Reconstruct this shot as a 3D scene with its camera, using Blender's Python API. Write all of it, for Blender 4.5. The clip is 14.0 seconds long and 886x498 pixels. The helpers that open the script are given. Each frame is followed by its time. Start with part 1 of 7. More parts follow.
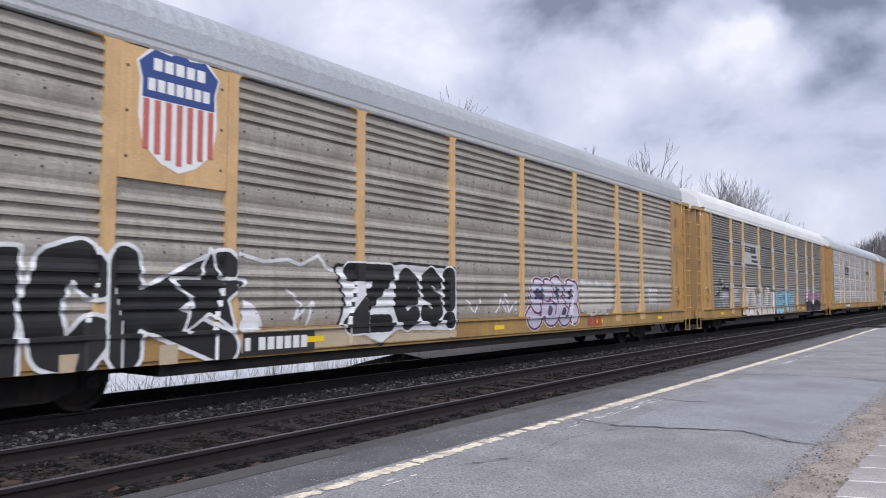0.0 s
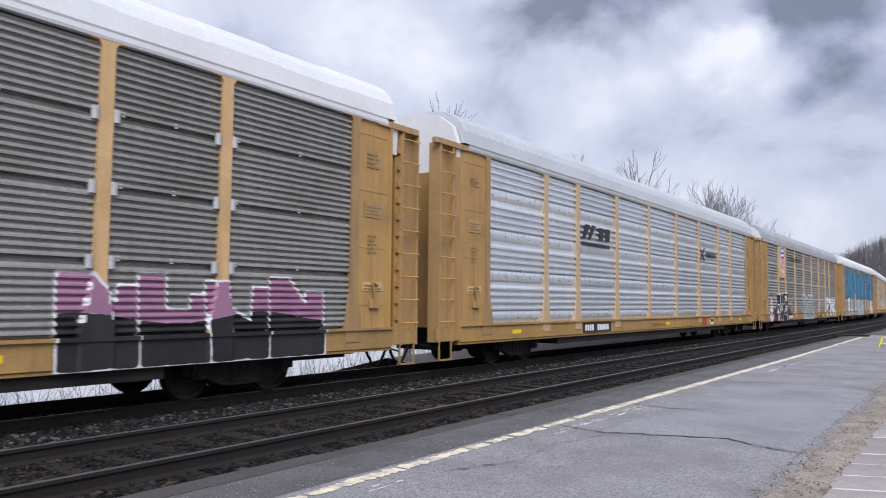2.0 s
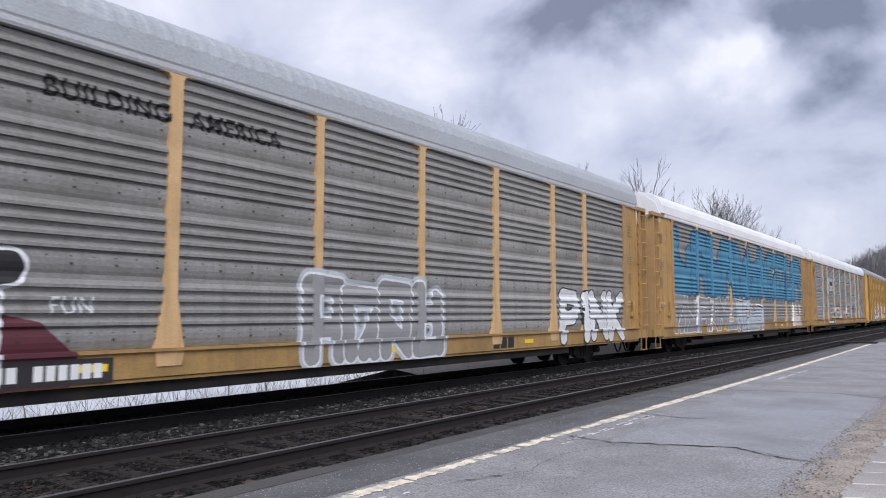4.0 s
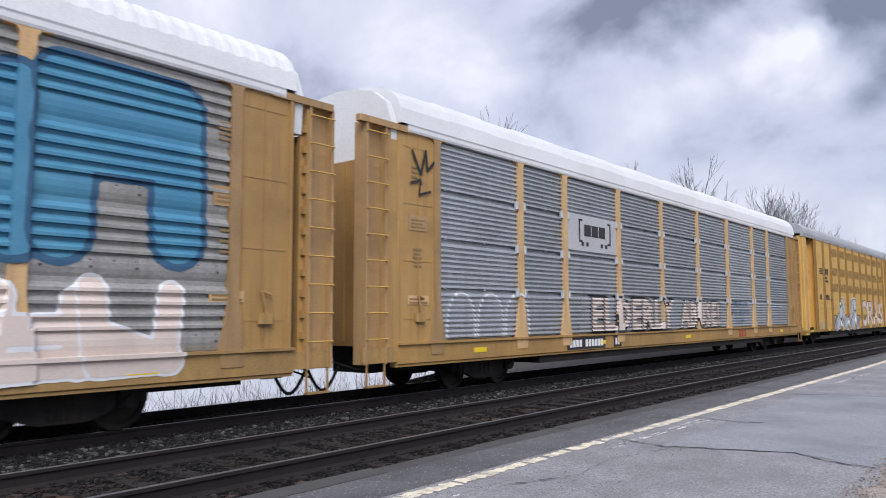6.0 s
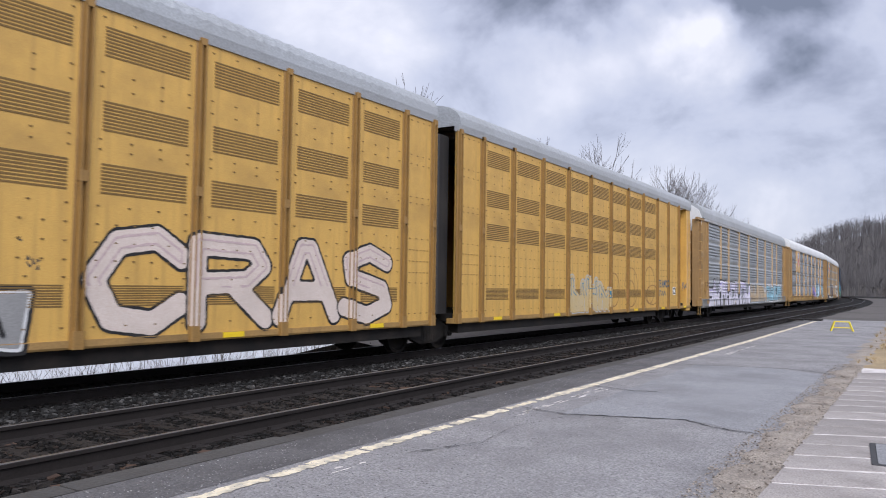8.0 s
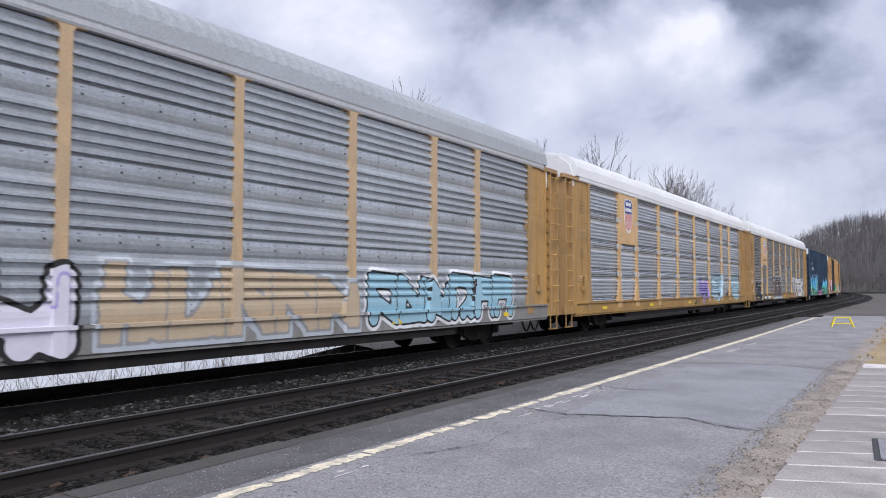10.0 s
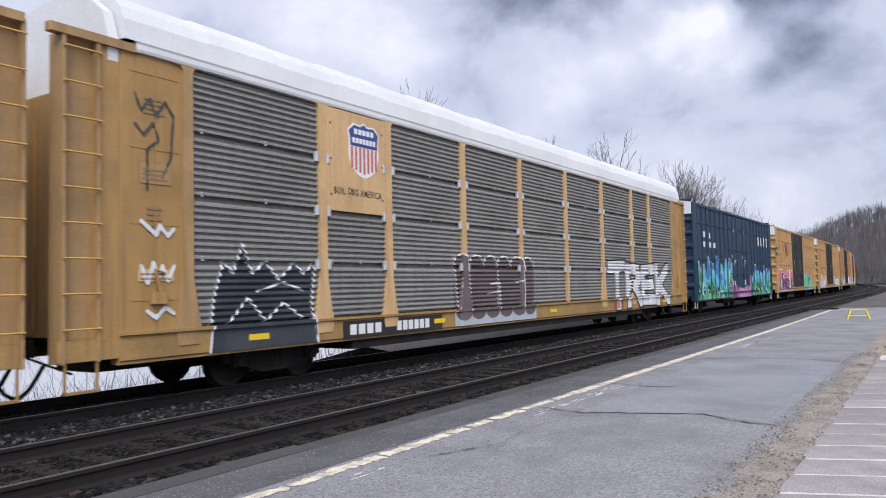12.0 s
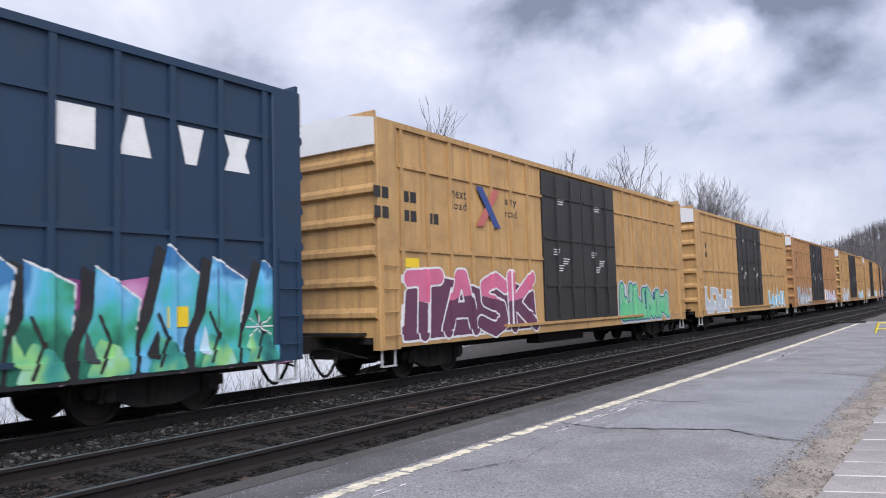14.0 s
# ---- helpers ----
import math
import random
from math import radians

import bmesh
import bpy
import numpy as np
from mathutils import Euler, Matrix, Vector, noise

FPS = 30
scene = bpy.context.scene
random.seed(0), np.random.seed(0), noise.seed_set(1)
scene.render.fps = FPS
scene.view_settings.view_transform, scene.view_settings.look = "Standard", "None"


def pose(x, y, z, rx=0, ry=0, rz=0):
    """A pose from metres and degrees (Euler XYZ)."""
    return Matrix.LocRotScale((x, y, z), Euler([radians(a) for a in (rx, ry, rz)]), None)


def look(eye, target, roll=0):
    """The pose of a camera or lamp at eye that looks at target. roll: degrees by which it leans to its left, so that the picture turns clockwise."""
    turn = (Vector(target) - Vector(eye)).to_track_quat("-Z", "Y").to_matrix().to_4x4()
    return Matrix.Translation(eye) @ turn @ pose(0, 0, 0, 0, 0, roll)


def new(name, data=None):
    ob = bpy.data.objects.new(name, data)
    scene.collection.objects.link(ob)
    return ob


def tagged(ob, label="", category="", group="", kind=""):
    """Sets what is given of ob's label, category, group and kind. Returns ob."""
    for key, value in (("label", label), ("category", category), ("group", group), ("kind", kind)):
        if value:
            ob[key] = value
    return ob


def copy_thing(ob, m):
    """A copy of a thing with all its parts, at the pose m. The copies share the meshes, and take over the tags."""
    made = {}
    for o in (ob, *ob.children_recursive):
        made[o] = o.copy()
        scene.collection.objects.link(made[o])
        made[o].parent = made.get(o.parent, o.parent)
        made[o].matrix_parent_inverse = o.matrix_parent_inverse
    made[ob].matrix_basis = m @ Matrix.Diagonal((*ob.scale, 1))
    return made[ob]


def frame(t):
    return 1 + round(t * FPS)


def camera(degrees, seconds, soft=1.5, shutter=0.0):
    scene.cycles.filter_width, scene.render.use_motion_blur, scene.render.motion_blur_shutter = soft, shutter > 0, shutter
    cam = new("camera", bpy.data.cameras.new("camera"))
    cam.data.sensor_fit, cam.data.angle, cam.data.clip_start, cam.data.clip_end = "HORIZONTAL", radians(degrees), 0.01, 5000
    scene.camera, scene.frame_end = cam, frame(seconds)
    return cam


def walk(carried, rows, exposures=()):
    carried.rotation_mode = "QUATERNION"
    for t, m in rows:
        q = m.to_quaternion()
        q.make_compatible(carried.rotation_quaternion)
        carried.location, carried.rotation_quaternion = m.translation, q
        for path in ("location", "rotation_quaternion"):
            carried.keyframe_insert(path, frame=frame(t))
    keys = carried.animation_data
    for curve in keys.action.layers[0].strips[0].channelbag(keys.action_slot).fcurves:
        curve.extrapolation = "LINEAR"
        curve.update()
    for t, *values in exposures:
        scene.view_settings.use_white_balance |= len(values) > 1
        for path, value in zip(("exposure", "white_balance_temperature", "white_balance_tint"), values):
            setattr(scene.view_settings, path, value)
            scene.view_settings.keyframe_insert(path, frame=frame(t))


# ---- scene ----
cam = camera(61.1, 14.0, soft=1.0, shutter=0.06)
EYE = (0.0, 0.0, 1.442)
# seconds, yaw (0 looks along the track, positive to the track's side), pitch, roll
PATH = [
    (0.0, 36.26, 3.59, 0.02), (0.5, 36.32, 3.95, 0.05), (1.0, 36.2, 4.11, 0.14), (1.5, 35.8, 4.06, 0.36),
    (2.0, 35.36, 4.0, 0.53), (2.5, 35.08, 4.11, 0.51), (3.0, 35.14, 4.36, 0.31), (3.5, 35.33, 4.58, 0.21),
    (4.0, 35.75, 4.79, 0.05), (4.2, 35.97, 4.99, -0.1), (6.3, 39.57, 4.9, -0.15), (6.5, 38.59, 4.37, 0.08),
    (7.0, 35.96, 3.45, 0.57), (7.5, 33.94, 2.89, 0.84), (8.0, 32.66, 2.73, 0.87), (8.5, 32.02, 2.77, 0.81),
    (9.0, 32.04, 2.91, 0.56), (11.5, 33.5, 2.78, -0.9), (12.0, 33.45, 2.96, -1.31), (12.5, 33.38, 3.11, -1.74),
    (13.0, 33.62, 3.35, -2.11), (13.5, 34.2, 3.73, -2.1), (14.0, 34.98, 4.14, -1.59)]
walk(cam, [(t, pose(*EYE, 90 + p, 0, y) @ pose(0, 0, 0, 0, 0, r)) for t, y, p, r in PATH],
     exposures=[(0, 0.56, 6220, 14), (11, 0.56, 6220, 14), (13, 0.64, 6220, 14), (14, 0.64, 6220, 14)])

# ---- the line of the track ----
SPEED, SPEED_LATE, SPEED_LAST, CURVE, CURVE_START = 23.11, 22.93, 22.35, 0.00125, 80.0
RAIL_TRAIN, RAIL_NEAR = -0.147, 0.0        # heights of the rail heads
X_TRAIN, X_NEAR, GAUGE = -11.02, -6.81, 1.505
PLATFORM = -0.03


def bend(s):
    """How far the line has swung to its left at s metres ahead."""
    return -CURVE / 2 * max(s - CURVE_START, 0.0) ** 2


def on_line(s, x, z):
    """The pose of a thing on the line, turned along it."""
    turn = CURVE * max(s - CURVE_START, 0.0)
    return pose(x + bend(s), s, z, 0, 0, math.degrees(turn))


# ---- world and sun ----
def make_world():
    w = bpy.data.worlds.new("sky")
    scene.world = w
    w.use_nodes = True
    nt = w.node_tree
    nt.nodes.clear()
    N, L = nt.nodes.new, nt.links.new
    out, bg = N("ShaderNodeOutputWorld"), N("ShaderNodeBackground")
    sky = N("ShaderNodeTexSky")
    sky.sky_type, sky.sun_disc = "NISHITA", False
    sky.sun_elevation, sky.sun_rotation = radians(38), radians(-60)
    tc = N("ShaderNodeTexCoord")
    mp = N("ShaderNodeMapping")
    mp.inputs["Scale"].default_value = (1.0, 1.0, 1.35)
    mp.inputs["Location"].default_value = CLOUD_SHIFT
    big, small = N("ShaderNodeTexNoise"), N("ShaderNodeTexNoise")
    big.inputs["Scale"].default_value, big.inputs["Detail"].default_value = 4.6, 6.0
    big.inputs["Roughness"].default_value, big.inputs["Distortion"].default_value = 0.55, 0.25
    small.inputs["Scale"].default_value, small.inputs["Detail"].default_value = 11.0, 5.0
    mix = N("ShaderNodeMath"); mix.operation = "MULTIPLY_ADD"
    mix.inputs[1].default_value = 0.10
    L(tc.outputs["Generated"], mp.inputs["Vector"]); L(mp.outputs[0], big.inputs["Vector"]); L(mp.outputs[0], small.inputs["Vector"])
    L(small.outputs["Fac"], mix.inputs[0]); L(big.outputs["Fac"], mix.inputs[2])
    # billows: the directions are bent by noise, so that each cloud mass has a ragged edge
    puff = N("ShaderNodeTexNoise")
    puff.inputs["Scale"].default_value, puff.inputs["Detail"].default_value = 7.0, 5.0
    bent = N("ShaderNodeVectorMath"); bent.operation = "MULTIPLY_ADD"
    bent.inputs[1].default_value = (0.20, 0.20, 0.20)
    L(tc.outputs["Generated"], puff.inputs["Vector"]); L(puff.outputs["Color"], bent.inputs[0]); L(tc.outputs["Generated"], bent.inputs[2])
    total = mix.outputs[0]
    for azimuth, elevation, reach, amount in CLOUD_MASSES:
        a, e = radians(azimuth), radians(elevation)
        far, fall, more = N("ShaderNodeVectorMath"), N("ShaderNodeMapRange"), N("ShaderNodeMath")
        far.operation, more.operation = "DISTANCE", "ADD"
        far.inputs[1].default_value = (-math.sin(a) * math.cos(e) + .10, math.cos(a) * math.cos(e) + .10, math.sin(e) + .10)
        fall.interpolation_type = "SMOOTHSTEP"
        fall.inputs["From Min"].default_value, fall.inputs["From Max"].default_value = math.sin(radians(reach)), 0.0
        fall.inputs["To Min"].default_value, fall.inputs["To Max"].default_value = 0.0, amount
        L(bent.outputs[0], far.inputs[0]); L(far.outputs["Value"], fall.inputs["Value"]); L(fall.outputs[0], more.inputs[0]); L(total, more.inputs[1])
        total = more.outputs[0]
    ramp = N("ShaderNodeValToRGB")
    el = ramp.color_ramp.elements
    el[0].position, el[0].color = 0.26, (0.20, 0.225, 0.29, 1)
    el[1].position, el[1].color = 0.84, (0.90, 0.90, 0.95, 1)
    for p, c in ((0.38, (0.37, 0.40, 0.50, 1)), (0.50, (0.55, 0.585, 0.695, 1)), (0.64, (0.66, 0.685, 0.77, 1))):
        e = el.new(p); e.color = c
    tint = N("ShaderNodeMix"); tint.data_type = "RGBA"
    tint.inputs[0].default_value = 0.9
    gain = N("ShaderNodeMix"); gain.data_type, gain.blend_type = "RGBA", "MULTIPLY"
    gain.inputs[0].default_value = 1.0
    gain.inputs[7].default_value = (0.11, 0.11, 0.11, 1)
    L(total, ramp.inputs[0])
    L(sky.outputs[0], gain.inputs[6])
    L(gain.outputs[2], tint.inputs[6]); L(ramp.outputs[0], tint.inputs[7])
    L(tint.outputs[2], bg.inputs["Color"])
    bg.inputs["Strength"].default_value = SKY_STRENGTH
    L(bg.outputs[0], out.inputs["Surface"])


CLOUD_SHIFT = (0.35, 0.1, 0.0)
# azimuth to the track's side, elevation, reach, and how much lighter or darker
CLOUD_MASSES = ((20, 22.3, 7, -.42), (27, 23.5, 6, -.30), (9.5, 20, 7, -.40), (2, 21, 8, -.28), (14, 29, 12, -.25), (34, 36, 16, -.15), (-12, 25, 12, -.2),
                (13.8, 16.2, 4.5, .36), (37, 18.5, 6, .24), (22.5, 15.5, 4.5, .16), (31, 18, 4, .12), (6.5, 4.5, 5, .08), (49, 19, 6, -.08), (10, 8.5, 7, -.10), (20, 10, 8, -.05))
SKY_STRENGTH = 0.74
make_world()
sun = new("sun", bpy.data.lights.new("sun", "SUN"))
sun.data.energy, sun.data.angle, sun.data.color = 2.0, radians(40), (1.0, 0.985, 0.96)
sun.matrix_world = look((30, -20, 40), (0, 12, 0))


# ---- materials ----
def nodes_of(name):
    m = bpy.data.materials.new(name)
    m.use_nodes = True
    nt = m.node_tree
    return m, nt, nt.nodes["Principled BSDF"]


def surface(name, color, rough=0.6, metal=0.0, dirt=(0.05, 0.045, 0.04), amount=0.35, scale=1.2, grain=40.0, bump=0.15,
            streak=0.0, vary=0.0, spec=0.5, speck=0.0, mottle=0.45):
    """A worn surface: base colour, large stains, fine grain, upright streaks, relief."""
    m, nt, bs = nodes_of(name)
    N, L = nt.nodes.new, nt.links.new
    tc = N("ShaderNodeTexCoord")
    geo = N("ShaderNodeNewGeometry")
    n1, n2 = N("ShaderNodeTexNoise"), N("ShaderNodeTexNoise")
    n1.inputs["Scale"].default_value, n1.inputs["Detail"].default_value, n1.inputs["Roughness"].default_value = scale, 6, 0.62
    n2.inputs["Scale"].default_value, n2.inputs["Detail"].default_value = grain, 3
    r1 = N("ShaderNodeMapRange")
    r1.inputs["From Min"].default_value, r1.inputs["From Max"].default_value = 0.42, 0.75
    r1.inputs["To Max"].default_value = amount
    L(tc.outputs["Object"], n1.inputs["Vector"]); L(tc.outputs["Object"], n2.inputs["Vector"])
    L(n1.outputs["Fac"], r1.inputs["Value"])
    fac = r1.outputs[0]
    if streak:
        mp = N("ShaderNodeMapping")
        mp.inputs["Scale"].default_value = (5.0, 5.0, 0.22)
        n3 = N("ShaderNodeTexNoise")
        n3.inputs["Scale"].default_value, n3.inputs["Detail"].default_value = 1.6, 5
        r3 = N("ShaderNodeMapRange")
        r3.inputs["From Min"].default_value, r3.inputs["From Max"].default_value, r3.inputs["To Max"].default_value = 0.45, 0.75, streak
        L(tc.outputs["Object"], mp.inputs["Vector"]); L(mp.outputs[0], n3.inputs["Vector"]); L(n3.outputs["Fac"], r3.inputs["Value"])
        mx = N("ShaderNodeMath"); mx.operation = "MAXIMUM"
        L(fac, mx.inputs[0]); L(r3.outputs[0], mx.inputs[1])
        fac = mx.outputs[0]
    g = N("ShaderNodeMix"); g.data_type, g.blend_type = "RGBA", "OVERLAY"
    g.inputs[0].default_value = mottle
    g.inputs[6].default_value = (*color, 1)
    L(n2.outputs["Fac"], g.inputs[7])
    base = g.outputs[2]
    if speck:
        n4, r4, s4 = N("ShaderNodeTexNoise"), N("ShaderNodeMapRange"), N("ShaderNodeMix")
        n4.inputs["Scale"].default_value, n4.inputs["Detail"].default_value, n4.inputs["Roughness"].default_value = 34, 3, .7
        r4.inputs["From Min"].default_value, r4.inputs["From Max"].default_value = 0.60, 0.72
        r4.inputs["To Max"].default_value = speck
        s4.data_type = "RGBA"
        s4.inputs[7].default_value = (min(color[0] * 1.9, 1), min(color[1] * 1.87, 1), min(color[2] * 1.83, 1), 1)
        L(tc.outputs["Object"], n4.inputs["Vector"]); L(n4.outputs["Fac"], r4.inputs["Value"]); L(r4.outputs[0], s4.inputs[0]); L(base, s4.inputs[6])
        base = s4.outputs[2]
    if vary:
        oi = N("ShaderNodeObjectInfo")
        hv = N("ShaderNodeHueSaturation")
        rv = N("ShaderNodeMapRange")
        rv.inputs["To Min"].default_value, rv.inputs["To Max"].default_value = 1 - vary, 1 + vary
        L(oi.outputs["Random"], rv.inputs["Value"]); L(rv.outputs[0], hv.inputs["Value"]); L(base, hv.inputs["Color"])
        base = hv.outputs[0]
    c = N("ShaderNodeMix"); c.data_type = "RGBA"
    c.inputs[7].default_value = (*dirt, 1)
    L(fac, c.inputs[0]); L(base, c.inputs[6]); L(c.outputs[2], bs.inputs["Base Color"])
    rr = N("ShaderNodeMapRange")
    rr.inputs["To Min"].default_value, rr.inputs["To Max"].default_value = max(rough - 0.1, 0.05), min(rough + 0.2, 1)
    L(n1.outputs["Fac"], rr.inputs["Value"]); L(rr.outputs[0], bs.inputs["Roughness"])
    bs.inputs["Metallic"].default_value = metal
    bs.inputs["Specular IOR Level"].default_value = spec
    if bump:
        b = N("ShaderNodeBump")
        b.inputs["Strength"].default_value, b.inputs["Distance"].default_value = bump, 0.02
        L(n2.outputs["Fac"], b.inputs["Height"]); L(b.outputs[0], bs.inputs["Normal"])
    return m


def island_stuff(name, low, high, rough=0.95, rare=0.0):
    """Loose pieces, each of its own shade."""
    m, nt, bs = nodes_of(name)
    geo, ramp = nt.nodes.new("ShaderNodeNewGeometry"), nt.nodes.new("ShaderNodeValToRGB")
    ramp.color_ramp.elements[0].color, ramp.color_ramp.elements[1].color = (*low, 1), (*high, 1)
    if rare:
        e = ramp.color_ramp.elements.new(1 - rare)
        e.color = (*[l + (h - l) * .18 for l, h in zip(low, high)], 1)
    nt.links.new(geo.outputs["Random Per Island"], ramp.inputs[0])
    nt.links.new(ramp.outputs[0], bs.inputs["Base Color"])
    bs.inputs["Roughness"].default_value = rough
    bs.inputs["Specular IOR Level"].default_value = 0.3
    return m


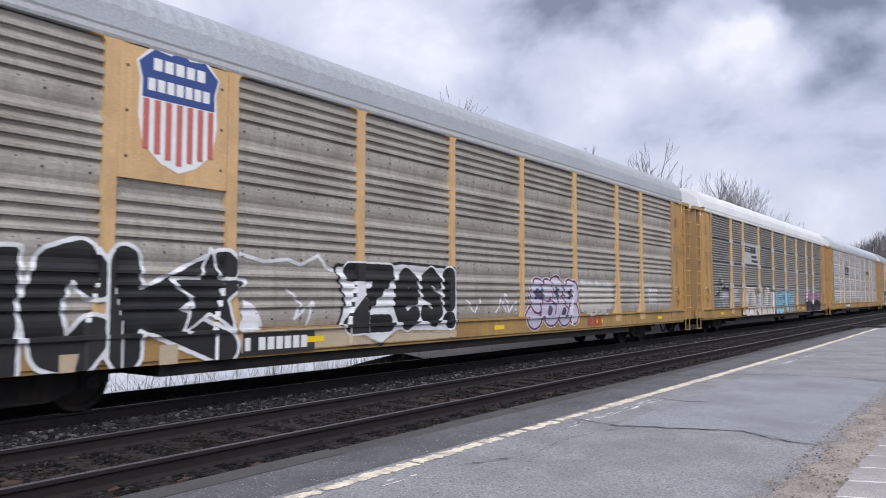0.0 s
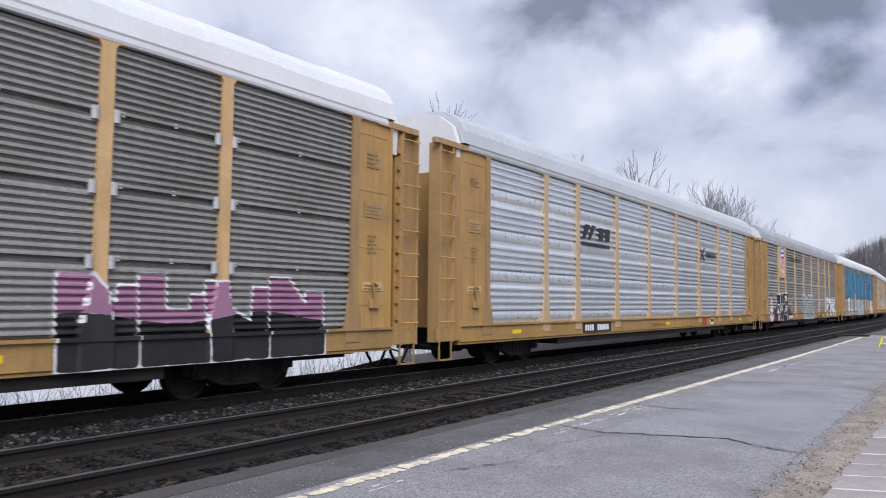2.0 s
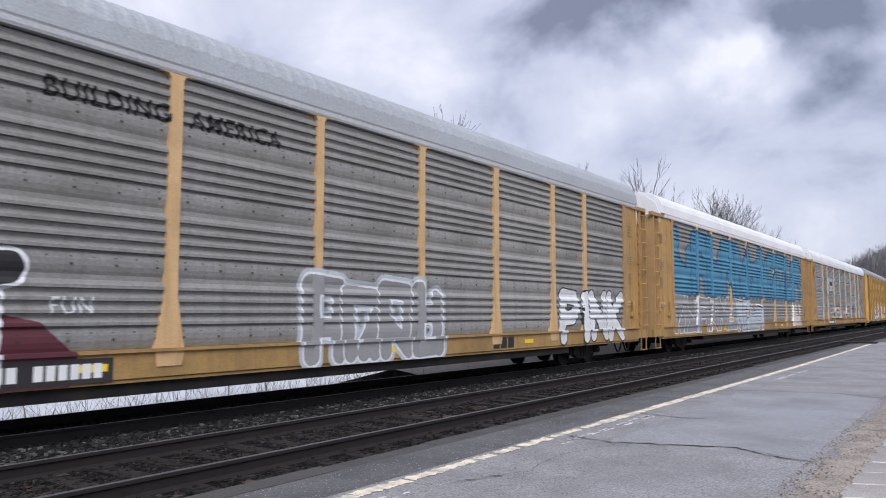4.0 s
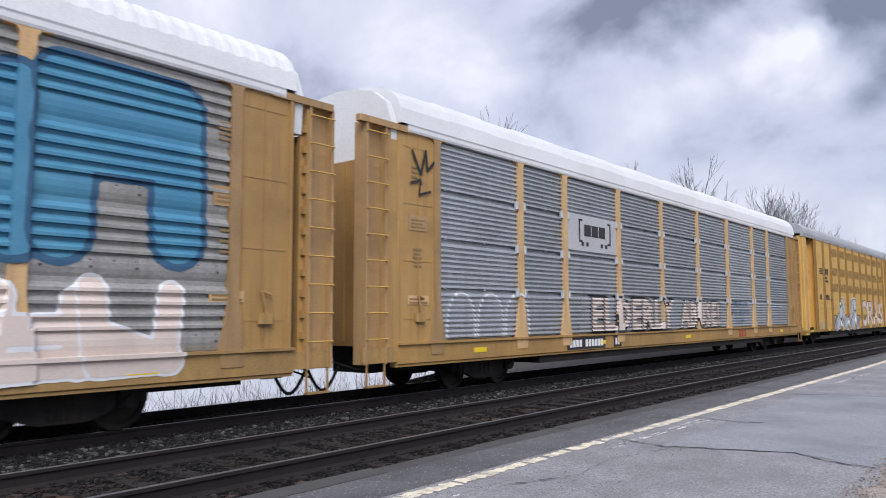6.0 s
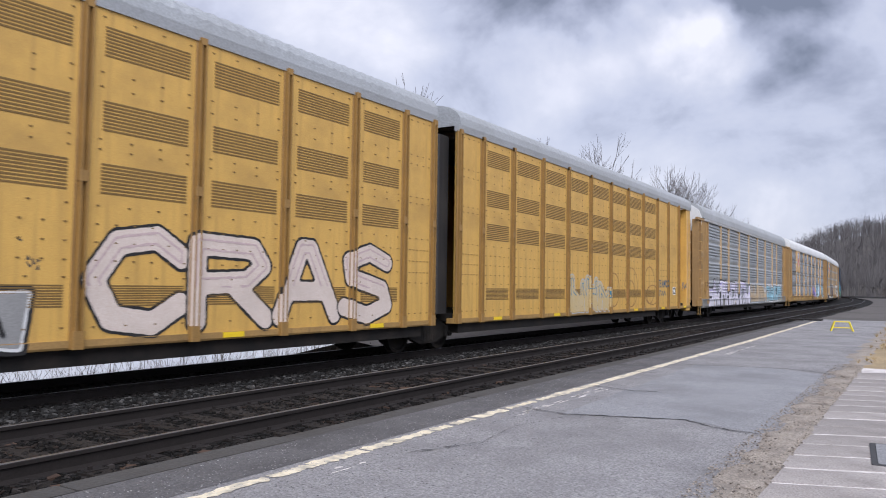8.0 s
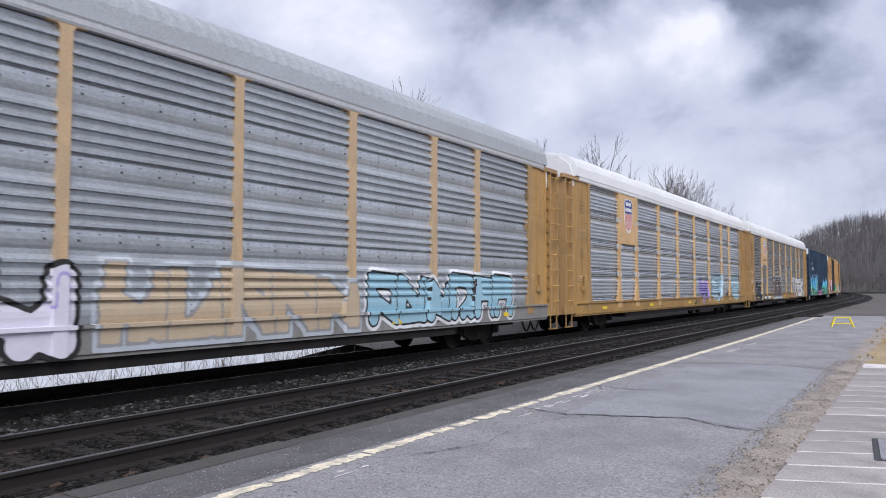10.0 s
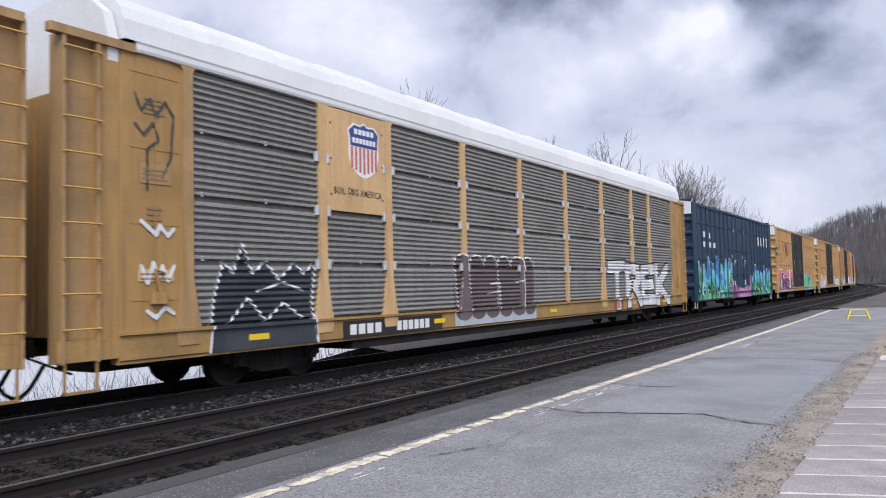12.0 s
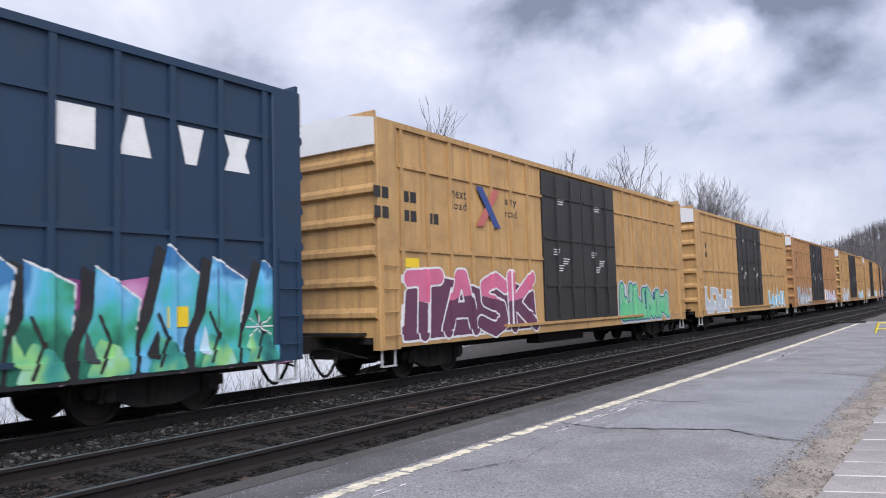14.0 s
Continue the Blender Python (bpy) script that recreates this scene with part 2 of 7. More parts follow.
M = {
    "yellow": surface("rack_yellow_paint", (0.64, 0.415, 0.20), 0.5, 0, (0.16, 0.10, 0.05), 0.45, 0.9, 60, 0.05, streak=0.35),
    "yellow_clean": surface("panel_yellow_paint", (0.66, 0.40, 0.10), 0.45, 0, (0.26, 0.155, 0.055), 0.55, 0.8, 70, 0.05, streak=0.45),
    "yellow_dirty": surface("sill_yellow_paint", (0.41, 0.25, 0.085), 0.55, 0, (0.08, 0.055, 0.035), 0.6, 0.8, 50, 0.08, streak=0.45),
    "yellow_sill": surface("grimy_sill_paint", (0.42, 0.25, 0.078), 0.5, 0, (0.12, 0.08, 0.045), 0.6, 0.9, 50, 0.06, streak=0.4),
    "end_yellow": surface("dull_end_paint", (0.43, 0.255, 0.085), 0.5, 0, (0.13, 0.08, 0.04), 0.55, 0.8, 60, 0.05, streak=0.45, vary=0.1),
    "end_post": surface("dull_tan_end_paint", (0.40, 0.25, 0.11), 0.5, 0, (0.12, 0.085, 0.045), 0.55, 0.9, 60, 0.05, streak=0.45, vary=0.1),
    # grime on yellow, browned further to hold the shade of the post grooves
    "unit_post": surface("grimy_shaded_post_paint", (0.34, 0.195, 0.055), 0.5, 0, (0.10, 0.06, 0.03), 0.6, 0.9, 60, 0.05, streak=0.5),
    "grit": island_stuff("platform_grit", (0.10, 0.10, 0.105), (0.46, 0.45, 0.45)),
    "rubble": island_stuff("edge_rubble", (0.12, 0.10, 0.085), (0.50, 0.44, 0.38)),
    # brown for the rivets, and for shade painted in as louvre slots
    "slot": surface("louvre_shade_and_rivet_brown", (0.20, 0.12, 0.035), 0.7, 0, (0.10, 0.06, 0.03), 0.5, 2, 50, 0.03),
    "zinc_dark": surface("weathered_galvanised_steel", (0.31, 0.305, 0.29), 0.5, 0.25, (0.10, 0.085, 0.06), 0.5, 0.8, 30, 0.04, streak=0.35, vary=0.12),
    "zinc_brown": surface("dirty_galvanised_steel", (0.40, 0.375, 0.33), 0.5, 0.2, (0.13, 0.10, 0.065), 0.6, 0.7, 30, 0.04, streak=0.4, vary=0.1),
    "zinc_blue": surface("grey_galvanised_steel", (0.47, 0.50, 0.53), 0.36, 0.45, (0.16, 0.16, 0.15), 0.4, 0.8, 30, 0.04, streak=0.3, vary=0.1),
    "zinc_bright": surface("bright_galvanised_steel", (0.76, 0.80, 0.85), 0.27, 0.65, (0.40, 0.41, 0.42), 0.35, 0.7, 30, 0.006, streak=0.25, vary=0.08),
    "roof": surface("roof_steel", (0.42, 0.44, 0.46), 0.5, 0.3, (0.25, 0.25, 0.25), 0.4, 0.5, 30, 0.05),
    "roof_white": surface("white_roof_paint", (0.72, 0.73, 0.74), 0.6, 0, (0.45, 0.45, 0.44), 0.4, 0.5, 30, 0.05),
    "roof_bright": surface("bright_roof_steel", (0.62, 0.65, 0.68), 0.4, 0.4, (0.4, 0.41, 0.42), 0.35, 0.5, 30, 0.05),
    "navy": surface("navy_boxcar_paint", (0.012, 0.038, 0.080), 0.5, 0, (0.03, 0.036, 0.045), 0.35, 0.8, 50, 0.05, streak=0.25),
    "ochre": surface("ochre_boxcar_paint", (0.52, 0.315, 0.125), 0.55, 0, (0.18, 0.105, 0.055), 0.6, 0.9, 50, 0.06, streak=0.6, vary=0.06),
    "rust_ochre": surface("faded_brown_boxcar_paint", (0.42, 0.22, 0.09), 0.6, 0, (0.16, 0.10, 0.06), 0.5, 0.9, 50, 0.06, streak=0.4),
    "black": surface("black_paint", (0.018, 0.018, 0.02), 0.5, 0, (0.07, 0.06, 0.05), 0.4, 1.0, 40, 0.05, streak=0.3),
    # grimy metal, both colours lowered to carry the shade beneath the cars
    "underframe": surface("grimy_shaded_underframe", (0.013, 0.012, 0.0115), 0.75, 0, (0.06, 0.045, 0.035), 0.5, 2.0, 40, 0.1, spec=0.32),
    "wheel": surface("shaded_wheel_steel", (0.020, 0.018, 0.016), 0.6, 0.3, (0.07, 0.05, 0.035), 0.5, 3.0, 40, 0.1, spec=0.32),
    "rail_side": surface("rusty_rail", (0.022, 0.018, 0.017), 0.8, 0.1, (0.012, 0.010, 0.0095), 0.5, 3.0, 60, 0.1, spec=0.32),
    "rail_head": surface("worn_rail_head", (0.23, 0.23, 0.24), 0.40, 0.85, (0.09, 0.08, 0.075), 0.25, 2.0, 60, 0.02),
    "tie": surface("creosoted_wood", (0.017, 0.0135, 0.0118), 0.9, 0, (0.045, 0.04, 0.036), 0.4, 4.0, 50, 0.5, vary=0.25, spec=0.32),
    # very dark over the whole bed, both tracks and bank alike
    "ballast": surface("dark_ballast", (0.009, 0.008, 0.0076), 0.95, 0, (0.005, 0.0045, 0.0043), 0.7, 1.3, 22, 1.0, spec=0.32),
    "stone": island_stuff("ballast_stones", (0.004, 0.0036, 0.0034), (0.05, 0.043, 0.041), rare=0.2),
    "scrap": island_stuff("rusty_scraps", (0.012, 0.009, 0.008), (0.10, 0.062, 0.045), rare=0.25),
    "pale_stone": island_stuff("pale_ballast", (0.012, 0.012, 0.012), (0.12, 0.117, 0.115), rare=0.3),
    "asphalt": surface("old_platform_asphalt", (0.305, 0.298, 0.305), 0.85, 0, (0.175, 0.171, 0.176), 0.85, 0.9, 55, 1.0, speck=0.85, mottle=1.0),
    "patch": surface("newer_asphalt_patch", (0.30, 0.303, 0.32), 0.8, 0, (0.18, 0.183, 0.193), 0.85, 0.6, 55, 0.8, speck=0.6, mottle=0.9),
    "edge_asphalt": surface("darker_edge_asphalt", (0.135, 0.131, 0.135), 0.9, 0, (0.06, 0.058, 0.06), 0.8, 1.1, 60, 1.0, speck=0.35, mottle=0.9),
    "post_tan": surface("faded_tan_post_paint", (0.54, 0.375, 0.215), 0.5, 0, (0.26, 0.22, 0.17), 0.5, 0.9, 60, 0.05, streak=0.4),
    "kerb": surface("worn_timber_edge", (0.075, 0.072, 0.07), 0.9, 0, (0.05, 0.045, 0.04), 0.7, 2.0, 30, 0.6),
    "line": surface("worn_yellow_line", (0.84, 0.75, 0.57), 0.8, 0, (0.24, 0.23, 0.22), 0.95, 7.0, 60, 0.2),
    "crack": surface("crack_filler", (0.06, 0.06, 0.065), 0.9, 0, (0.03, 0.03, 0.03), 0.4, 3, 40, 0.3),
    "dirt": surface("bare_dirt", (0.36, 0.315, 0.27), 0.97, 0, (0.15, 0.13, 0.115), 0.8, 3.0, 50, 1.0, speck=0.5, mottle=0.9),
    "paver": surface("weathered_paver", (0.36, 0.33, 0.315), 0.92, 0, (0.19, 0.17, 0.16), 0.8, 1.8, 60, 0.5, vary=0.14, speck=0.4, mottle=0.8),
    "salt": surface("pale_joint_mortar", (0.74, 0.70, 0.68), 0.9, 0, (0.36, 0.32, 0.31), 0.8, 3, 50, 0.3),
    "grass": surface("dry_grass_ground", (0.38, 0.29, 0.17), 0.97, 0, (0.14, 0.11, 0.07), 0.7, 0.6, 20, 1.0),
    "earth": surface("scrub_ground", (0.12, 0.108, 0.10), 0.97, 0, (0.05, 0.045, 0.04), 0.7, 0.15, 5, 0.8),
    "bark": surface("grey_bark", (0.14, 0.125, 0.12), 0.95, 0, (0.06, 0.052, 0.047), 0.6, 2.0, 20, 0.4),
    # distance haze over the hill is mixed into this grey
    "far_wood": island_stuff("hazed_bare_wood", (0.085, 0.08, 0.083), (0.15, 0.142, 0.145)),
    "brush": island_stuff("bank_brush", (0.05, 0.04, 0.034), (0.13, 0.105, 0.085)),
    "white": surface("white_lettering", (0.78, 0.78, 0.77), 0.6, 0, (0.4, 0.38, 0.35), 0.25, 3, 50, 0.02),
    "dark_ink": surface("black_lettering", (0.02, 0.02, 0.022), 0.6, 0, (0.08, 0.07, 0.06), 0.3, 3, 50, 0.02),
    "plate": surface("pale_grey_plate", (0.50, 0.51, 0.52), 0.45, 0.2, (0.3, 0.3, 0.3), 0.3, 1, 40, 0.03),
    "reflector": surface("yellow_reflector", (0.85, 0.60, 0.02), 0.35, 0, (0.5, 0.35, 0.02), 0.2, 4, 50, 0.02),
    "shield_blue": surface("shield_blue", (0.035, 0.07, 0.24), 0.5, 0, (0.06, 0.07, 0.15), 0.3, 2, 50, 0.02),
    "shield_red": surface("shield_red", (0.50, 0.13, 0.11), 0.5, 0, (0.4, 0.2, 0.17), 0.4, 2, 50, 0.02),
    "stool": surface("yellow_plastic", (0.80, 0.66, 0.05), 0.4, 0, (0.5, 0.4, 0.05), 0.2, 4, 50, 0.02),
}


def water_material():
    m, nt, bs = nodes_of("river_water")
    bs.inputs["Base Color"].default_value = (0.40, 0.42, 0.45, 1)
    bs.inputs["Roughness"].default_value = 0.08
    bs.inputs["Specular IOR Level"].default_value = 0.8
    n, b = nt.nodes.new("ShaderNodeTexNoise"), nt.nodes.new("ShaderNodeBump")
    n.inputs["Scale"].default_value = 0.6
    b.inputs["Strength"].default_value, b.inputs["Distance"].default_value = 0.08, 0.1
    nt.links.new(n.outputs["Fac"], b.inputs["Height"]); nt.links.new(b.outputs[0], bs.inputs["Normal"])
    return m


M["water"] = water_material()


# ---- mesh helpers ----
class Form:
    """Gathers boxes, sweeps and tubes into one mesh."""

    def __init__(self):
        self.v, self.f, self.s = [], [], []

    def add(self, verts, faces, smooth=False):
        k = len(self.v)
        self.v += [tuple(p) for p in verts]
        self.f += [tuple(i + k for i in q) for q in faces]
        self.s += [smooth] * len(faces)
        return self

    def box(self, x0, x1, y0, y1, z0, z1, bevel=0.0):
        b = min(bevel, abs(x1 - x0) / 2.2, abs(y1 - y0) / 2.2, abs(z1 - z0) / 2.2)
        if b <= 0:
            vs = [(x, y, z) for x in (x0, x1) for y in (y0, y1) for z in (z0, z1)]
            return self.add(vs, [(0, 1, 3, 2), (4, 6, 7, 5), (0, 4, 5, 1), (2, 3, 7, 6), (0, 2, 6, 4), (1, 5, 7, 3)])
        ring = [(x0 + b, y0), (x1 - b, y0), (x1, y0 + b), (x1, y1 - b), (x1 - b, y1), (x0 + b, y1), (x0, y1 - b), (x0, y0 + b)]
        vs = [(x, y, z) for z in (z0, z1) for x, y in ring]
        fs = [(i, (i + 1) % 8, 8 + (i + 1) % 8, 8 + i) for i in range(8)]
        return self.add(vs, fs + [tuple(range(7, -1, -1)), tuple(range(8, 16))])

    def sweep(self, profile, y0, y1, closed=True, cap=True, smooth=False):
        """A profile of (x, z) drawn along y."""
        n = len(profile)
        vs = [(x, y, z) for y in (y0, y1) for x, z in profile]
        m = n if closed else n - 1
        fs = [(i, (i + 1) % n, n + (i + 1) % n, n + i) for i in range(m)]
        if closed and cap:
            fs += [tuple(range(n - 1, -1, -1)), tuple(range(n, 2 * n))]
        return self.add(vs, fs, smooth)

    def slab(self, outline, x0, x1):
        """An outline of (y, z) with thickness along x."""
        n = len(outline)
        vs = [(x, y, z) for x in (x0, x1) for y, z in outline]
        fs = [(i, (i + 1) % n, n + (i + 1) % n, n + i) for i in range(n)]
        return self.add(vs, fs + [tuple(range(n - 1, -1, -1)), tuple(range(n, 2 * n))])

    def tube(self, a, b, r0, r1=None, sides=8, smooth=True):
        a, b = Vector(a), Vector(b)
        r1 = r0 if r1 is None else r1
        d = (b - a).normalized()
        u = d.orthogonal().normalized()
        w = d.cross(u)
        vs = []
        for c, r in ((a, r0), (b, r1)):
            for i in range(sides):
                q = 2 * math.pi * i / sides
                vs.append(c + (u * math.cos(q) + w * math.sin(q)) * r)
        fs = [(i, (i + 1) % sides, sides + (i + 1) % sides, sides + i) for i in range(sides)]
        self.add(vs, fs, smooth)
        if sides > 3:
            self.add(vs, [tuple(range(sides - 1, -1, -1)), tuple(range(sides, 2 * sides))])
        return self

    def mesh(self, name, material):
        me = bpy.data.meshes.new(name)
        me.from_pydata(self.v, [], self.f)
        me.polygons.foreach_set("use_smooth", self.s)
        me.materials.append(material)
        bm = bmesh.new()
        bm.from_mesh(me)
        if len(bm.faces) < 6000:
            bmesh.ops.recalc_face_normals(bm, faces=bm.faces)
        bm.to_mesh(me)
        bm.free()
        me.update()
        return me


def part(name, form, material, parent, label=""):
    """One mesh object under a thing or a part; form may be a ready mesh."""
    ob = new(name, form.mesh(name, material) if isinstance(form, Form) else form)
    ob.parent = parent
    return tagged(ob, label) if label else ob


def thing(name, label, category, group="", m=None):
    ob = new(name)
    if m is not None:
        ob.matrix_world = m
    return tagged(ob, label, category, group)


def solid(name, form, material, label="", category="", group="", kind=""):
    return tagged(new(name, form.mesh(name, material)), label, category, group, kind)


# ---- ground, water, tracks, platform ----
def strip(name, rows, y0, y1, step, material, label, category="ground", kind="structure", rough=0.0, follow=True):
    """A sheet along the line: rows are (x, z) across it."""
    f, n = Form(), len(rows)
    ys = [y0 + (y1 - y0) * i / max(1, round((y1 - y0) / step)) for i in range(max(1, round((y1 - y0) / step)) + 1)]
    vs = []
    for y in ys:
        for x, z in rows:
            h = rough * noise.noise((x * 1.7, y * 1.7, 3.1)) if rough else 0
            vs.append((x + (bend(y) if follow else 0), y, z + h))
    fs = [(j * n + i, j * n + i + 1, (j + 1) * n + i + 1, (j + 1) * n + i) for j in range(len(ys) - 1) for i in range(n - 1)]
    f.add(vs, fs)
    return solid(name, f, material, label, category, kind=kind)


def make_ground():
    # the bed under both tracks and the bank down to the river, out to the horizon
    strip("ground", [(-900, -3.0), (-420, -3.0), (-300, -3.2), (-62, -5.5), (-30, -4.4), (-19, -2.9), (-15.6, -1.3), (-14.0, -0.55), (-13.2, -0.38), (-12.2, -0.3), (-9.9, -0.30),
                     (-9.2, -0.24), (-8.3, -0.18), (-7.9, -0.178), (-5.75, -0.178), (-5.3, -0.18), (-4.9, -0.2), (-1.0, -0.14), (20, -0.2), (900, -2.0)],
          -120, 700, 4, M["ballast"], "dark ballast bed and bank of the railway")
    f = Form()
    f.add([(-600, -200, -3.55), (-19, -200, -3.55), (-19, 260, -3.55), (-600, 260, -3.55)], [(0, 1, 2, 3)])
    solid("water", f, M["water"], "pale river mirroring the cloudy sky", "river", kind="structure")


def rail_line(x, z, name, label):
    """One rail: foot, web and head, with the worn running surface proud of it."""
    side = [(-0.075, -0.17), (0.075, -0.17), (0.075, -0.155), (0.012, -0.13), (0.012, -0.045), (0.036, -0.035), (0.036, -0.006), (0.030, -0.002),
            (-0.030, -0.002), (-0.036, -0.006), (-0.036, -0.035), (-0.012, -0.045), (-0.012, -0.13), (-0.075, -0.155)]
    top = [(-0.028, -0.004), (0.028, -0.004), (0.024, 0.0), (-0.024, 0.0)]
    rail = thing(name, label, "rail")
    rail["kind"] = "structure"
    for pname, prof, mat in (("rail_body", side, M["rail_side"]), ("rail_head", top, M["rail_head"])):
        f, n, vs, ys = Form(), len(prof), [], [-60 + 4 * i for i in range(110)]
        for y in ys:
            vs += [(x + bend(y) + px, y, z + pz) for px, pz in prof]
        fs = [(j * n + i, j * n + (i + 1) % n, (j + 1) * n + (i + 1) % n, (j + 1) * n + i) for j in range(len(ys) - 1) for i in range(n)]
        f.add(vs, fs)
        part(pname, f, mat, rail)


def track(x, z, ties_from, ties_to, name, label):
    for i, o in enumerate((GAUGE / 2, -GAUGE / 2)):
        rail_line(x + o, z, "rail", label)
    bed = thing(name, "row of dark creosoted wooden ties in ballast", "ties")
    bed["kind"] = "structure"
    tie = Form().box(-1.3, 1.3, -0.115, 0.115, -0.3, -0.155, 0.015).mesh("tie", M["tie"])
    plate = Form()
    for o in (GAUGE / 2, -GAUGE / 2):
        plate.box(o - 0.17, o + 0.17, -0.1, 0.1, -0.156, -0.145)
        for e in (-0.12, 0.12):
            plate.box(o + e - 0.015, o + e + 0.015, -0.06, -0.03, -0.146, -0.115)
    plate = plate.mesh("tie_plate", M["rail_side"])
    rnd = random.Random(4)
    y = ties_from
    while y < ties_to:
        t = part("tie", tie, None, bed)
        t.matrix_basis = pose(x + bend(y) + rnd.uniform(-0.06, 0.06), y, z + rnd.uniform(-0.012, 0.004), 0, 0, rnd.uniform(-1.5, 1.5))
        p = part("tie_plate", plate, None, t)
        y += 0.53


def stones(name, count, x0, x1, y0, y1, z, size, seed, near=1.6, label="loose angular ballast stones", mat="stone", follow=True, flat=1.0):
    """Loose stones as one scatter, denser close by."""
    rng = np.random.default_rng(seed)
    cube = np.array([(x, y, w) for x in (-1, 1) for y in (-1, 1) for w in (-1, 1)], float) * 0.5
    quads = np.array([(0, 1, 3, 2), (4, 6, 7, 5), (0, 4, 5, 1), (2, 3, 7, 6), (0, 2, 6, 4), (1, 5, 7, 3)])
    u = rng.random(count) ** near
    ys = y0 + (y1 - y0) * u
    xs = rng.uniform(x0, x1, count)
    sz = size * rng.uniform(0.5, 1.3, (count, 1, 1)) * rng.uniform(0.6, 1.3, (count, 1, 3))
    v = cube[None] * sz + rng.uniform(-0.22, 0.22, (count, 8, 3)) * size
    a = rng.uniform(0, 6.28, count)
    c, s = np.cos(a)[:, None], np.sin(a)[:, None]
    v = np.stack([v[..., 0] * c - v[..., 1] * s, v[..., 0] * s + v[..., 1] * c, v[..., 2]], -1)
    v[..., 2] *= flat
    v[..., 0] += (xs + (np.array([bend(y) for y in ys]) if follow else 0))[:, None]
    v[..., 1] += ys[:, None]
    v[..., 2] += np.asarray(z(xs))[:, None]
    q = quads[None] + 8 * np.arange(count)[:, None, None]
    me = bpy.data.meshes.new(name)
    me.from_pydata(v.reshape(-1, 3), [], q.reshape(-1, 4).tolist())
    me.materials.append(M[mat])
    return tagged(new(name, me), label, "ballast", kind="stuff")


def bed_height(xs):
    return np.interp(xs, [-16, -14.0, -13.2, -12.2, -9.9, -9.2, -8.3, -7.9, -5.75, -5.0], [-1.45, -0.55, -0.38, -0.3, -0.30, -0.24, -0.18, -0.174, -0.174, -0.176])


def make_tracks():
    track(X_TRAIN, RAIL_TRAIN, -6, 70, "ties_far", "rusty rail with a bright worn head, under the train")
    track(X_NEAR, RAIL_NEAR, -2, 84, "ties_near", "rusty rail with a dull worn head on the empty track")
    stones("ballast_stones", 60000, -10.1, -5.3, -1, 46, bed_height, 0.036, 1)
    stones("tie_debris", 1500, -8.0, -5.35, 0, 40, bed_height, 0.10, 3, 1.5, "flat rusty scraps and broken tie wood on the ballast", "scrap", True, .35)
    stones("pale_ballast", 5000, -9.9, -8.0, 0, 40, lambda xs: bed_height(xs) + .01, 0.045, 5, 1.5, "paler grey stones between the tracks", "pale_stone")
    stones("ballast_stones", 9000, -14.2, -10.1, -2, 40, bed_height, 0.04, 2)


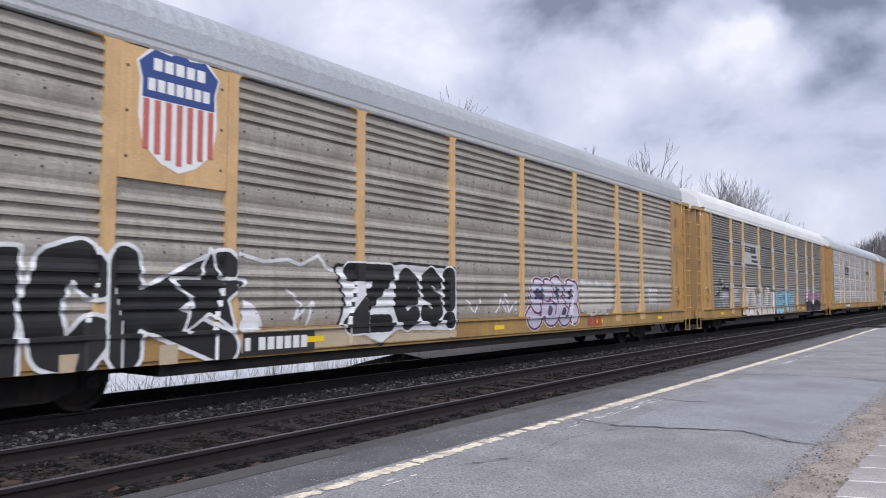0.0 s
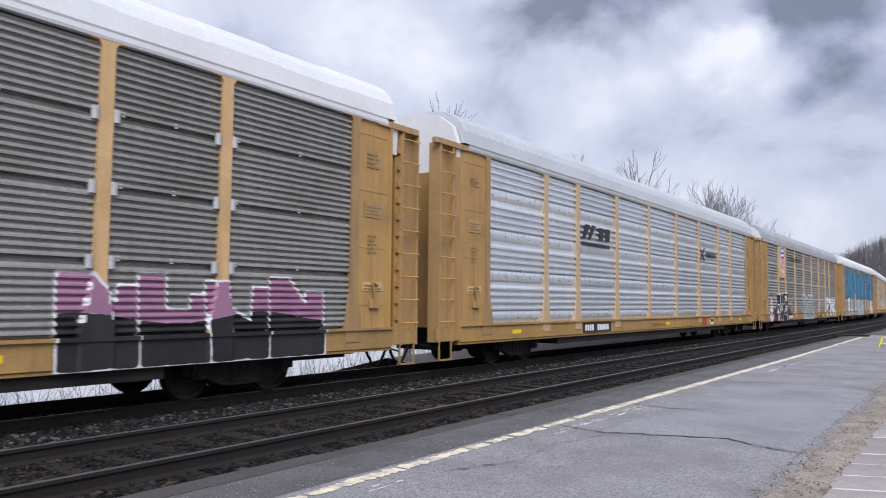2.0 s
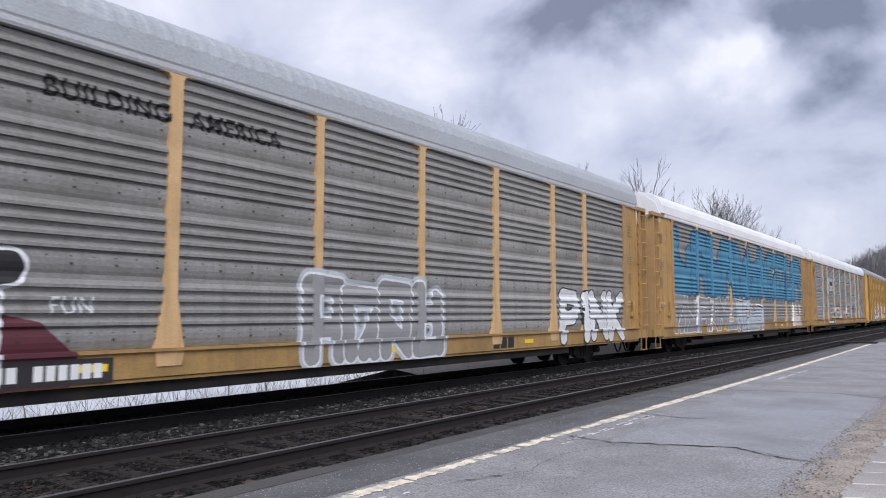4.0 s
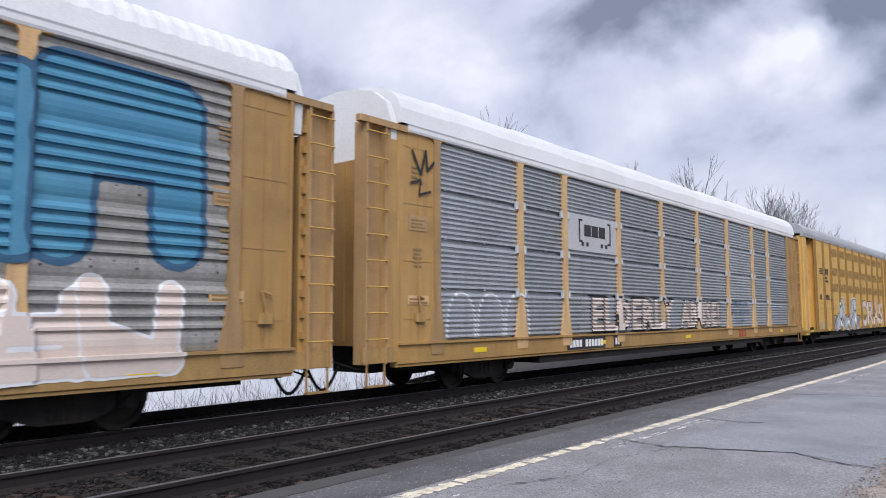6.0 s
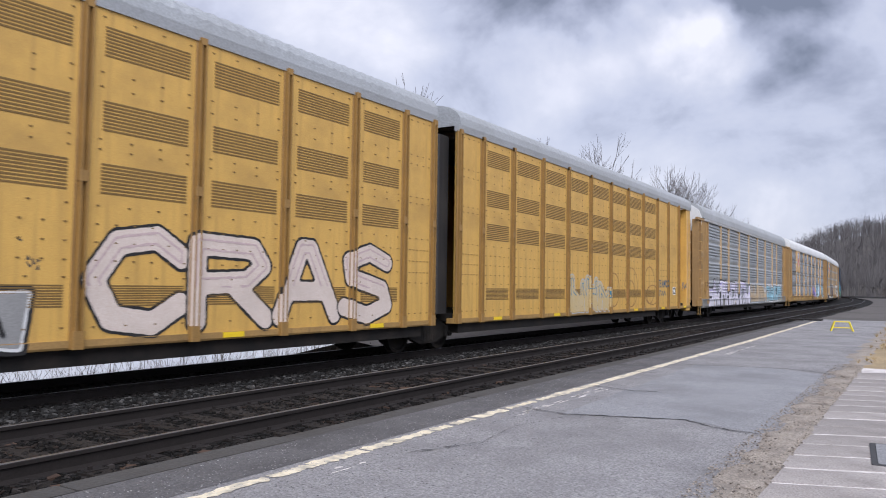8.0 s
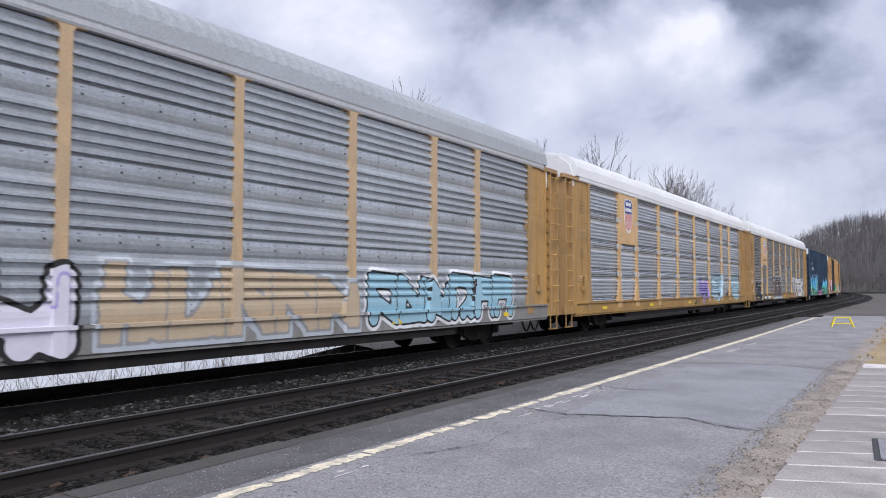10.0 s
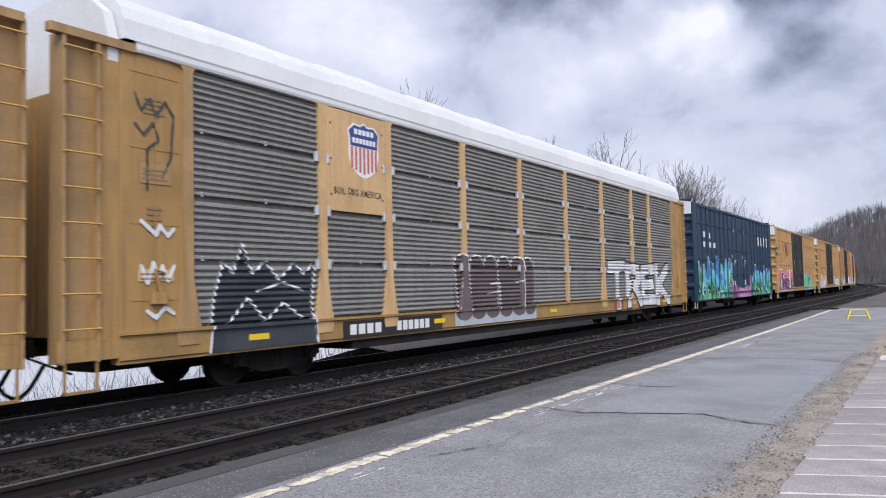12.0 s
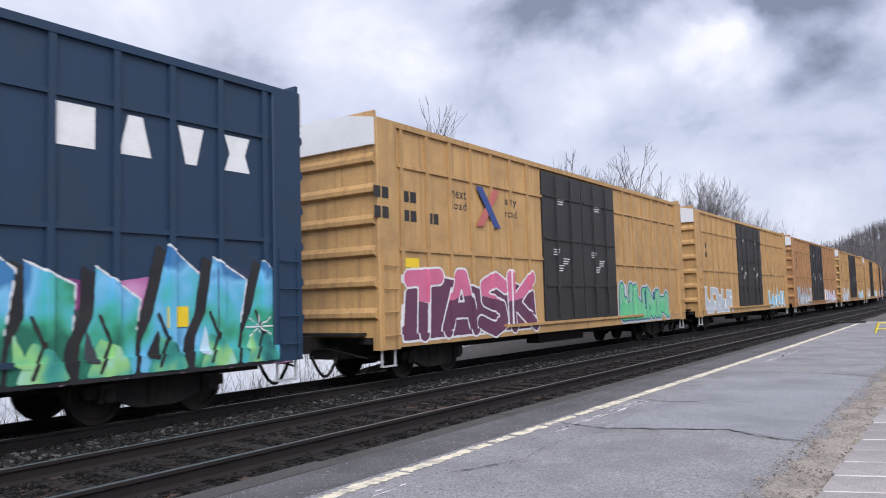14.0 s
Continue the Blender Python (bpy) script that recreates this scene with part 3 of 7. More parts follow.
def make_platform():
    strip("platform", [(-4.98, -0.25), (-4.98, PLATFORM - 0.01), (-4.95, PLATFORM), (-3.4, PLATFORM), (-2.2, PLATFORM + 0.006), (-1.30, PLATFORM)], -14, 43, 0.8,
          M["asphalt"], "worn grey asphalt platform with cracks and patches", "platform")
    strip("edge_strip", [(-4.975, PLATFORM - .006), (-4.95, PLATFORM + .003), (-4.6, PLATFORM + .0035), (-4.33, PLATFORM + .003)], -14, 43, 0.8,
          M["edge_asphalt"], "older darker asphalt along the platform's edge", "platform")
    # ragged timber edge along the ballast
    f, rnd = Form(), random.Random(7)
    y = -8.0
    while y < 43:
        l = rnd.uniform(1.6, 2.6)
        f.box(-5.27 + bend(y) + rnd.uniform(-0.02, 0.02), -5.01 + bend(y), y, y + l - 0.02, -0.24, PLATFORM - 0.012 + rnd.uniform(-0.012, 0.004), 0.02)
        y += l
    solid("platform_edge", f, M["kerb"], "worn grey timber edging beside the ballast", "edging", kind="structure")
    # the painted line, in worn strokes
    f, y = Form(), -3.0
    while y < 37.4:
        l = rnd.uniform(0.25, 0.9) if y < 10.5 else rnd.uniform(1.5, 4)
        w = rnd.uniform(0.05, 0.07) if y < 9 else 0.075
        x = -4.21 - 0.15 * max(0, (y - 22) / 15) + 0.012 * min(max(7.5 - y, 0), 4.5)
        n = 14
        edge0 = [(x - w + rnd.uniform(-0.03, 0.02), y + l * i / n) for i in range(n + 1)]
        edge1 = [(x + w + rnd.uniform(-0.03, 0.02), y + l * i / n) for i in range(n, -1, -1)]
        ring = [(px, py, PLATFORM + 0.005) for px, py in edge0 + edge1]
        m = len(ring)
        f.add(ring, [(i, i + 1, m - 2 - i, m - 1 - i) for i in range(n)])
        y += l + (rnd.choice((0.01, 0.04, 0.09)) if y < 12 else 0.01)
    solid("platform_line", f, M["line"], "worn pale yellow safety line painted on asphalt", "line", kind="structure")
    # spots left of an older line
    f = Form()
    for k in range(46):
        y0 = rnd.choice((4.4, 7.6, 8.3, 9.2, 9.9, 17.6, 18.6, 20.0)) + rnd.uniform(0, .7)
        x, l, w = -3.93 + rnd.uniform(-.07, .07) + (.15 if y0 > 15 else 0), rnd.uniform(.05, .3) * (2.5 if y0 > 15 else 1), rnd.uniform(.008, .028)
        f.add([(x - w, y0, PLATFORM + .0045), (x + w * .4, y0 - .03, PLATFORM + .0045), (x + w, y0 + l * .6, PLATFORM + .0045), (x - w * .3, y0 + l, PLATFORM + .0045)], [(0, 1, 2, 3)])
    solid("old_paint", f, M["salt"], "pale spots left of an older painted line", "line", kind="structure")
    # the newer patch and the cracks round it
    f = Form()
    f.add([(-3.55, 8.15, PLATFORM + .004), (-2.25, 8.6, PLATFORM + .0085), (-1.42, 8.25, PLATFORM + .004), (-1.36, 14.6, PLATFORM + .004), (-2.3, 15.2, PLATFORM + .0085), (-3.75, 14.9, PLATFORM + .004)], [(0, 1, 4, 5), (1, 2, 3, 4)])
    solid("asphalt_patch", f, M["patch"], "smoother bluish asphalt patch", "patch", kind="structure")
    f = Form()
    for pts in ([(-4.1, 8.25), (-3.5, 8.1), (-2.9, 8.35), (-2.25, 8.58), (-1.9, 8.3), (-1.42, 8.22)],
                [(-4.15, 10.7), (-3.5, 10.5), (-3.2, 10.7)], [(-3.9, 14.8), (-2.9, 15.1), (-2.2, 15.3), (-1.4, 14.9)], [(-4.0, 22), (-2.8, 22.4), (-1.4, 22.0)],
                [(-4.95, 12.6), (-4.3, 12.9), (-3.9, 13.0)], [(-3.8, 5.4), (-3.5, 6.2), (-3.62, 7.1), (-3.4, 8.0)], [(-4.9, 28), (-3, 28.4), (-1.4, 28.1)]):
        fine = []
        for (ax, ay), (bx, by) in zip(pts, pts[1:]):
            fine += [(ax + (bx - ax) * k / 6 + rnd.uniform(-.02, .02), ay + (by - ay) * k / 6 + rnd.uniform(-.03, .03)) for k in range(6)]
        fine.append(pts[-1])
        for (ax, ay), (bx, by) in zip(fine, fine[1:]):
            w = rnd.uniform(.008, .022)
            f.add([(ax, ay - w, PLATFORM + .0115), (bx, by - w, PLATFORM + .0115), (bx, by + w, PLATFORM + .0115), (ax, ay + w, PLATFORM + .0115)], [(0, 1, 2, 3)])
    solid("cracks", f, M["crack"], "dark cracks across the asphalt", "crack", kind="structure")
    # crumbling edge, then a paved walk with pale joints
    strip("dirt_strip", [(-1.50, PLATFORM - .02), (-1.34, PLATFORM + .006), (-1.1, PLATFORM + .012), (-0.9, PLATFORM - .03)], -10, 44, 0.12, M["dirt"],
          "crumbled asphalt and dirt along the platform", rough=0.035, follow=False)
    strip("walk_bed", [(-1.0, PLATFORM - .003), (2.6, PLATFORM - .003)], -12, 16.6, 2, M["salt"], "pale joint mortar of the paved walk", "paving", follow=False)
    walkway = thing("paved_walk", "weathered grey-brown pavers with pale joints", "paving")
    walkway["kind"] = "structure"
    slab = Form().box(0, 1.15, 0, 0.53, -0.05, 0.0, 0.012)
    slab.v = [(x, y + .42 * x, z) for x, y, z in slab.v]        # the joints run aslant
    slab = slab.mesh("paver", M["paver"])
    for j in range(-6, 23):
        for i in range(3):
            p = part("paver", slab, None, walkway)
            p.matrix_basis = pose(-1.02 + i * 1.165 + rnd.uniform(-.01, .01), 2.2 + j * 0.585 + i * 0.49 + rnd.uniform(-.015, .015), PLATFORM + rnd.uniform(-.001, .003), 0, 0, rnd.uniform(-.9, .9))
    cover = thing("utility_cover", "flat grey utility cover in a dark frame, set in the walk", "cover", m=pose(.12, 7.95, PLATFORM + .006, 0, 0, 4))
    part("cover_frame", Form().box(-.55, .55, -.52, .52, -.03, .002, .03), M["crack"], cover)
    part("cover_plate", Form().box(-.5, .5, -.47, .47, -.02, .008, .02), M["patch"], cover)
    strip("grass_verge", [(-1.2, PLATFORM - .02), (0.2, PLATFORM + .06), (5, 0.15), (30, 0.6)], 16.6, 70, 0.5, M["grass"], "dry yellow-brown grass beside the platform", "grass", rough=0.09, follow=False)
    strip("lot_ground", [(2.6, PLATFORM - .02), (40, 0.0)], -30, 16.6, 6, M["asphalt"], "grey asphalt beside the walk", "ground", follow=False)
    strip("gravel_yard", [(-5.0, -0.13), (-3, -0.12), (6, -0.1)], 43, 190, 3, M["earth"], "dark gravel beyond the platform end", "ground", rough=0.05)
    stones("platform_grit", 22000, -4.9, -1.2, 0.5, 22, lambda xs: xs * 0 + PLATFORM + .004, 0.008, 11, 1.5, "fine pale grit on the worn asphalt", "grit", False, .35)
    stones("edge_debris", 5200, -1.50, -1.0, 0.5, 17, lambda xs: PLATFORM + .012 + np.clip(xs + 1.45, -.3, 0) * .02, 0.011, 12, 1.3, "crumbled asphalt and pebbles along the platform", "rubble", False, .6)
    # timber crossing at the platform's end
    f = Form()
    for k in range(4):
        f.box(-5.7 + k * .38, -5.36 + k * .38, 40.6, 41.5, -0.12, 0.035, 0.02)
    solid("timber_crossing", f, M["underframe"], "dark timber crossing boards at the platform end", "boards")


def make_stool():
    st = thing("step_stool", "yellow plastic step stool standing on the platform", "step stool", m=pose(-2.55, 31.1, PLATFORM, 0, 0, 8))
    part("step", Form().box(-.26, .26, -.16, .16, .33, .36, .02), M["stool"], st)
    for x in (-1, 1):
        for y in (-1, 1):
            part("leg", Form().tube((x * .24, y * .14, .33), (x * .36, y * .22, 0), .028, .028, 6), M["stool"], st)
        part("rail", Form().tube((x * .31, -.18, .13), (x * .31, .18, .13), .02, .02, 6), M["stool"], st)
    part("rail", Form().tube((-.31, -.18, .13), (.31, -.18, .13), .02, .02, 6), M["stool"], st)


def bare_tree(name, place, height, seed, label, parent=None, spread=0.8, twigs=6):
    """A leafless tree: tapered trunk, limbs that fork four or five times."""
    rnd = random.Random(seed)
    trunk, crown = Form(), Form()

    def grow(a, d, length, r, depth):
        b = a + d * length
        f = trunk if depth == 0 else crown
        mid = a + d * length * .5 + Vector((rnd.uniform(-1, 1), rnd.uniform(-1, 1), 0)) * length * .05
        sides = 7 if depth == 0 else 4 if depth < 3 else 3
        f.tube(a, mid, r, r * .82, sides)
        f.tube(mid, b, r * .82, r * .62, sides)
        if depth >= twigs:
            return
        kids = 3 if depth in (0, 1, 3) else rnd.choice((2, 3))
        for k in range(kids):
            q = rnd.uniform(0, 6.28) if k else rnd.uniform(0, 6.28)
            lean = spread * rnd.uniform(0.5, 1.25) * (0.3 if k == 0 else 1) * (.95 if depth else .7)
            side = Vector((math.cos(q), math.sin(q), 0.15))
            nd = (d + side * lean + Vector((0, 0, 0.12))).normalized()
            grow(b if k == 0 else a + d * length * rnd.uniform(.4, 1), nd, length * rnd.uniform(.64, .84), max(r * (.64 if k == 0 else .46), .013), depth + 1)

    grow(Vector((0, 0, 0)), Vector((rnd.uniform(-.06, .06), rnd.uniform(-.06, .06), 1)).normalized(), height * .235, height * .016, 0)
    tree = thing(name, label, "tree", "bare trees along the bank", pose(*place))
    part("trunk", trunk, M["bark"], tree)
    part("crown", crown, M["bark"], tree, "leafless grey branches")
    return tree


def make_trees():
    label = "tall leafless grey tree on the river bank"
    for i, (az, el, x) in enumerate(((38.4, 14.9, -24), (27.5, 11.6, -23), (26.6, 12.9, -23), (24.8, 11.2, -24), (22.8, 10.6, -25), (21.2, 11.4, -23), (19.3, 9.6, -23.5), (17.2, 9.3, -24),
                                     (15.9, 9.0, -23), (14.6, 8.7, -24), (13.2, 7.6, -25), (11.8, 6.9, -24), (10.6, 6.0, -24), (9.6, 5.4, -25), (8.7, 4.7, -25), (7.9, 4.2, -26))):
        y = -x / math.tan(radians(az))
        d = math.hypot(x, y)
        top = EYE[2] + d * math.tan(radians(el))
        base = -3.1
        bare_tree("bare_tree", (x, y, base), (top - base) * (1.12 if az > 30 else 1.32 if az == 21.2 else 1.24 if az in (17.2, 15.9) else 1.1), 20 + i, label, twigs=7 if d < 90 else 6 if d < 120 else 5)


def brush(name, boxes, seed, material, label, category="brush", tall=(0.8, 2.2), thick=0.012, lean=0.45):
    """Upright twigs in clumps, one scatter. boxes: x0, x1, y0, y1, z, count."""
    rng = np.random.default_rng(seed)
    vs, fs, k = [], [], 0
    for x0, x1, y0, y1, z, count in boxes:
        for _ in range(count):
            x, y, h = rng.uniform(x0, x1), rng.uniform(y0, y1), rng.uniform(*tall)
            for _ in range(7):
                lx, ly = rng.normal(0, lean, 2) * h
                a, b = np.array((x, y, z)), np.array((x + lx, y + ly, z + h * rng.uniform(.6, 1)))
                for p, r in ((a, thick), (b, thick * .3)):
                    vs += [(p[0] + r, p[1], p[2]), (p[0] - r * .5, p[1] + r * .87, p[2]), (p[0] - r * .5, p[1] - r * .87, p[2])]
                fs += [(k, k + 1, k + 4, k + 3), (k + 1, k + 2, k + 5, k + 4), (k + 2, k, k + 3, k + 5)]
                k += 6
    me = bpy.data.meshes.new(name)
    me.from_pydata(vs, [], fs)
    me.materials.append(material)
    return tagged(new(name, me), label, category, kind="stuff")


def hill_height(x, y):
    """The wooded hill that closes the valley ahead, and the low ground before it."""
    a = math.degrees(math.atan2(-x, y))
    d = math.hypot(x, y)
    crest = np.interp(a, [-60, -40, -20, -8, 0, 2, 4, 6, 7.5, 10, 14, 30, 60, 90], [3.4, 4.6, 5.0, 4.4, 3.9, 3.7, 3.5, 3.0, 2.2, 1.6, 1.5, 1.4, 1.2, 1.0])
    rise = min(max((d - 230) / 190, 0), 1)
    rise = rise * rise * (3 - 2 * rise)
    return -2 + rise * (2 + 1.4 + 420 * math.tan(radians(crest))) + 1.5 * noise.noise((x * .02, y * .02, 0)) * rise


def make_hill():
    f, na, nd = Form(), 90, 16
    vs = []
    for j in range(nd + 1):
        d = 225 + 260 * j / nd
        for i in range(na + 1):
            a = radians(-62 + 150 * i / na)
            x, y = -d * math.sin(a), d * math.cos(a)
            vs.append((x, y, hill_height(x, y)))
    fs = [(j * (na + 1) + i, j * (na + 1) + i + 1, (j + 1) * (na + 1) + i + 1, (j + 1) * (na + 1) + i) for j in range(nd) for i in range(na)]
    solid("hill", f.add(vs, fs, True), M["earth"], "dark wooded hillside closing the valley", "hill", kind="structure")
    # the bare wood that covers it: stems and twigs
    rng = np.random.default_rng(9)
    vs, fs, k = [], [], 0
    for _ in range(5200):
        a, d = radians(rng.uniform(-9, 16) if rng.random() < .75 else rng.uniform(-55, 80)), rng.uniform(240, 440)
        x, y = -d * math.sin(a), d * math.cos(a)
        z, h = hill_height(x, y), rng.uniform(5, 10)
        for m in range(10):
            r = 0.10 if m == 0 else 0.06
            p = np.array((x, y, z)) if m == 0 else np.array((x, y, z + h * rng.uniform(.15, .7)))
            e = p + (np.array((rng.normal(0, .2), rng.normal(0, .2), h)) if m == 0 else np.array((rng.normal(0, 1.6), rng.normal(0, 1.6), h * rng.uniform(.2, .4))))
            for q, w in ((p, r), (e, r * .4)):
                vs += [(q[0] + w, q[1], q[2]), (q[0] - w * .5, q[1] + w * .87, q[2]), (q[0] - w * .5, q[1] - w * .87, q[2])]
            fs += [(k, k + 1, k + 4, k + 3), (k + 1, k + 2, k + 5, k + 4), (k + 2, k, k + 3, k + 5)]
            k += 6
    me = bpy.data.meshes.new("hill_wood")
    me.from_pydata(vs, [], fs)
    me.materials.append(M["far_wood"])
    tagged(new("hill_wood", me), "distant leafless grey-brown woods on the hill, haze put into their colour", "woods", kind="stuff")


def make_berm():
    """The low brushy rise beyond the track, past the open stretch of river."""
    f, vs, ys = Form(), [], [20 + 3 * i for i in range(80)]
    for y in ys:
        k = min(max((y - 22) / 16, 0), 1)
        h = -.5 + k * 1.15 + .18 * noise.noise((y * .3, 0, 0)) * k
        vs += [(x + bend(y), y, z) for x, z in ((-13.3, -.45), (-14.6, h - .25), (-16.5, h), (-19, h - .6), (-24, -3.0))]
    f.add(vs, [(j * 5 + i, j * 5 + i + 1, (j + 1) * 5 + i + 1, (j + 1) * 5 + i) for j in range(len(ys) - 1) for i in range(4)])
    solid("bank", f, M["earth"], "brown brushy bank beyond the far track", "bank", kind="structure")


make_ground()
make_berm()
make_tracks()
make_platform()
make_stool()
make_trees()
make_hill()
brush("bank_brush", [(-20, -15.5, -6, 60, -2.3, 1100), (-30, -20, -10, 110, -4.0, 260), (-19, -14.2, 26, 150, 0.2, 700)], 5, M["brush"], "leafless brown brush on the river bank")
brush("far_bank_brush", [(-75, -63, -120, 240, -5.3, 160)], 6, M["brush"], "grey thicket on the far river bank", tall=(3, 8), thick=.06, lean=.3)
brush("verge_weeds", [(-1.3, 4, 17, 60, 0.0, 900)], 7, island_stuff("dry_stalks", (0.20, 0.14, 0.07), (0.42, 0.32, 0.17)), "dry yellow grass stalks on the verge", "grass", tall=(.04, .16), thick=.008, lean=.5)
brush("yard_scrub", [(-3.5, 8, 95, 200, -0.1, 500), (2, 30, 60, 220, 0.2, 700)], 8, M["brush"], "leafless brown scrub beyond the platform", tall=(.8, 3.0), thick=.03)


# ---- the train ----
HALF = 1.53                     # half the width over the side sheets
POSTS = (-9.4, -7.4, -4.45, -1.5, 1.5, 4.45, 7.4, 9.4)
ENDS = 12.38


def wavy(kind, z0, z1):
    """The upright section (x, z) of a side: ridged bands with plain strips, fine ridges, or fine ridges in four sheets."""
    pts, x = [], HALF - 0.07
    if kind == "bands":
        n, h = 4, (z1 - z0) / 4
        for b in range(n):
            base = z0 + b * h
            pts += [(x, base), (x + .018, base + .05 * h), (x + .032, base + .12 * h), (x + .034, base + .2 * h), (x + .022, base + .27 * h), (x, base + .31 * h)]
            for k in range(4):
                r0 = base + (.32 + .165 * k) * h
                pts += [(x, r0), (x + .060, r0 + .008 * h), (x + .060, r0 + .05 * h), (x, r0 + .118 * h)]
            pts += [(x, base + .995 * h)]
    else:
        n, h = 4, (z1 - z0) / 4
        for b in range(n):
            base = z0 + b * h
            pts += [(x - .05, base), (x - .05, base + .022 * h), (x + .012, base + .024 * h)]
            for k in range(5 if kind == "holes" else 0):
                r0 = base + (.185 + .125 * k) * h
                pts += [(x - .03, r0), (x + .05, r0 + .010 * h), (x + .05, r0 + .05 * h), (x - .03, r0 + .095 * h)]
            for k in range(0 if kind == "holes" else 9):
                r0 = base + (.04 + .104 * k) * h
                pts += [(x - .012, r0), (x + .044, r0 + .008 * h), (x + .044, r0 + .034 * h), (x - .012, r0 + .082 * h)]
            pts += [(x + .012, base + .985 * h), (x - .05, base + .99 * h)]
    return pts


def side_panel(kind, y0, y1, z0, z1, mat):
    """One ridged sheet between two posts, with a flat back."""
    f = Form()
    prof = wavy(kind, z0, z1)
    back = HALF - 0.14
    f.sweep(prof + [(back, z1), (back, z0)], y0, y1, cap=False)
    return f.mesh("side_panel", mat)


def holes(y0, y1, z0, z1, rows, mat):
    """Rows of small dark vent holes or bolts on a sheet."""
    f = Form()
    for z, step, w, h, x in rows:
        y = y0 + .14
        while y < y1 - .1:
            f.box(x - .004, x + .004, y, y + w, z, z + h)
            y += step
    return f.mesh("vent_holes", mat)


def post_form(z0, z1, w, foot):
    """A side post in one piece: flared foot and bracket, stem, T-shaped head."""
    x0, x1 = HALF - .09, HALF + .015
    right = [(w, z1 - .12), (w + .05, z1 - .055), (w + .20, z1 - .05), (w + .20, z1 + .02)]
    if foot:
        right = [(w + .10, z0 - .26), (w + .14, z0 - .02), (w + .11, z0 + .12), (w, z0 + .75)] + right
    else:
        right = [(w, z0)] + right
    return Form().slab(right + [(-y, z) for y, z in reversed(right)], x0, x1)


def roof_form(half_len, eave, top, ribs):
    """An arched roof with cross ribs."""
    f = Form()
    n = 12
    def arc(k, lift):
        t = math.pi * k / n
        c, s = math.cos(t), math.sin(t)
        return (math.copysign(abs(c) ** .62, c) * (HALF + .05), eave + (top - eave) * s ** .8 + lift)
    ys, lifts = [], []
    step = .30 if ribs else 3.0
    y = -half_len
    while y < half_len - .01:
        ys += [y, y + step * .5 - .03, y + step * .5 + .03, y + step - .05]
        lifts += [0, 0, .022, .022]
        y += step
    ys.append(half_len); lifts.append(0)
    vs = []
    for y, l in zip(ys, lifts):
        vs += [(arc(k, 0)[0], y, arc(k, l if 0 < k < n else 0)[1]) for k in range(n + 1)]
    m = n + 1
    f.add(vs, [(j * m + i, j * m + i + 1, (j + 1) * m + i + 1, (j + 1) * m + i) for j in range(len(ys) - 1) for i in range(n)])
    for j in (0, len(ys) - 1):
        f.add([vs[j * m + i] for i in range(m)], [tuple(range(m))])
    return f


def ladder_form(x, y0, y1, z0, z1, out=.06, n=9):
    f = Form()
    for y in (y0, y1):
        f.box(x - .02, x + .03, y - .025, y + .025, z0, z1)
    for k in range(n):
        z = z0 + (z1 - z0) * (k + .5) / n
        f.tube((x + out, y0, z), (x + out, y1, z), .014, .014, 5)
        f.box(x, x + out, y0 - .01, y0 + .01, z - .012, z + .012)
        f.box(x, x + out, y1 - .01, y1 + .01, z - .012, z + .012)
    return f


def wheel_mesh():
    f, n = Form(), 20
    prof = [(-.07, .0), (-.07, .10), (-.03, .12), (-.03, .33), (-.07, .36), (-.07, .42), (.05, .42), (.055, .45), (.07, .45), (.07, .36), (.02, .33), (.02, .12), (.07, .10), (.07, 0)]
    m = len(prof)
    vs = [(x, r * math.cos(2 * math.pi * i / n), r * math.sin(2 * math.pi * i / n)) for i in range(n) for x, r in prof]
    f.add(vs, [(i * m + j, i * m + j + 1, ((i + 1) % n) * m + j + 1, ((i + 1) % n) * m + j) for i in range(n) for j in range(m - 1)])
    return f.mesh("wheel", M["wheel"])


def truck_meshes():
    side = Form()
    side.slab([(-1.15, .40), (-1.15, .56), (-.8, .60), (-.42, .78), (.42, .78), (.8, .60), (1.15, .56), (1.15, .40), (.85, .40), (.45, .24), (.3, .20), (-.3, .20), (-.45, .24), (-.85, .40)], .93, 1.06)
    for y in (-.85, .85):
        side.box(1.0, 1.14, y - .14, y + .14, .34, .60, .03)
        side.tube((1.10, y, .43), (1.18, y, .43), .10, .09, 10)
    for y in (-.16, 0, .16):
        side.tube((1.02, y, .26), (1.02, y, .66), .075, .075, 8)
    bolster = Form().box(-1.0, 1.0, -.2, .2, .42, .70, .04).box(-.3, .3, -.9, .9, .5, .62)
    axle = Form().tube((-.95, 0, .43), (.95, 0, .43), .08, .08, 8)
    return (side.mesh("side_frame", M["underframe"]), bolster.mesh("bolster", M["underframe"]), axle.mesh("axle", M["wheel"]), wheel_mesh())


TRUCK = truck_meshes()


def add_truck(car, y):
    side, bolster, axle, wheel = TRUCK
    t = part("bolster", bolster, None, car, "grimy truck with two axles, colour darkened for shade")
    t.location = (0, y, 0)
    for r in (0, 180):
        o = part("side_frame", side, None, t)
        o.rotation_euler = (0, 0, radians(r))
    for a in (-.85, .85):
        o = part("axle", axle, None, t)
        o.location = (0, a, 0)
        for s in (1, -1):
            w = part("wheel", wheel, None, t)
            w.location, w.rotation_euler = (s * .755, a, .43), (0, 0, 0 if s < 0 else math.pi)


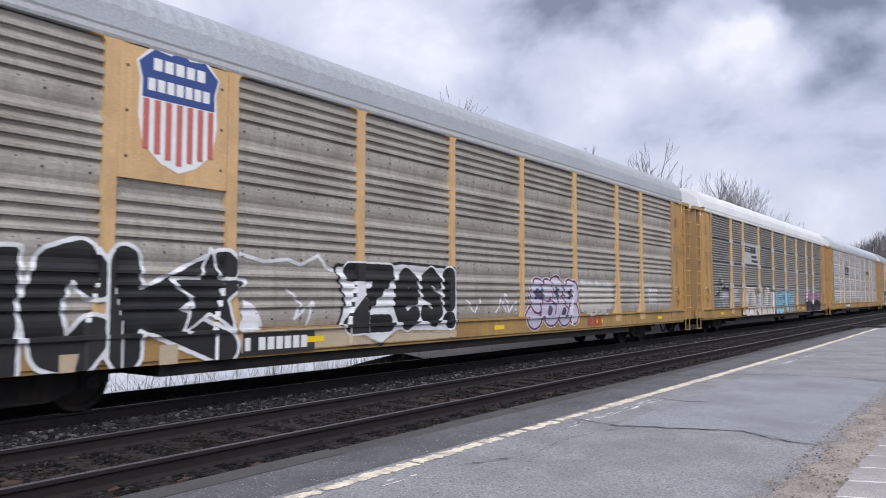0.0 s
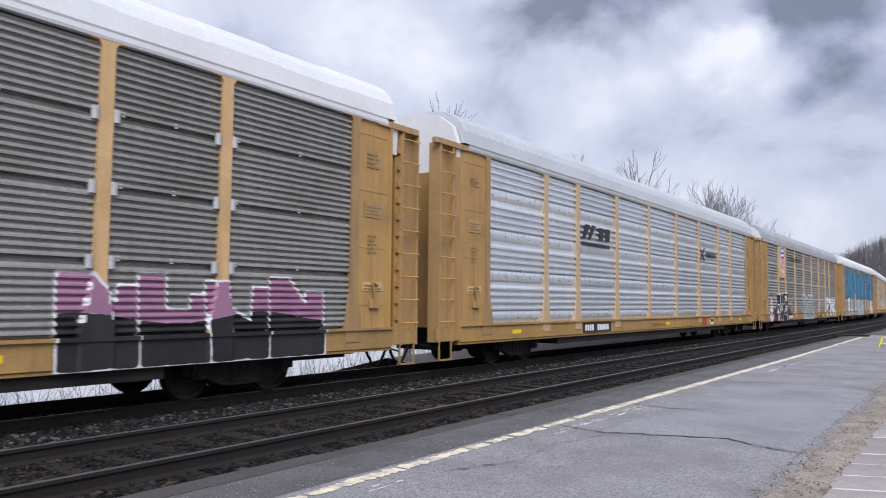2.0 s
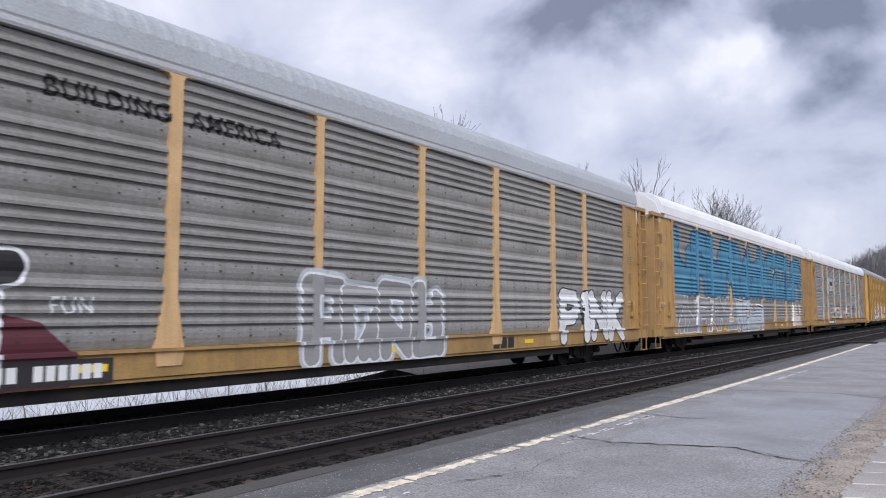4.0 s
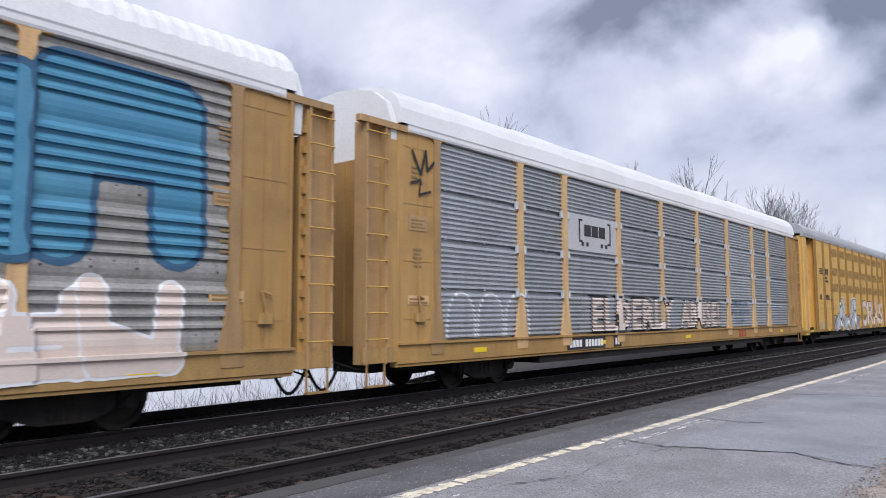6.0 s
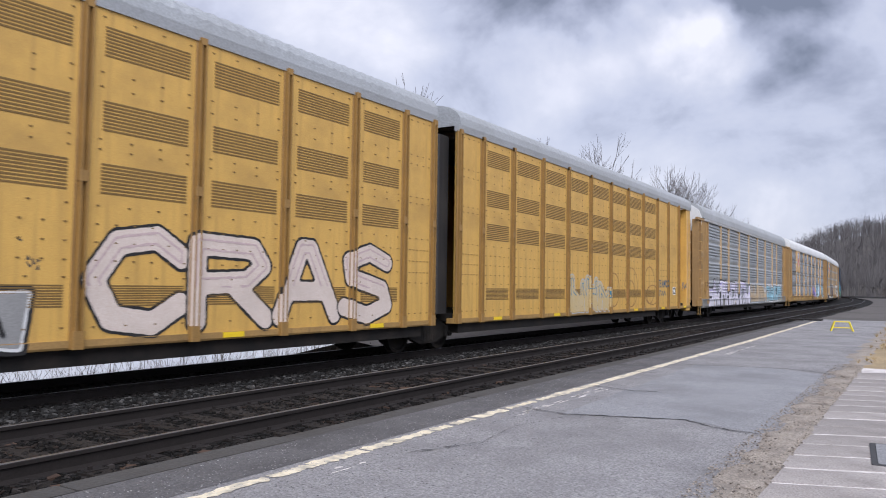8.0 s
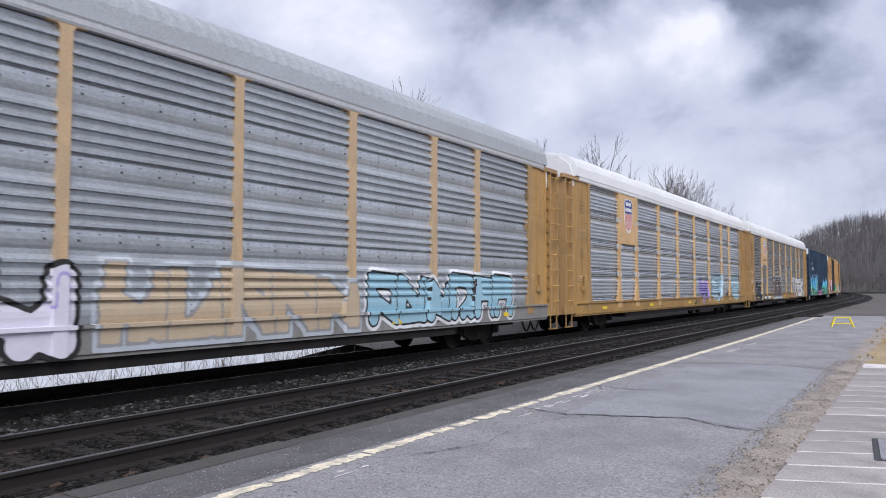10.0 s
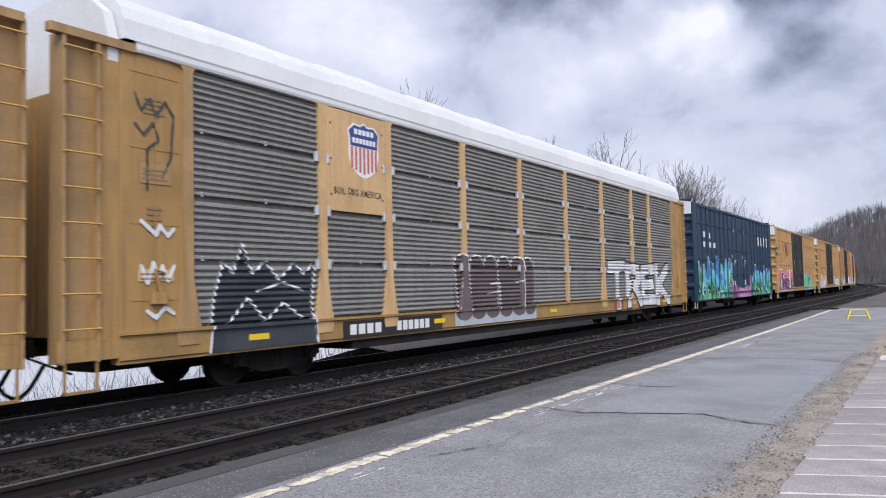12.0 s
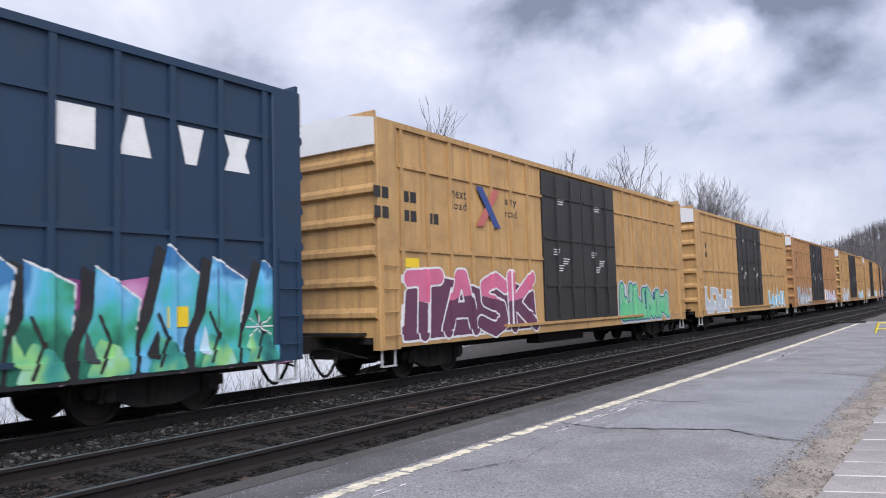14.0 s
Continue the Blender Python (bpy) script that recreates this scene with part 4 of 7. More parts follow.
def coupler_form(y, s):
    f = Form()
    f.box(-.11, .11, min(y, y + s * .62), max(y, y + s * .62), .72, .95, .02)
    f.box(-.2, .16, min(y + s * .5, y + s * .82), max(y + s * .5, y + s * .82), .66, 1.0, .05)
    # air hose and cut lever
    for k in range(7):
        a, b = k / 7, (k + 1) / 7
        p = lambda u: (.42, y + s * (.05 + .75 * u), .62 - .42 * math.sin(math.pi * u))
        f.tube(p(a), p(b), .03, .03, 6)
    f.tube((.16, y + s * .2, .75), (1.3, y + s * .15, .55), .018, .018, 5)
    return f


def both_sides(name, mesh, car, at=(0, 0, 0), label=""):
    """The same piece on the near side and, turned round, on the far side."""
    out = []
    for r in (0, math.pi):
        o = part(name, mesh, None, car, label)
        o.location = at if r == 0 else (-at[0], -at[1], at[2])
        o.rotation_euler = (0, 0, r)
        out.append(o)
    return out[0]


def autorack(look_of, label):
    """A covered car carrier: sheets between posts, sill, arched roof, end doors, ladders, trucks."""
    kind, skin, roofing, ribs, sill_mat, post_mat = (*look_of, "yellow")[:6]
    car = thing("autorack_car", label, "railcar", "autoracks of the train")
    z0, z1 = 1.08, 5.06
    edges = (-ENDS, *POSTS, ENDS)
    made = {}
    for a, b in zip(edges, edges[1:]):
        w = .10
        key = round(b - a, 2)
        if key not in made:
            made[key] = (side_panel(kind, -key / 2 + w - .02, key / 2 - w + .02, z0, z1, M[skin]), None)
            h = (z1 - z0) / 4
            if kind == "bands":
                rows = [(z0 + (b2 + .12) * h, .62, .035, .03, HALF - .036) for b2 in range(4)] + [(z0 + (b2 + .22) * h, .31, .018, .018, HALF - .038) for b2 in range(4)]
            elif kind == "holes":
                rows = [(z0 + (b2 + u) * h, .115, .055, .03, HALF - .057) for b2 in range(4) for u in (.055, .115, .86, .925)]
            else:
                rows = [(z0 + (b2 + .02) * h, key / 2 - .16, .05, .075, HALF - .035) for b2 in range(1, 4)]
            made[key] = (made[key][0], holes(-key / 2 + w, key / 2 - w, z0, z1, rows, M["black"] if kind != "fine" else M["plate"]))
        both_sides("side_panel", made[key][0], car, (0, (a + b) / 2, 0))
        both_sides("vent_holes", made[key][1], car, (0, (a + b) / 2, 0))["kind"] = "stuff"
    pm, pm2 = post_form(z0, z1 + .06, .10, True).mesh("post", M[post_mat]), post_form(z0, z1 + .06, .085, False).mesh("post", M[post_mat])
    for i, y in enumerate(POSTS):
        both_sides("post", pm if abs(y) > 3 else pm2, car, (0, y, 0))
    if kind != "bands":
        clip = Form().box(HALF - .06, HALF + .03, -.045, .045, -.09, .09, .02).mesh("clip", M["plate"])
        for y in POSTS:
            for z in (1.0, 2.0, 3.0):
                for s in (-1, 1):
                    part("clip", clip, None, car).location = (0, y + s * .155, z0 + z * (z1 - z0) / 4)
    # eave rail, sill, underframe
    both_sides("eave_rail", Form().sweep([(HALF - .1, z1 + .02), (HALF + .02, z1 + .02), (HALF + .035, z1 + .06), (HALF + .035, z1 + .13), (HALF + .05, z1 + .17), (HALF - .1, z1 + .17)], -13.3, 13.3).mesh("eave_rail", M["plate"] if roofing != "roof_white" else M["roof_white"]), car)
    both_sides("side_sill", Form().sweep([(HALF - .2, .62), (HALF - .03, .62), (HALF - .03, .66), (HALF + .0, .68), (HALF + .0, 1.02), (HALF + .05, 1.03), (HALF + .05, 1.075), (HALF - .2, 1.075)], -13.55, 13.55).mesh("side_sill", M[sill_mat]), car)
    part("centre_sill", Form().box(-.5, .5, -13.3, 13.3, .45, .95), M["underframe"], car)
    part("floor_frame", Form().box(-1.35, 1.35, -13.2, 13.2, .80, 1.06), M["underframe"], car)
    part("lower_deck", Form().sweep([(-1.42, .44), (1.42, .44), (1.42, .70), (-1.42, .70)], -8.5, 8.5), M["underframe"], car)
    part("roof", roof_form(13.5, 5.22, 6.10, ribs), M[roofing], car, "arched sheet-metal roof")
    # ends: post, set-back corner sheet, ladder bay, folding door with a pale top
    corner = Form()
    corner.box(HALF - .16, HALF - .03, -.56, .56, .95, 5.1, .01)
    corner.box(HALF - .04, HALF - .015, -.02, .0, 1.2, 5.0)
    corner.box(HALF - .05, HALF + .01, .47, .53, 1.0, 5.12)
    for z in (1.5, 2.6, 3.7, 4.8):
        corner.box(HALF - .03, HALF - .022, -.42, .40, z, z + .03)
    corner = corner.mesh("corner_sheet", M["end_yellow"])
    infill = Form().box(HALF - .14, HALF - .05, -.17, .17, .95, 5.08, .01).mesh("infill_sheet", M["end_yellow"])
    edge = Form().box(HALF - .16, HALF - .02, -.02, .02, 1.0, 5.0)
    for k in range(11):
        edge.box(HALF - .14, HALF - .03, -.07, -.018, 1.2 + k * .34, 1.32 + k * .34)
    edge = edge.mesh("hinge_edge", M["end_yellow"])
    lock = Form().box(HALF - .04, HALF + .05, -.10, .16, 1.45, 1.62, .02).tube((HALF + .02, .05, 1.62), (HALF + .03, -.05, 1.95), .03, .02, 6).tube((HALF + .03, -.05, 1.95), (HALF + .02, .12, 1.9), .02, .02, 6).mesh("door_lock", M["yellow_dirty"])
    door = Form().sweep([(-1.42, 1.0), (1.42, 1.0), (1.42, 4.55), (-1.42, 4.55)], -.09, .09)
    for x in (-.95, -.45, .05, .55, 1.0):
        door.box(x - .03, x + .03, .08, .14, 1.1, 4.5)
    door = door.mesh("end_door", M["end_yellow"])
    cap = Form().sweep([(-1.46, 4.56), (1.46, 4.56), (1.50, 5.2), (1.35, 5.62), (1.0, 5.88), (.5, 6.02), (0, 6.06), (-.5, 6.02), (-1.0, 5.88), (-1.35, 5.62), (-1.50, 5.2)], -.08, .08).mesh("end_cap", M["roof_white"])
    post = post_form(1.08, 5.12, .09, True).mesh("corner_post", M["end_post"])
    bay = Form().box(HALF - .32, HALF - .15, -.24, .24, .70, 5.08, .015).box(HALF - .32, HALF + .0, -.27, -.22, .7, 5.1).box(HALF - .32, HALF + .0, .22, .27, .7, 5.1).mesh("ladder_bay", M["end_post"])
    rung = Form().tube((HALF + .04, -.25, 0), (HALF + .04, .25, 0), .014, .014, 5).box(HALF - .03, HALF + .05, -.26, -.24, -.012, .012).box(HALF - .03, HALF + .05, .24, .26, -.012, .012).mesh("rung", M["yellow_clean"])
    step = Form().box(HALF - .1, HALF, -.24, .24, .30, .33).box(HALF - .06, HALF - .03, -.24, -.21, .3, .75).box(HALF - .06, HALF - .03, .21, .24, .3, .75).mesh("step", M["yellow_dirty"])
    for s in (-1, 1):
        both_sides("corner_sheet", corner, car, (0, s * 12.95, 0))
        both_sides("door_lock", lock, car, (0, s * 12.95, 0))
        if s < 0:
            both_sides("infill_sheet", infill, car, (0, s * 13.67, 0))
        else:
            both_sides("hinge_edge", edge, car, (0, s * 13.81, 0))
        both_sides("corner_post", post, car, (0, s * 12.40, 0))
        both_sides("step", step, car, (0, s * 14.08, 0))
        d = part("end_door", door, None, car, "yellow folding end door")
        d.location, d.rotation_euler = (0, s * 13.80, 0), (0, 0, 0 if s > 0 else math.pi)
        part("end_cap", cap, None, car, "pale rounded cap above the end door").location = (0, s * 13.62, 0)
        both_sides("end_rail", Form().box(HALF - .12, HALF + .02, -.75, .55, 5.06, 5.18, .015).mesh("end_rail", M["end_post"]), car, (0, s * 13.80, 0))
        both_sides("end_sill", Form().box(HALF - .12, HALF - .02, -.6, .52, .72, 1.0, .015).mesh("end_sill", M["yellow_dirty"]), car, (0, s * 13.80, 0))
        for q in (1, -1):
            lad = part("ladder", bay, None, car, "yellow end ladder with thin rungs")
            lad.location, lad.rotation_euler = (0, s * 14.10, 0), (0, 0, 0 if q > 0 else math.pi)
            for k in range(9 if q > 0 else 0):
                part("rung", rung, None, lad).location = (0, 0, 1.15 + k * .47)
        add_truck(car, s * 10.2)
        part("coupler", coupler_form(s * 13.95, s), M["underframe"], car)
    # yellow reflectors along the sill
    refl = Form().box(HALF + .001, HALF + .008, -.22, .22, .80, .90).mesh("reflector", M["reflector"])
    for y in (-11, -5.6, 0.4, 6, 11):
        both_sides("reflector", refl, car, (0, y, 0))
    return car


# Flat dark strips on the sheet, painted in for the shade inside louvre slots.
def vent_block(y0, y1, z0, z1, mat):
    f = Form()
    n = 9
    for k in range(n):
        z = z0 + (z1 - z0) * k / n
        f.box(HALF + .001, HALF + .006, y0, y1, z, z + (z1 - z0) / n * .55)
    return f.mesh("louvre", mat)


LOUVRE_ROWS = (4.68, 3.64, 2.77)
UNIT_POSTS = (2.5, 4.15, 5.75, 7.65, 9.5, 11.35, 13.3, 15.2, 17.1, 19.0, 20.7)


def yellow_unit(label, flip):
    """One half of a two-unit all-yellow carrier; local y runs from its outer end (0) to the joint (22.4)."""
    car = thing("articulated_autorack_unit", label, "railcar", "autoracks of the train")
    g = -1 if flip else 1
    c = 11.2
    Y = lambda v: g * (v - c)
    z0, z1 = .78, 5.33
    edges = (*UNIT_POSTS, 21.85)
    sheets, louvres, rivets = {}, {}, {}
    for i, (a, b) in enumerate(zip(edges, edges[1:])):
        w = round(b - a, 2)
        if w not in sheets:
            sheets[w] = Form().box(HALF - .1, HALF, -w / 2, w / 2, z0, z1).mesh("side_panel", M["yellow_clean"])
            f = Form()
            for z in (.95, 1.62, 1.85, 2.1, 2.35, 2.6, 3.38, 3.52, 4.25, 4.45, 5.22):
                n = 6 if z in (1.85, 2.1, 2.35) else 4
                for k in range(n):
                    y = -w / 2 + .25 + k * (w - .45) / (n - 1)
                    f.box(HALF, HALF + .010, y - .022, y + .022, z - .010, z + .010)
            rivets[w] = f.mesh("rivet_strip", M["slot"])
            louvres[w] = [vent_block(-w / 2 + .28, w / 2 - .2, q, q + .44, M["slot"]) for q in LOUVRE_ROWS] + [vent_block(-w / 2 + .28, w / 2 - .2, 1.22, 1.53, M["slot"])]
        both_sides("side_panel", sheets[w], car, (0, Y((a + b) / 2), 0))
        both_sides("rivet_strip", rivets[w], car, (0, Y((a + b) / 2), 0))["kind"] = "stuff"
        if 2 <= i < 10:
            for m in louvres[w]:
                both_sides("louvre", m, car, (0, Y((a + b) / 2), 0))
    pm = Form().box(HALF - .02, HALF + .02, -.10, .10, .70, z1 + .02, .01).box(HALF, HALF + .085, .035, .06, .70, z1 + .04).box(HALF, HALF + .085, -.06, -.035, .70, z1 + .04).box(HALF, HALF + .09, -.085, .085, .66, .90, .012).box(HALF, HALF + .085, -.07, .07, 2.9, 3.05, .01).box(HALF, HALF + .085, -.06, .06, z1 - .06, z1 + .05).mesh("post", M["unit_post"])
    for y in (*UNIT_POSTS, 21.82):
        both_sides("post", pm, car, (0, Y(y), 0))
    lo, hi = sorted((Y(0.35), Y(21.9)))
    both_sides("side_sill", Form().sweep([(HALF - .25, .66), (HALF + .005, .66), (HALF + .02, .69), (HALF + .02, .78), (HALF - .25, .78)], lo, hi).mesh("side_sill", M["yellow_dirty"]), car)
    both_sides("eave_rail", Form().sweep([(HALF - .1, z1), (HALF + .03, z1), (HALF + .05, z1 + .17), (HALF - .1, z1 + .17)], lo, hi).mesh("eave_rail", M["roof"]), car)
    part("centre_sill", Form().box(-.45, .45, lo, hi, .45, .9), M["underframe"], car)
    part("floor_frame", Form().box(-1.35, 1.35, lo + .2, hi - .2, .7, .9), M["underframe"], car)
    lower = (lo + 5.2, hi - .3) if not flip else (lo + .3, hi - 5.2)
    part("lower_deck", Form().box(-1.42, 1.42, *lower, .42, .68), M["underframe"], car)
    r = part("roof", roof_form((hi - lo) / 2 - .05, 5.48, 6.08, True), M["roof"], car, "arched sheet-metal roof")
    r.location = (0, (lo + hi) / 2, 0)
    # set-back end with ladder
    corner = Form().box(HALF - .42, HALF - .34, -.85, .85, .8, 5.33, .01).box(HALF - .42, HALF, .78, .86, .75, 5.36).mesh("corner_sheet", M["yellow_clean"])
    o = both_sides("corner_sheet", corner, car, (0, Y(1.75), 0))
    both_sides("corner_post", Form().box(HALF - .3, HALF + .0, -.32, .32, .55, 5.36, .02).mesh("corner_post", M["yellow_clean"]), car, (0, Y(.72), 0))
    both_sides("ladder", ladder_form(HALF + .0, -.26, .26, .9, 4.9, .07, 9).mesh("ladder", M["yellow"]), car, (0, Y(.72), 0))
    part("end_door", Form().box(-1.4, 1.4, min(Y(.3), Y(.45)), max(Y(.3), Y(.45)), .9, 4.9, .02), M["yellow_clean"], car, "yellow folding end door")
    part("joint_bellows", Form().box(-1.3, 1.3, min(Y(21.92), Y(22.39)), max(Y(21.92), Y(22.39)), .9, 5.2, .03), M["black"], car, "black bellows at the joint of the two units")
    add_truck(car, Y(3.6))
    if not flip:
        add_truck(car, Y(22.4))
    part("coupler", coupler_form(Y(.3), -g), M["underframe"], car)
    refl = Form().box(HALF + .021, HALF + .03, -.22, .22, .69, .775).mesh("reflector", M["reflector"])
    for y in (1.4, 4.9, 8.5, 16, 19.8):
        both_sides("reflector", refl, car, (0, Y(y), 0))
    return car


BOX_RIBS = (-8.75, -7.85, -6.98, -6.1, -5.2, -4.25, -3.35)


def boxcar(paint, door_mat, label):
    """A tall ribbed boxcar with two plug doors, stepped ends, trucks."""
    car = thing("boxcar", label, "railcar", "boxcars of the train")
    z0, z1, hl = .95, 5.28, 9.55
    w = 1.5
    dl = 2.55
    both_sides("side_wall", Form().box(w - .08, w, -hl, -dl, z0, z1).mesh("side_wall", paint), car)
    both_sides("side_wall", Form().box(w - .08, w, dl, hl, z0, z1).mesh("side_wall", paint), car)
    both_sides("door_recess", Form().box(w - .08, w - .05, -dl, dl, z0, z1).mesh("door_recess", paint), car)
    rib = Form().sweep([(w - .01, z0), (w + .05, z0 + .04), (w + .05, z1 - .04), (w - .01, z1)], -.05, .05).mesh("rib", paint)
    for y in BOX_RIBS:
        for s in (-1, 1):
            both_sides("rib", rib, car, (0, s * y, 0))
    for z in (4.45, 2.72):
        b = Form().box(w, w + .042, -hl + .7, -dl, z - .035, z + .035).box(w, w + .042, dl, hl - .7, z - .035, z + .035)
        both_sides("belt_rail", b.mesh("belt_rail", paint), car)
    both_sides("top_chord", Form().box(w - .1, w + .06, -hl, hl, z1 - .06, z1 + .06, .015).mesh("top_chord", paint), car)
    both_sides("side_sill", Form().box(w - .1, w + .05, -hl, hl, z0 - .22, z0 + .03, .015).mesh("side_sill", paint), car)
    for s in (-1, 1):
        d = Form().box(w - .02, w + .05, .03 if s > 0 else -dl + .03, dl - .03 if s > 0 else -.03, z0 + .08, z1 - .12, .01)
        ya, yb = (.1, dl - .1) if s > 0 else (-dl + .1, -.1)
        door = both_sides("plug_door", d.mesh("plug_door", door_mat), car)
        for z in (4.5, 3.3, 2.0):
            part("door_rail", Form().box(w + .048, w + .085, ya, yb, z - .03, z + .03), door_mat, door)
        for u in (.3, .7):
            y = ya + (yb - ya) * u
            part("lock_rod", Form().tube((w + .085, y, z0 + .15), (w + .085, y, z1 - .2), .02, .02, 6).box(w + .05, w + .11, y - .07, y + .07, 1.75, 2.0, .01), door_mat, door)
        for u, q in ((.45, 4.45), (.3, 3.0), (.55, 2.75), (.4, 2.55)):
            y = ya + (yb - ya) * u
            t = Form()
            for k in range(3):
                t.box(w + .051, w + .055, y - .2, y + .2 - .05 * k, q - .07 * k, q - .07 * k + .025)
            part("placard", t, M["white"], door)
    both_sides("door_track", Form().box(w, w + .11, -dl - 2.2, dl + 2.2, z0 + .0, z0 + .07).mesh("door_track", paint), car)
    # ends with horizontal corrugations
    for s in (-1, 1):
        e = Form().box(-w, w, min(s * hl, s * (hl - .06)), max(s * hl, s * (hl - .06)), z0, z1 + .2)
        wall = part("end_wall", e, paint, car)
        for k in range(6):
            z = z0 + .35 + k * .62
            rib_form = Form().add([(x, s * (hl + g), z + q) for x in (-w, w) for g, q in ((0, 0), (.09, .05), (.09, .14), (0, .24))], [(0, 1, 5, 4), (1, 2, 6, 5), (2, 3, 7, 6), (0, 3, 2, 1), (4, 5, 6, 7)])
            part("end_rib", rib_form, paint, wall)
        part("end_cap", Form().sweep([(-w, z1 - .5), (w, z1 - .5), (w, z1 + .05), (.9, z1 + .16), (0, z1 + .22), (-.9, z1 + .16), (-w, z1 + .05)], min(s * (hl + .002), s * (hl + .08)), max(s * (hl + .002), s * (hl + .08))), M["roof_white"], car, "pale top of the car end")
        both_sides("corner_post", Form().box(w - .15, w + .06, -.32, .32, z0 - .25, z1 + .02, .015).mesh("corner_post", paint), car, (0, s * (hl - .32), 0))
        both_sides("ladder", ladder_form(w + .05, -.2, .2, .75, 2.6, .06, 4).mesh("ladder", paint), car, (0, s * (hl - .32), 0))
        both_sides("step", Form().box(w - .06, w + .02, -.22, .22, .36, .39).box(w - .04, w, -.22, -.19, .36, .75).box(w - .04, w, .19, .22, .36, .75).mesh("step", M["plate"]), car, (0, s * (hl - .32), 0))
        part("crossover_platform", Form().box(-1.2, 1.2, min(s * hl, s * (hl + .35)), max(s * hl, s * (hl + .35)), 1.0, 1.05), M["underframe"], car)
        add_truck(car, s * 7.1)
        part("coupler", coupler_form(s * 9.5, s), M["underframe"], car)
    part("roof", Form().sweep([(-w - .04, z1), (-w - .04, z1 + .05), (-.8, z1 + .17), (0, z1 + .22), (.8, z1 + .17), (w + .04, z1 + .05), (w + .04, z1)], -hl, hl), M["roof"], car)
    part("centre_sill", Form().box(-.4, .4, -hl, hl, .5, .95), M["underframe"], car)
    part("floor_frame", Form().box(-1.3, 1.3, -hl, hl, .82, .95), M["underframe"], car)
    part("brake_tank", Form().box(.6, 1.0, -2, 1, .4, .8, .03), M["underframe"], car)
    return car


# ---- the cars in their order: thing, where its middle is at 3 s ----
BOX = 21.25
rack_a = autorack(("bands", "zinc_brown", "roof", True, "yellow_dirty"), "dirty grey and yellow car carrier with a shield and graffiti")
rack_b = autorack(("fine", "zinc_dark", "roof_white", False, "yellow_dirty"), "dark ridged car carrier with yellow posts and graffiti")
rack_c = autorack(("bands", "zinc_bright", "roof_bright", True, "yellow_sill", "post_tan"), "bright silver car carrier with tan posts and yellow sill")
rack_d = autorack(("bands", "zinc_dark", "roof", True, "yellow_dirty"), "grey car carrier with a shield panel and graffiti")
rack_e = autorack(("bands", "zinc_dark", "roof_white", True, "yellow_dirty"), "grey car carrier with large blue graffiti")
rack_f = autorack(("fine", "zinc_blue", "roof_white", False, "yellow_sill"), "blue-grey ridged car carrier with pink outlined graffiti")
unit_1 = yellow_unit("yellow front half of a two-unit car carrier with louvres", False)
unit_2 = yellow_unit("yellow rear half of a two-unit car carrier with louvres", True)
rack_y = autorack(("bands", "zinc_blue", "roof", True, "zinc_dark", "post_tan"), "grey car carrier with white graffiti along its foot")
rack_z = autorack(("holes", "zinc_bright", "roof_white", False, "yellow_sill"), "silver car carrier with rows of vent holes and graffiti")
rack_k = autorack(("fine", "zinc_dark", "roof_white", False, "yellow_dirty"), "dark car carrier with a shield and white graffiti")
box_g = boxcar(M["navy"], M["navy"], "navy blue boxcar with turquoise graffiti along its foot")
box_t = boxcar(M["ochre"], M["black"], "ochre yellow boxcar with black doors and pink graffiti")
TRAIN = [(rack_a, -54.54), (rack_b, -25.01), (rack_c, 4.52), (rack_d, 34.05), (rack_e, 63.58), (rack_f, 93.11), (unit_1, 119.07), (unit_2, 141.47),
         (rack_y, 168.3), (rack_z, 197.64), (rack_k, 226.85), (box_g, 252.07), (box_t, 273.25)]


# ---- lettering, emblems and graffiti ----
def tone(name, color, second=None, rough=0.6):
    return surface(name, color, rough, 0, second or tuple(c * .6 for c in color), .55, 1.6, 60, 0.02)


INK = {
    "black": tone("graffiti_black", (.014, .014, .016), (.05, .045, .04)), "white": tone("graffiti_white", (.74, .75, .76), (.45, .45, .45)),
    "peach": tone("graffiti_peach", (.68, .58, .52), (.50, .42, .37)), "sky": tone("graffiti_light_blue", (.32, .52, .61), (.24, .40, .49)),
    "blue": tone("graffiti_blue", (.06, .22, .35), (.12, .33, .44)), "deep": tone("graffiti_dark_blue", (.03, .09, .17), (.05, .15, .25)),
    "rose": tone("graffiti_rose", (.62, .16, .28), (.45, .08, .16)), "plum": tone("graffiti_plum", (.13, .045, .09), (.08, .03, .06)),
    "lilac": tone("graffiti_lilac", (.42, .36, .66), (.30, .25, .55)), "pale": tone("graffiti_pale_grey", (.46, .50, .54), (.34, .36, .38)),
    "green": tone("graffiti_green", (.12, .48, .24), (.30, .60, .35)), "lime": tone("graffiti_lime", (.62, .72, .06), (.4, .55, .05)),
    "faint": tone("graffiti_faint_yellow", (.56, .42, .20), (.52, .50, .42)), "umber": tone("graffiti_umber", (.125, .10, .098), (.20, .165, .155)), "grey": tone("graffiti_grey", (.30, .30, .30), (.2, .2, .2)), "tan": tone("graffiti_tan", (.50, .40, .28), (.35, .27, .18)),
    "rust": tone("graffiti_rust", (.36, .19, .07), (.28, .15, .06)), "mauve": tone("graffiti_mauve", (.52, .48, .56), (.38, .42, .52)), "maroon": tone("graffiti_maroon", (.09, .02, .03), (.14, .04, .05)), "red": tone("red_stencil", (.36, .07, .04), (.25, .1, .05)),
}


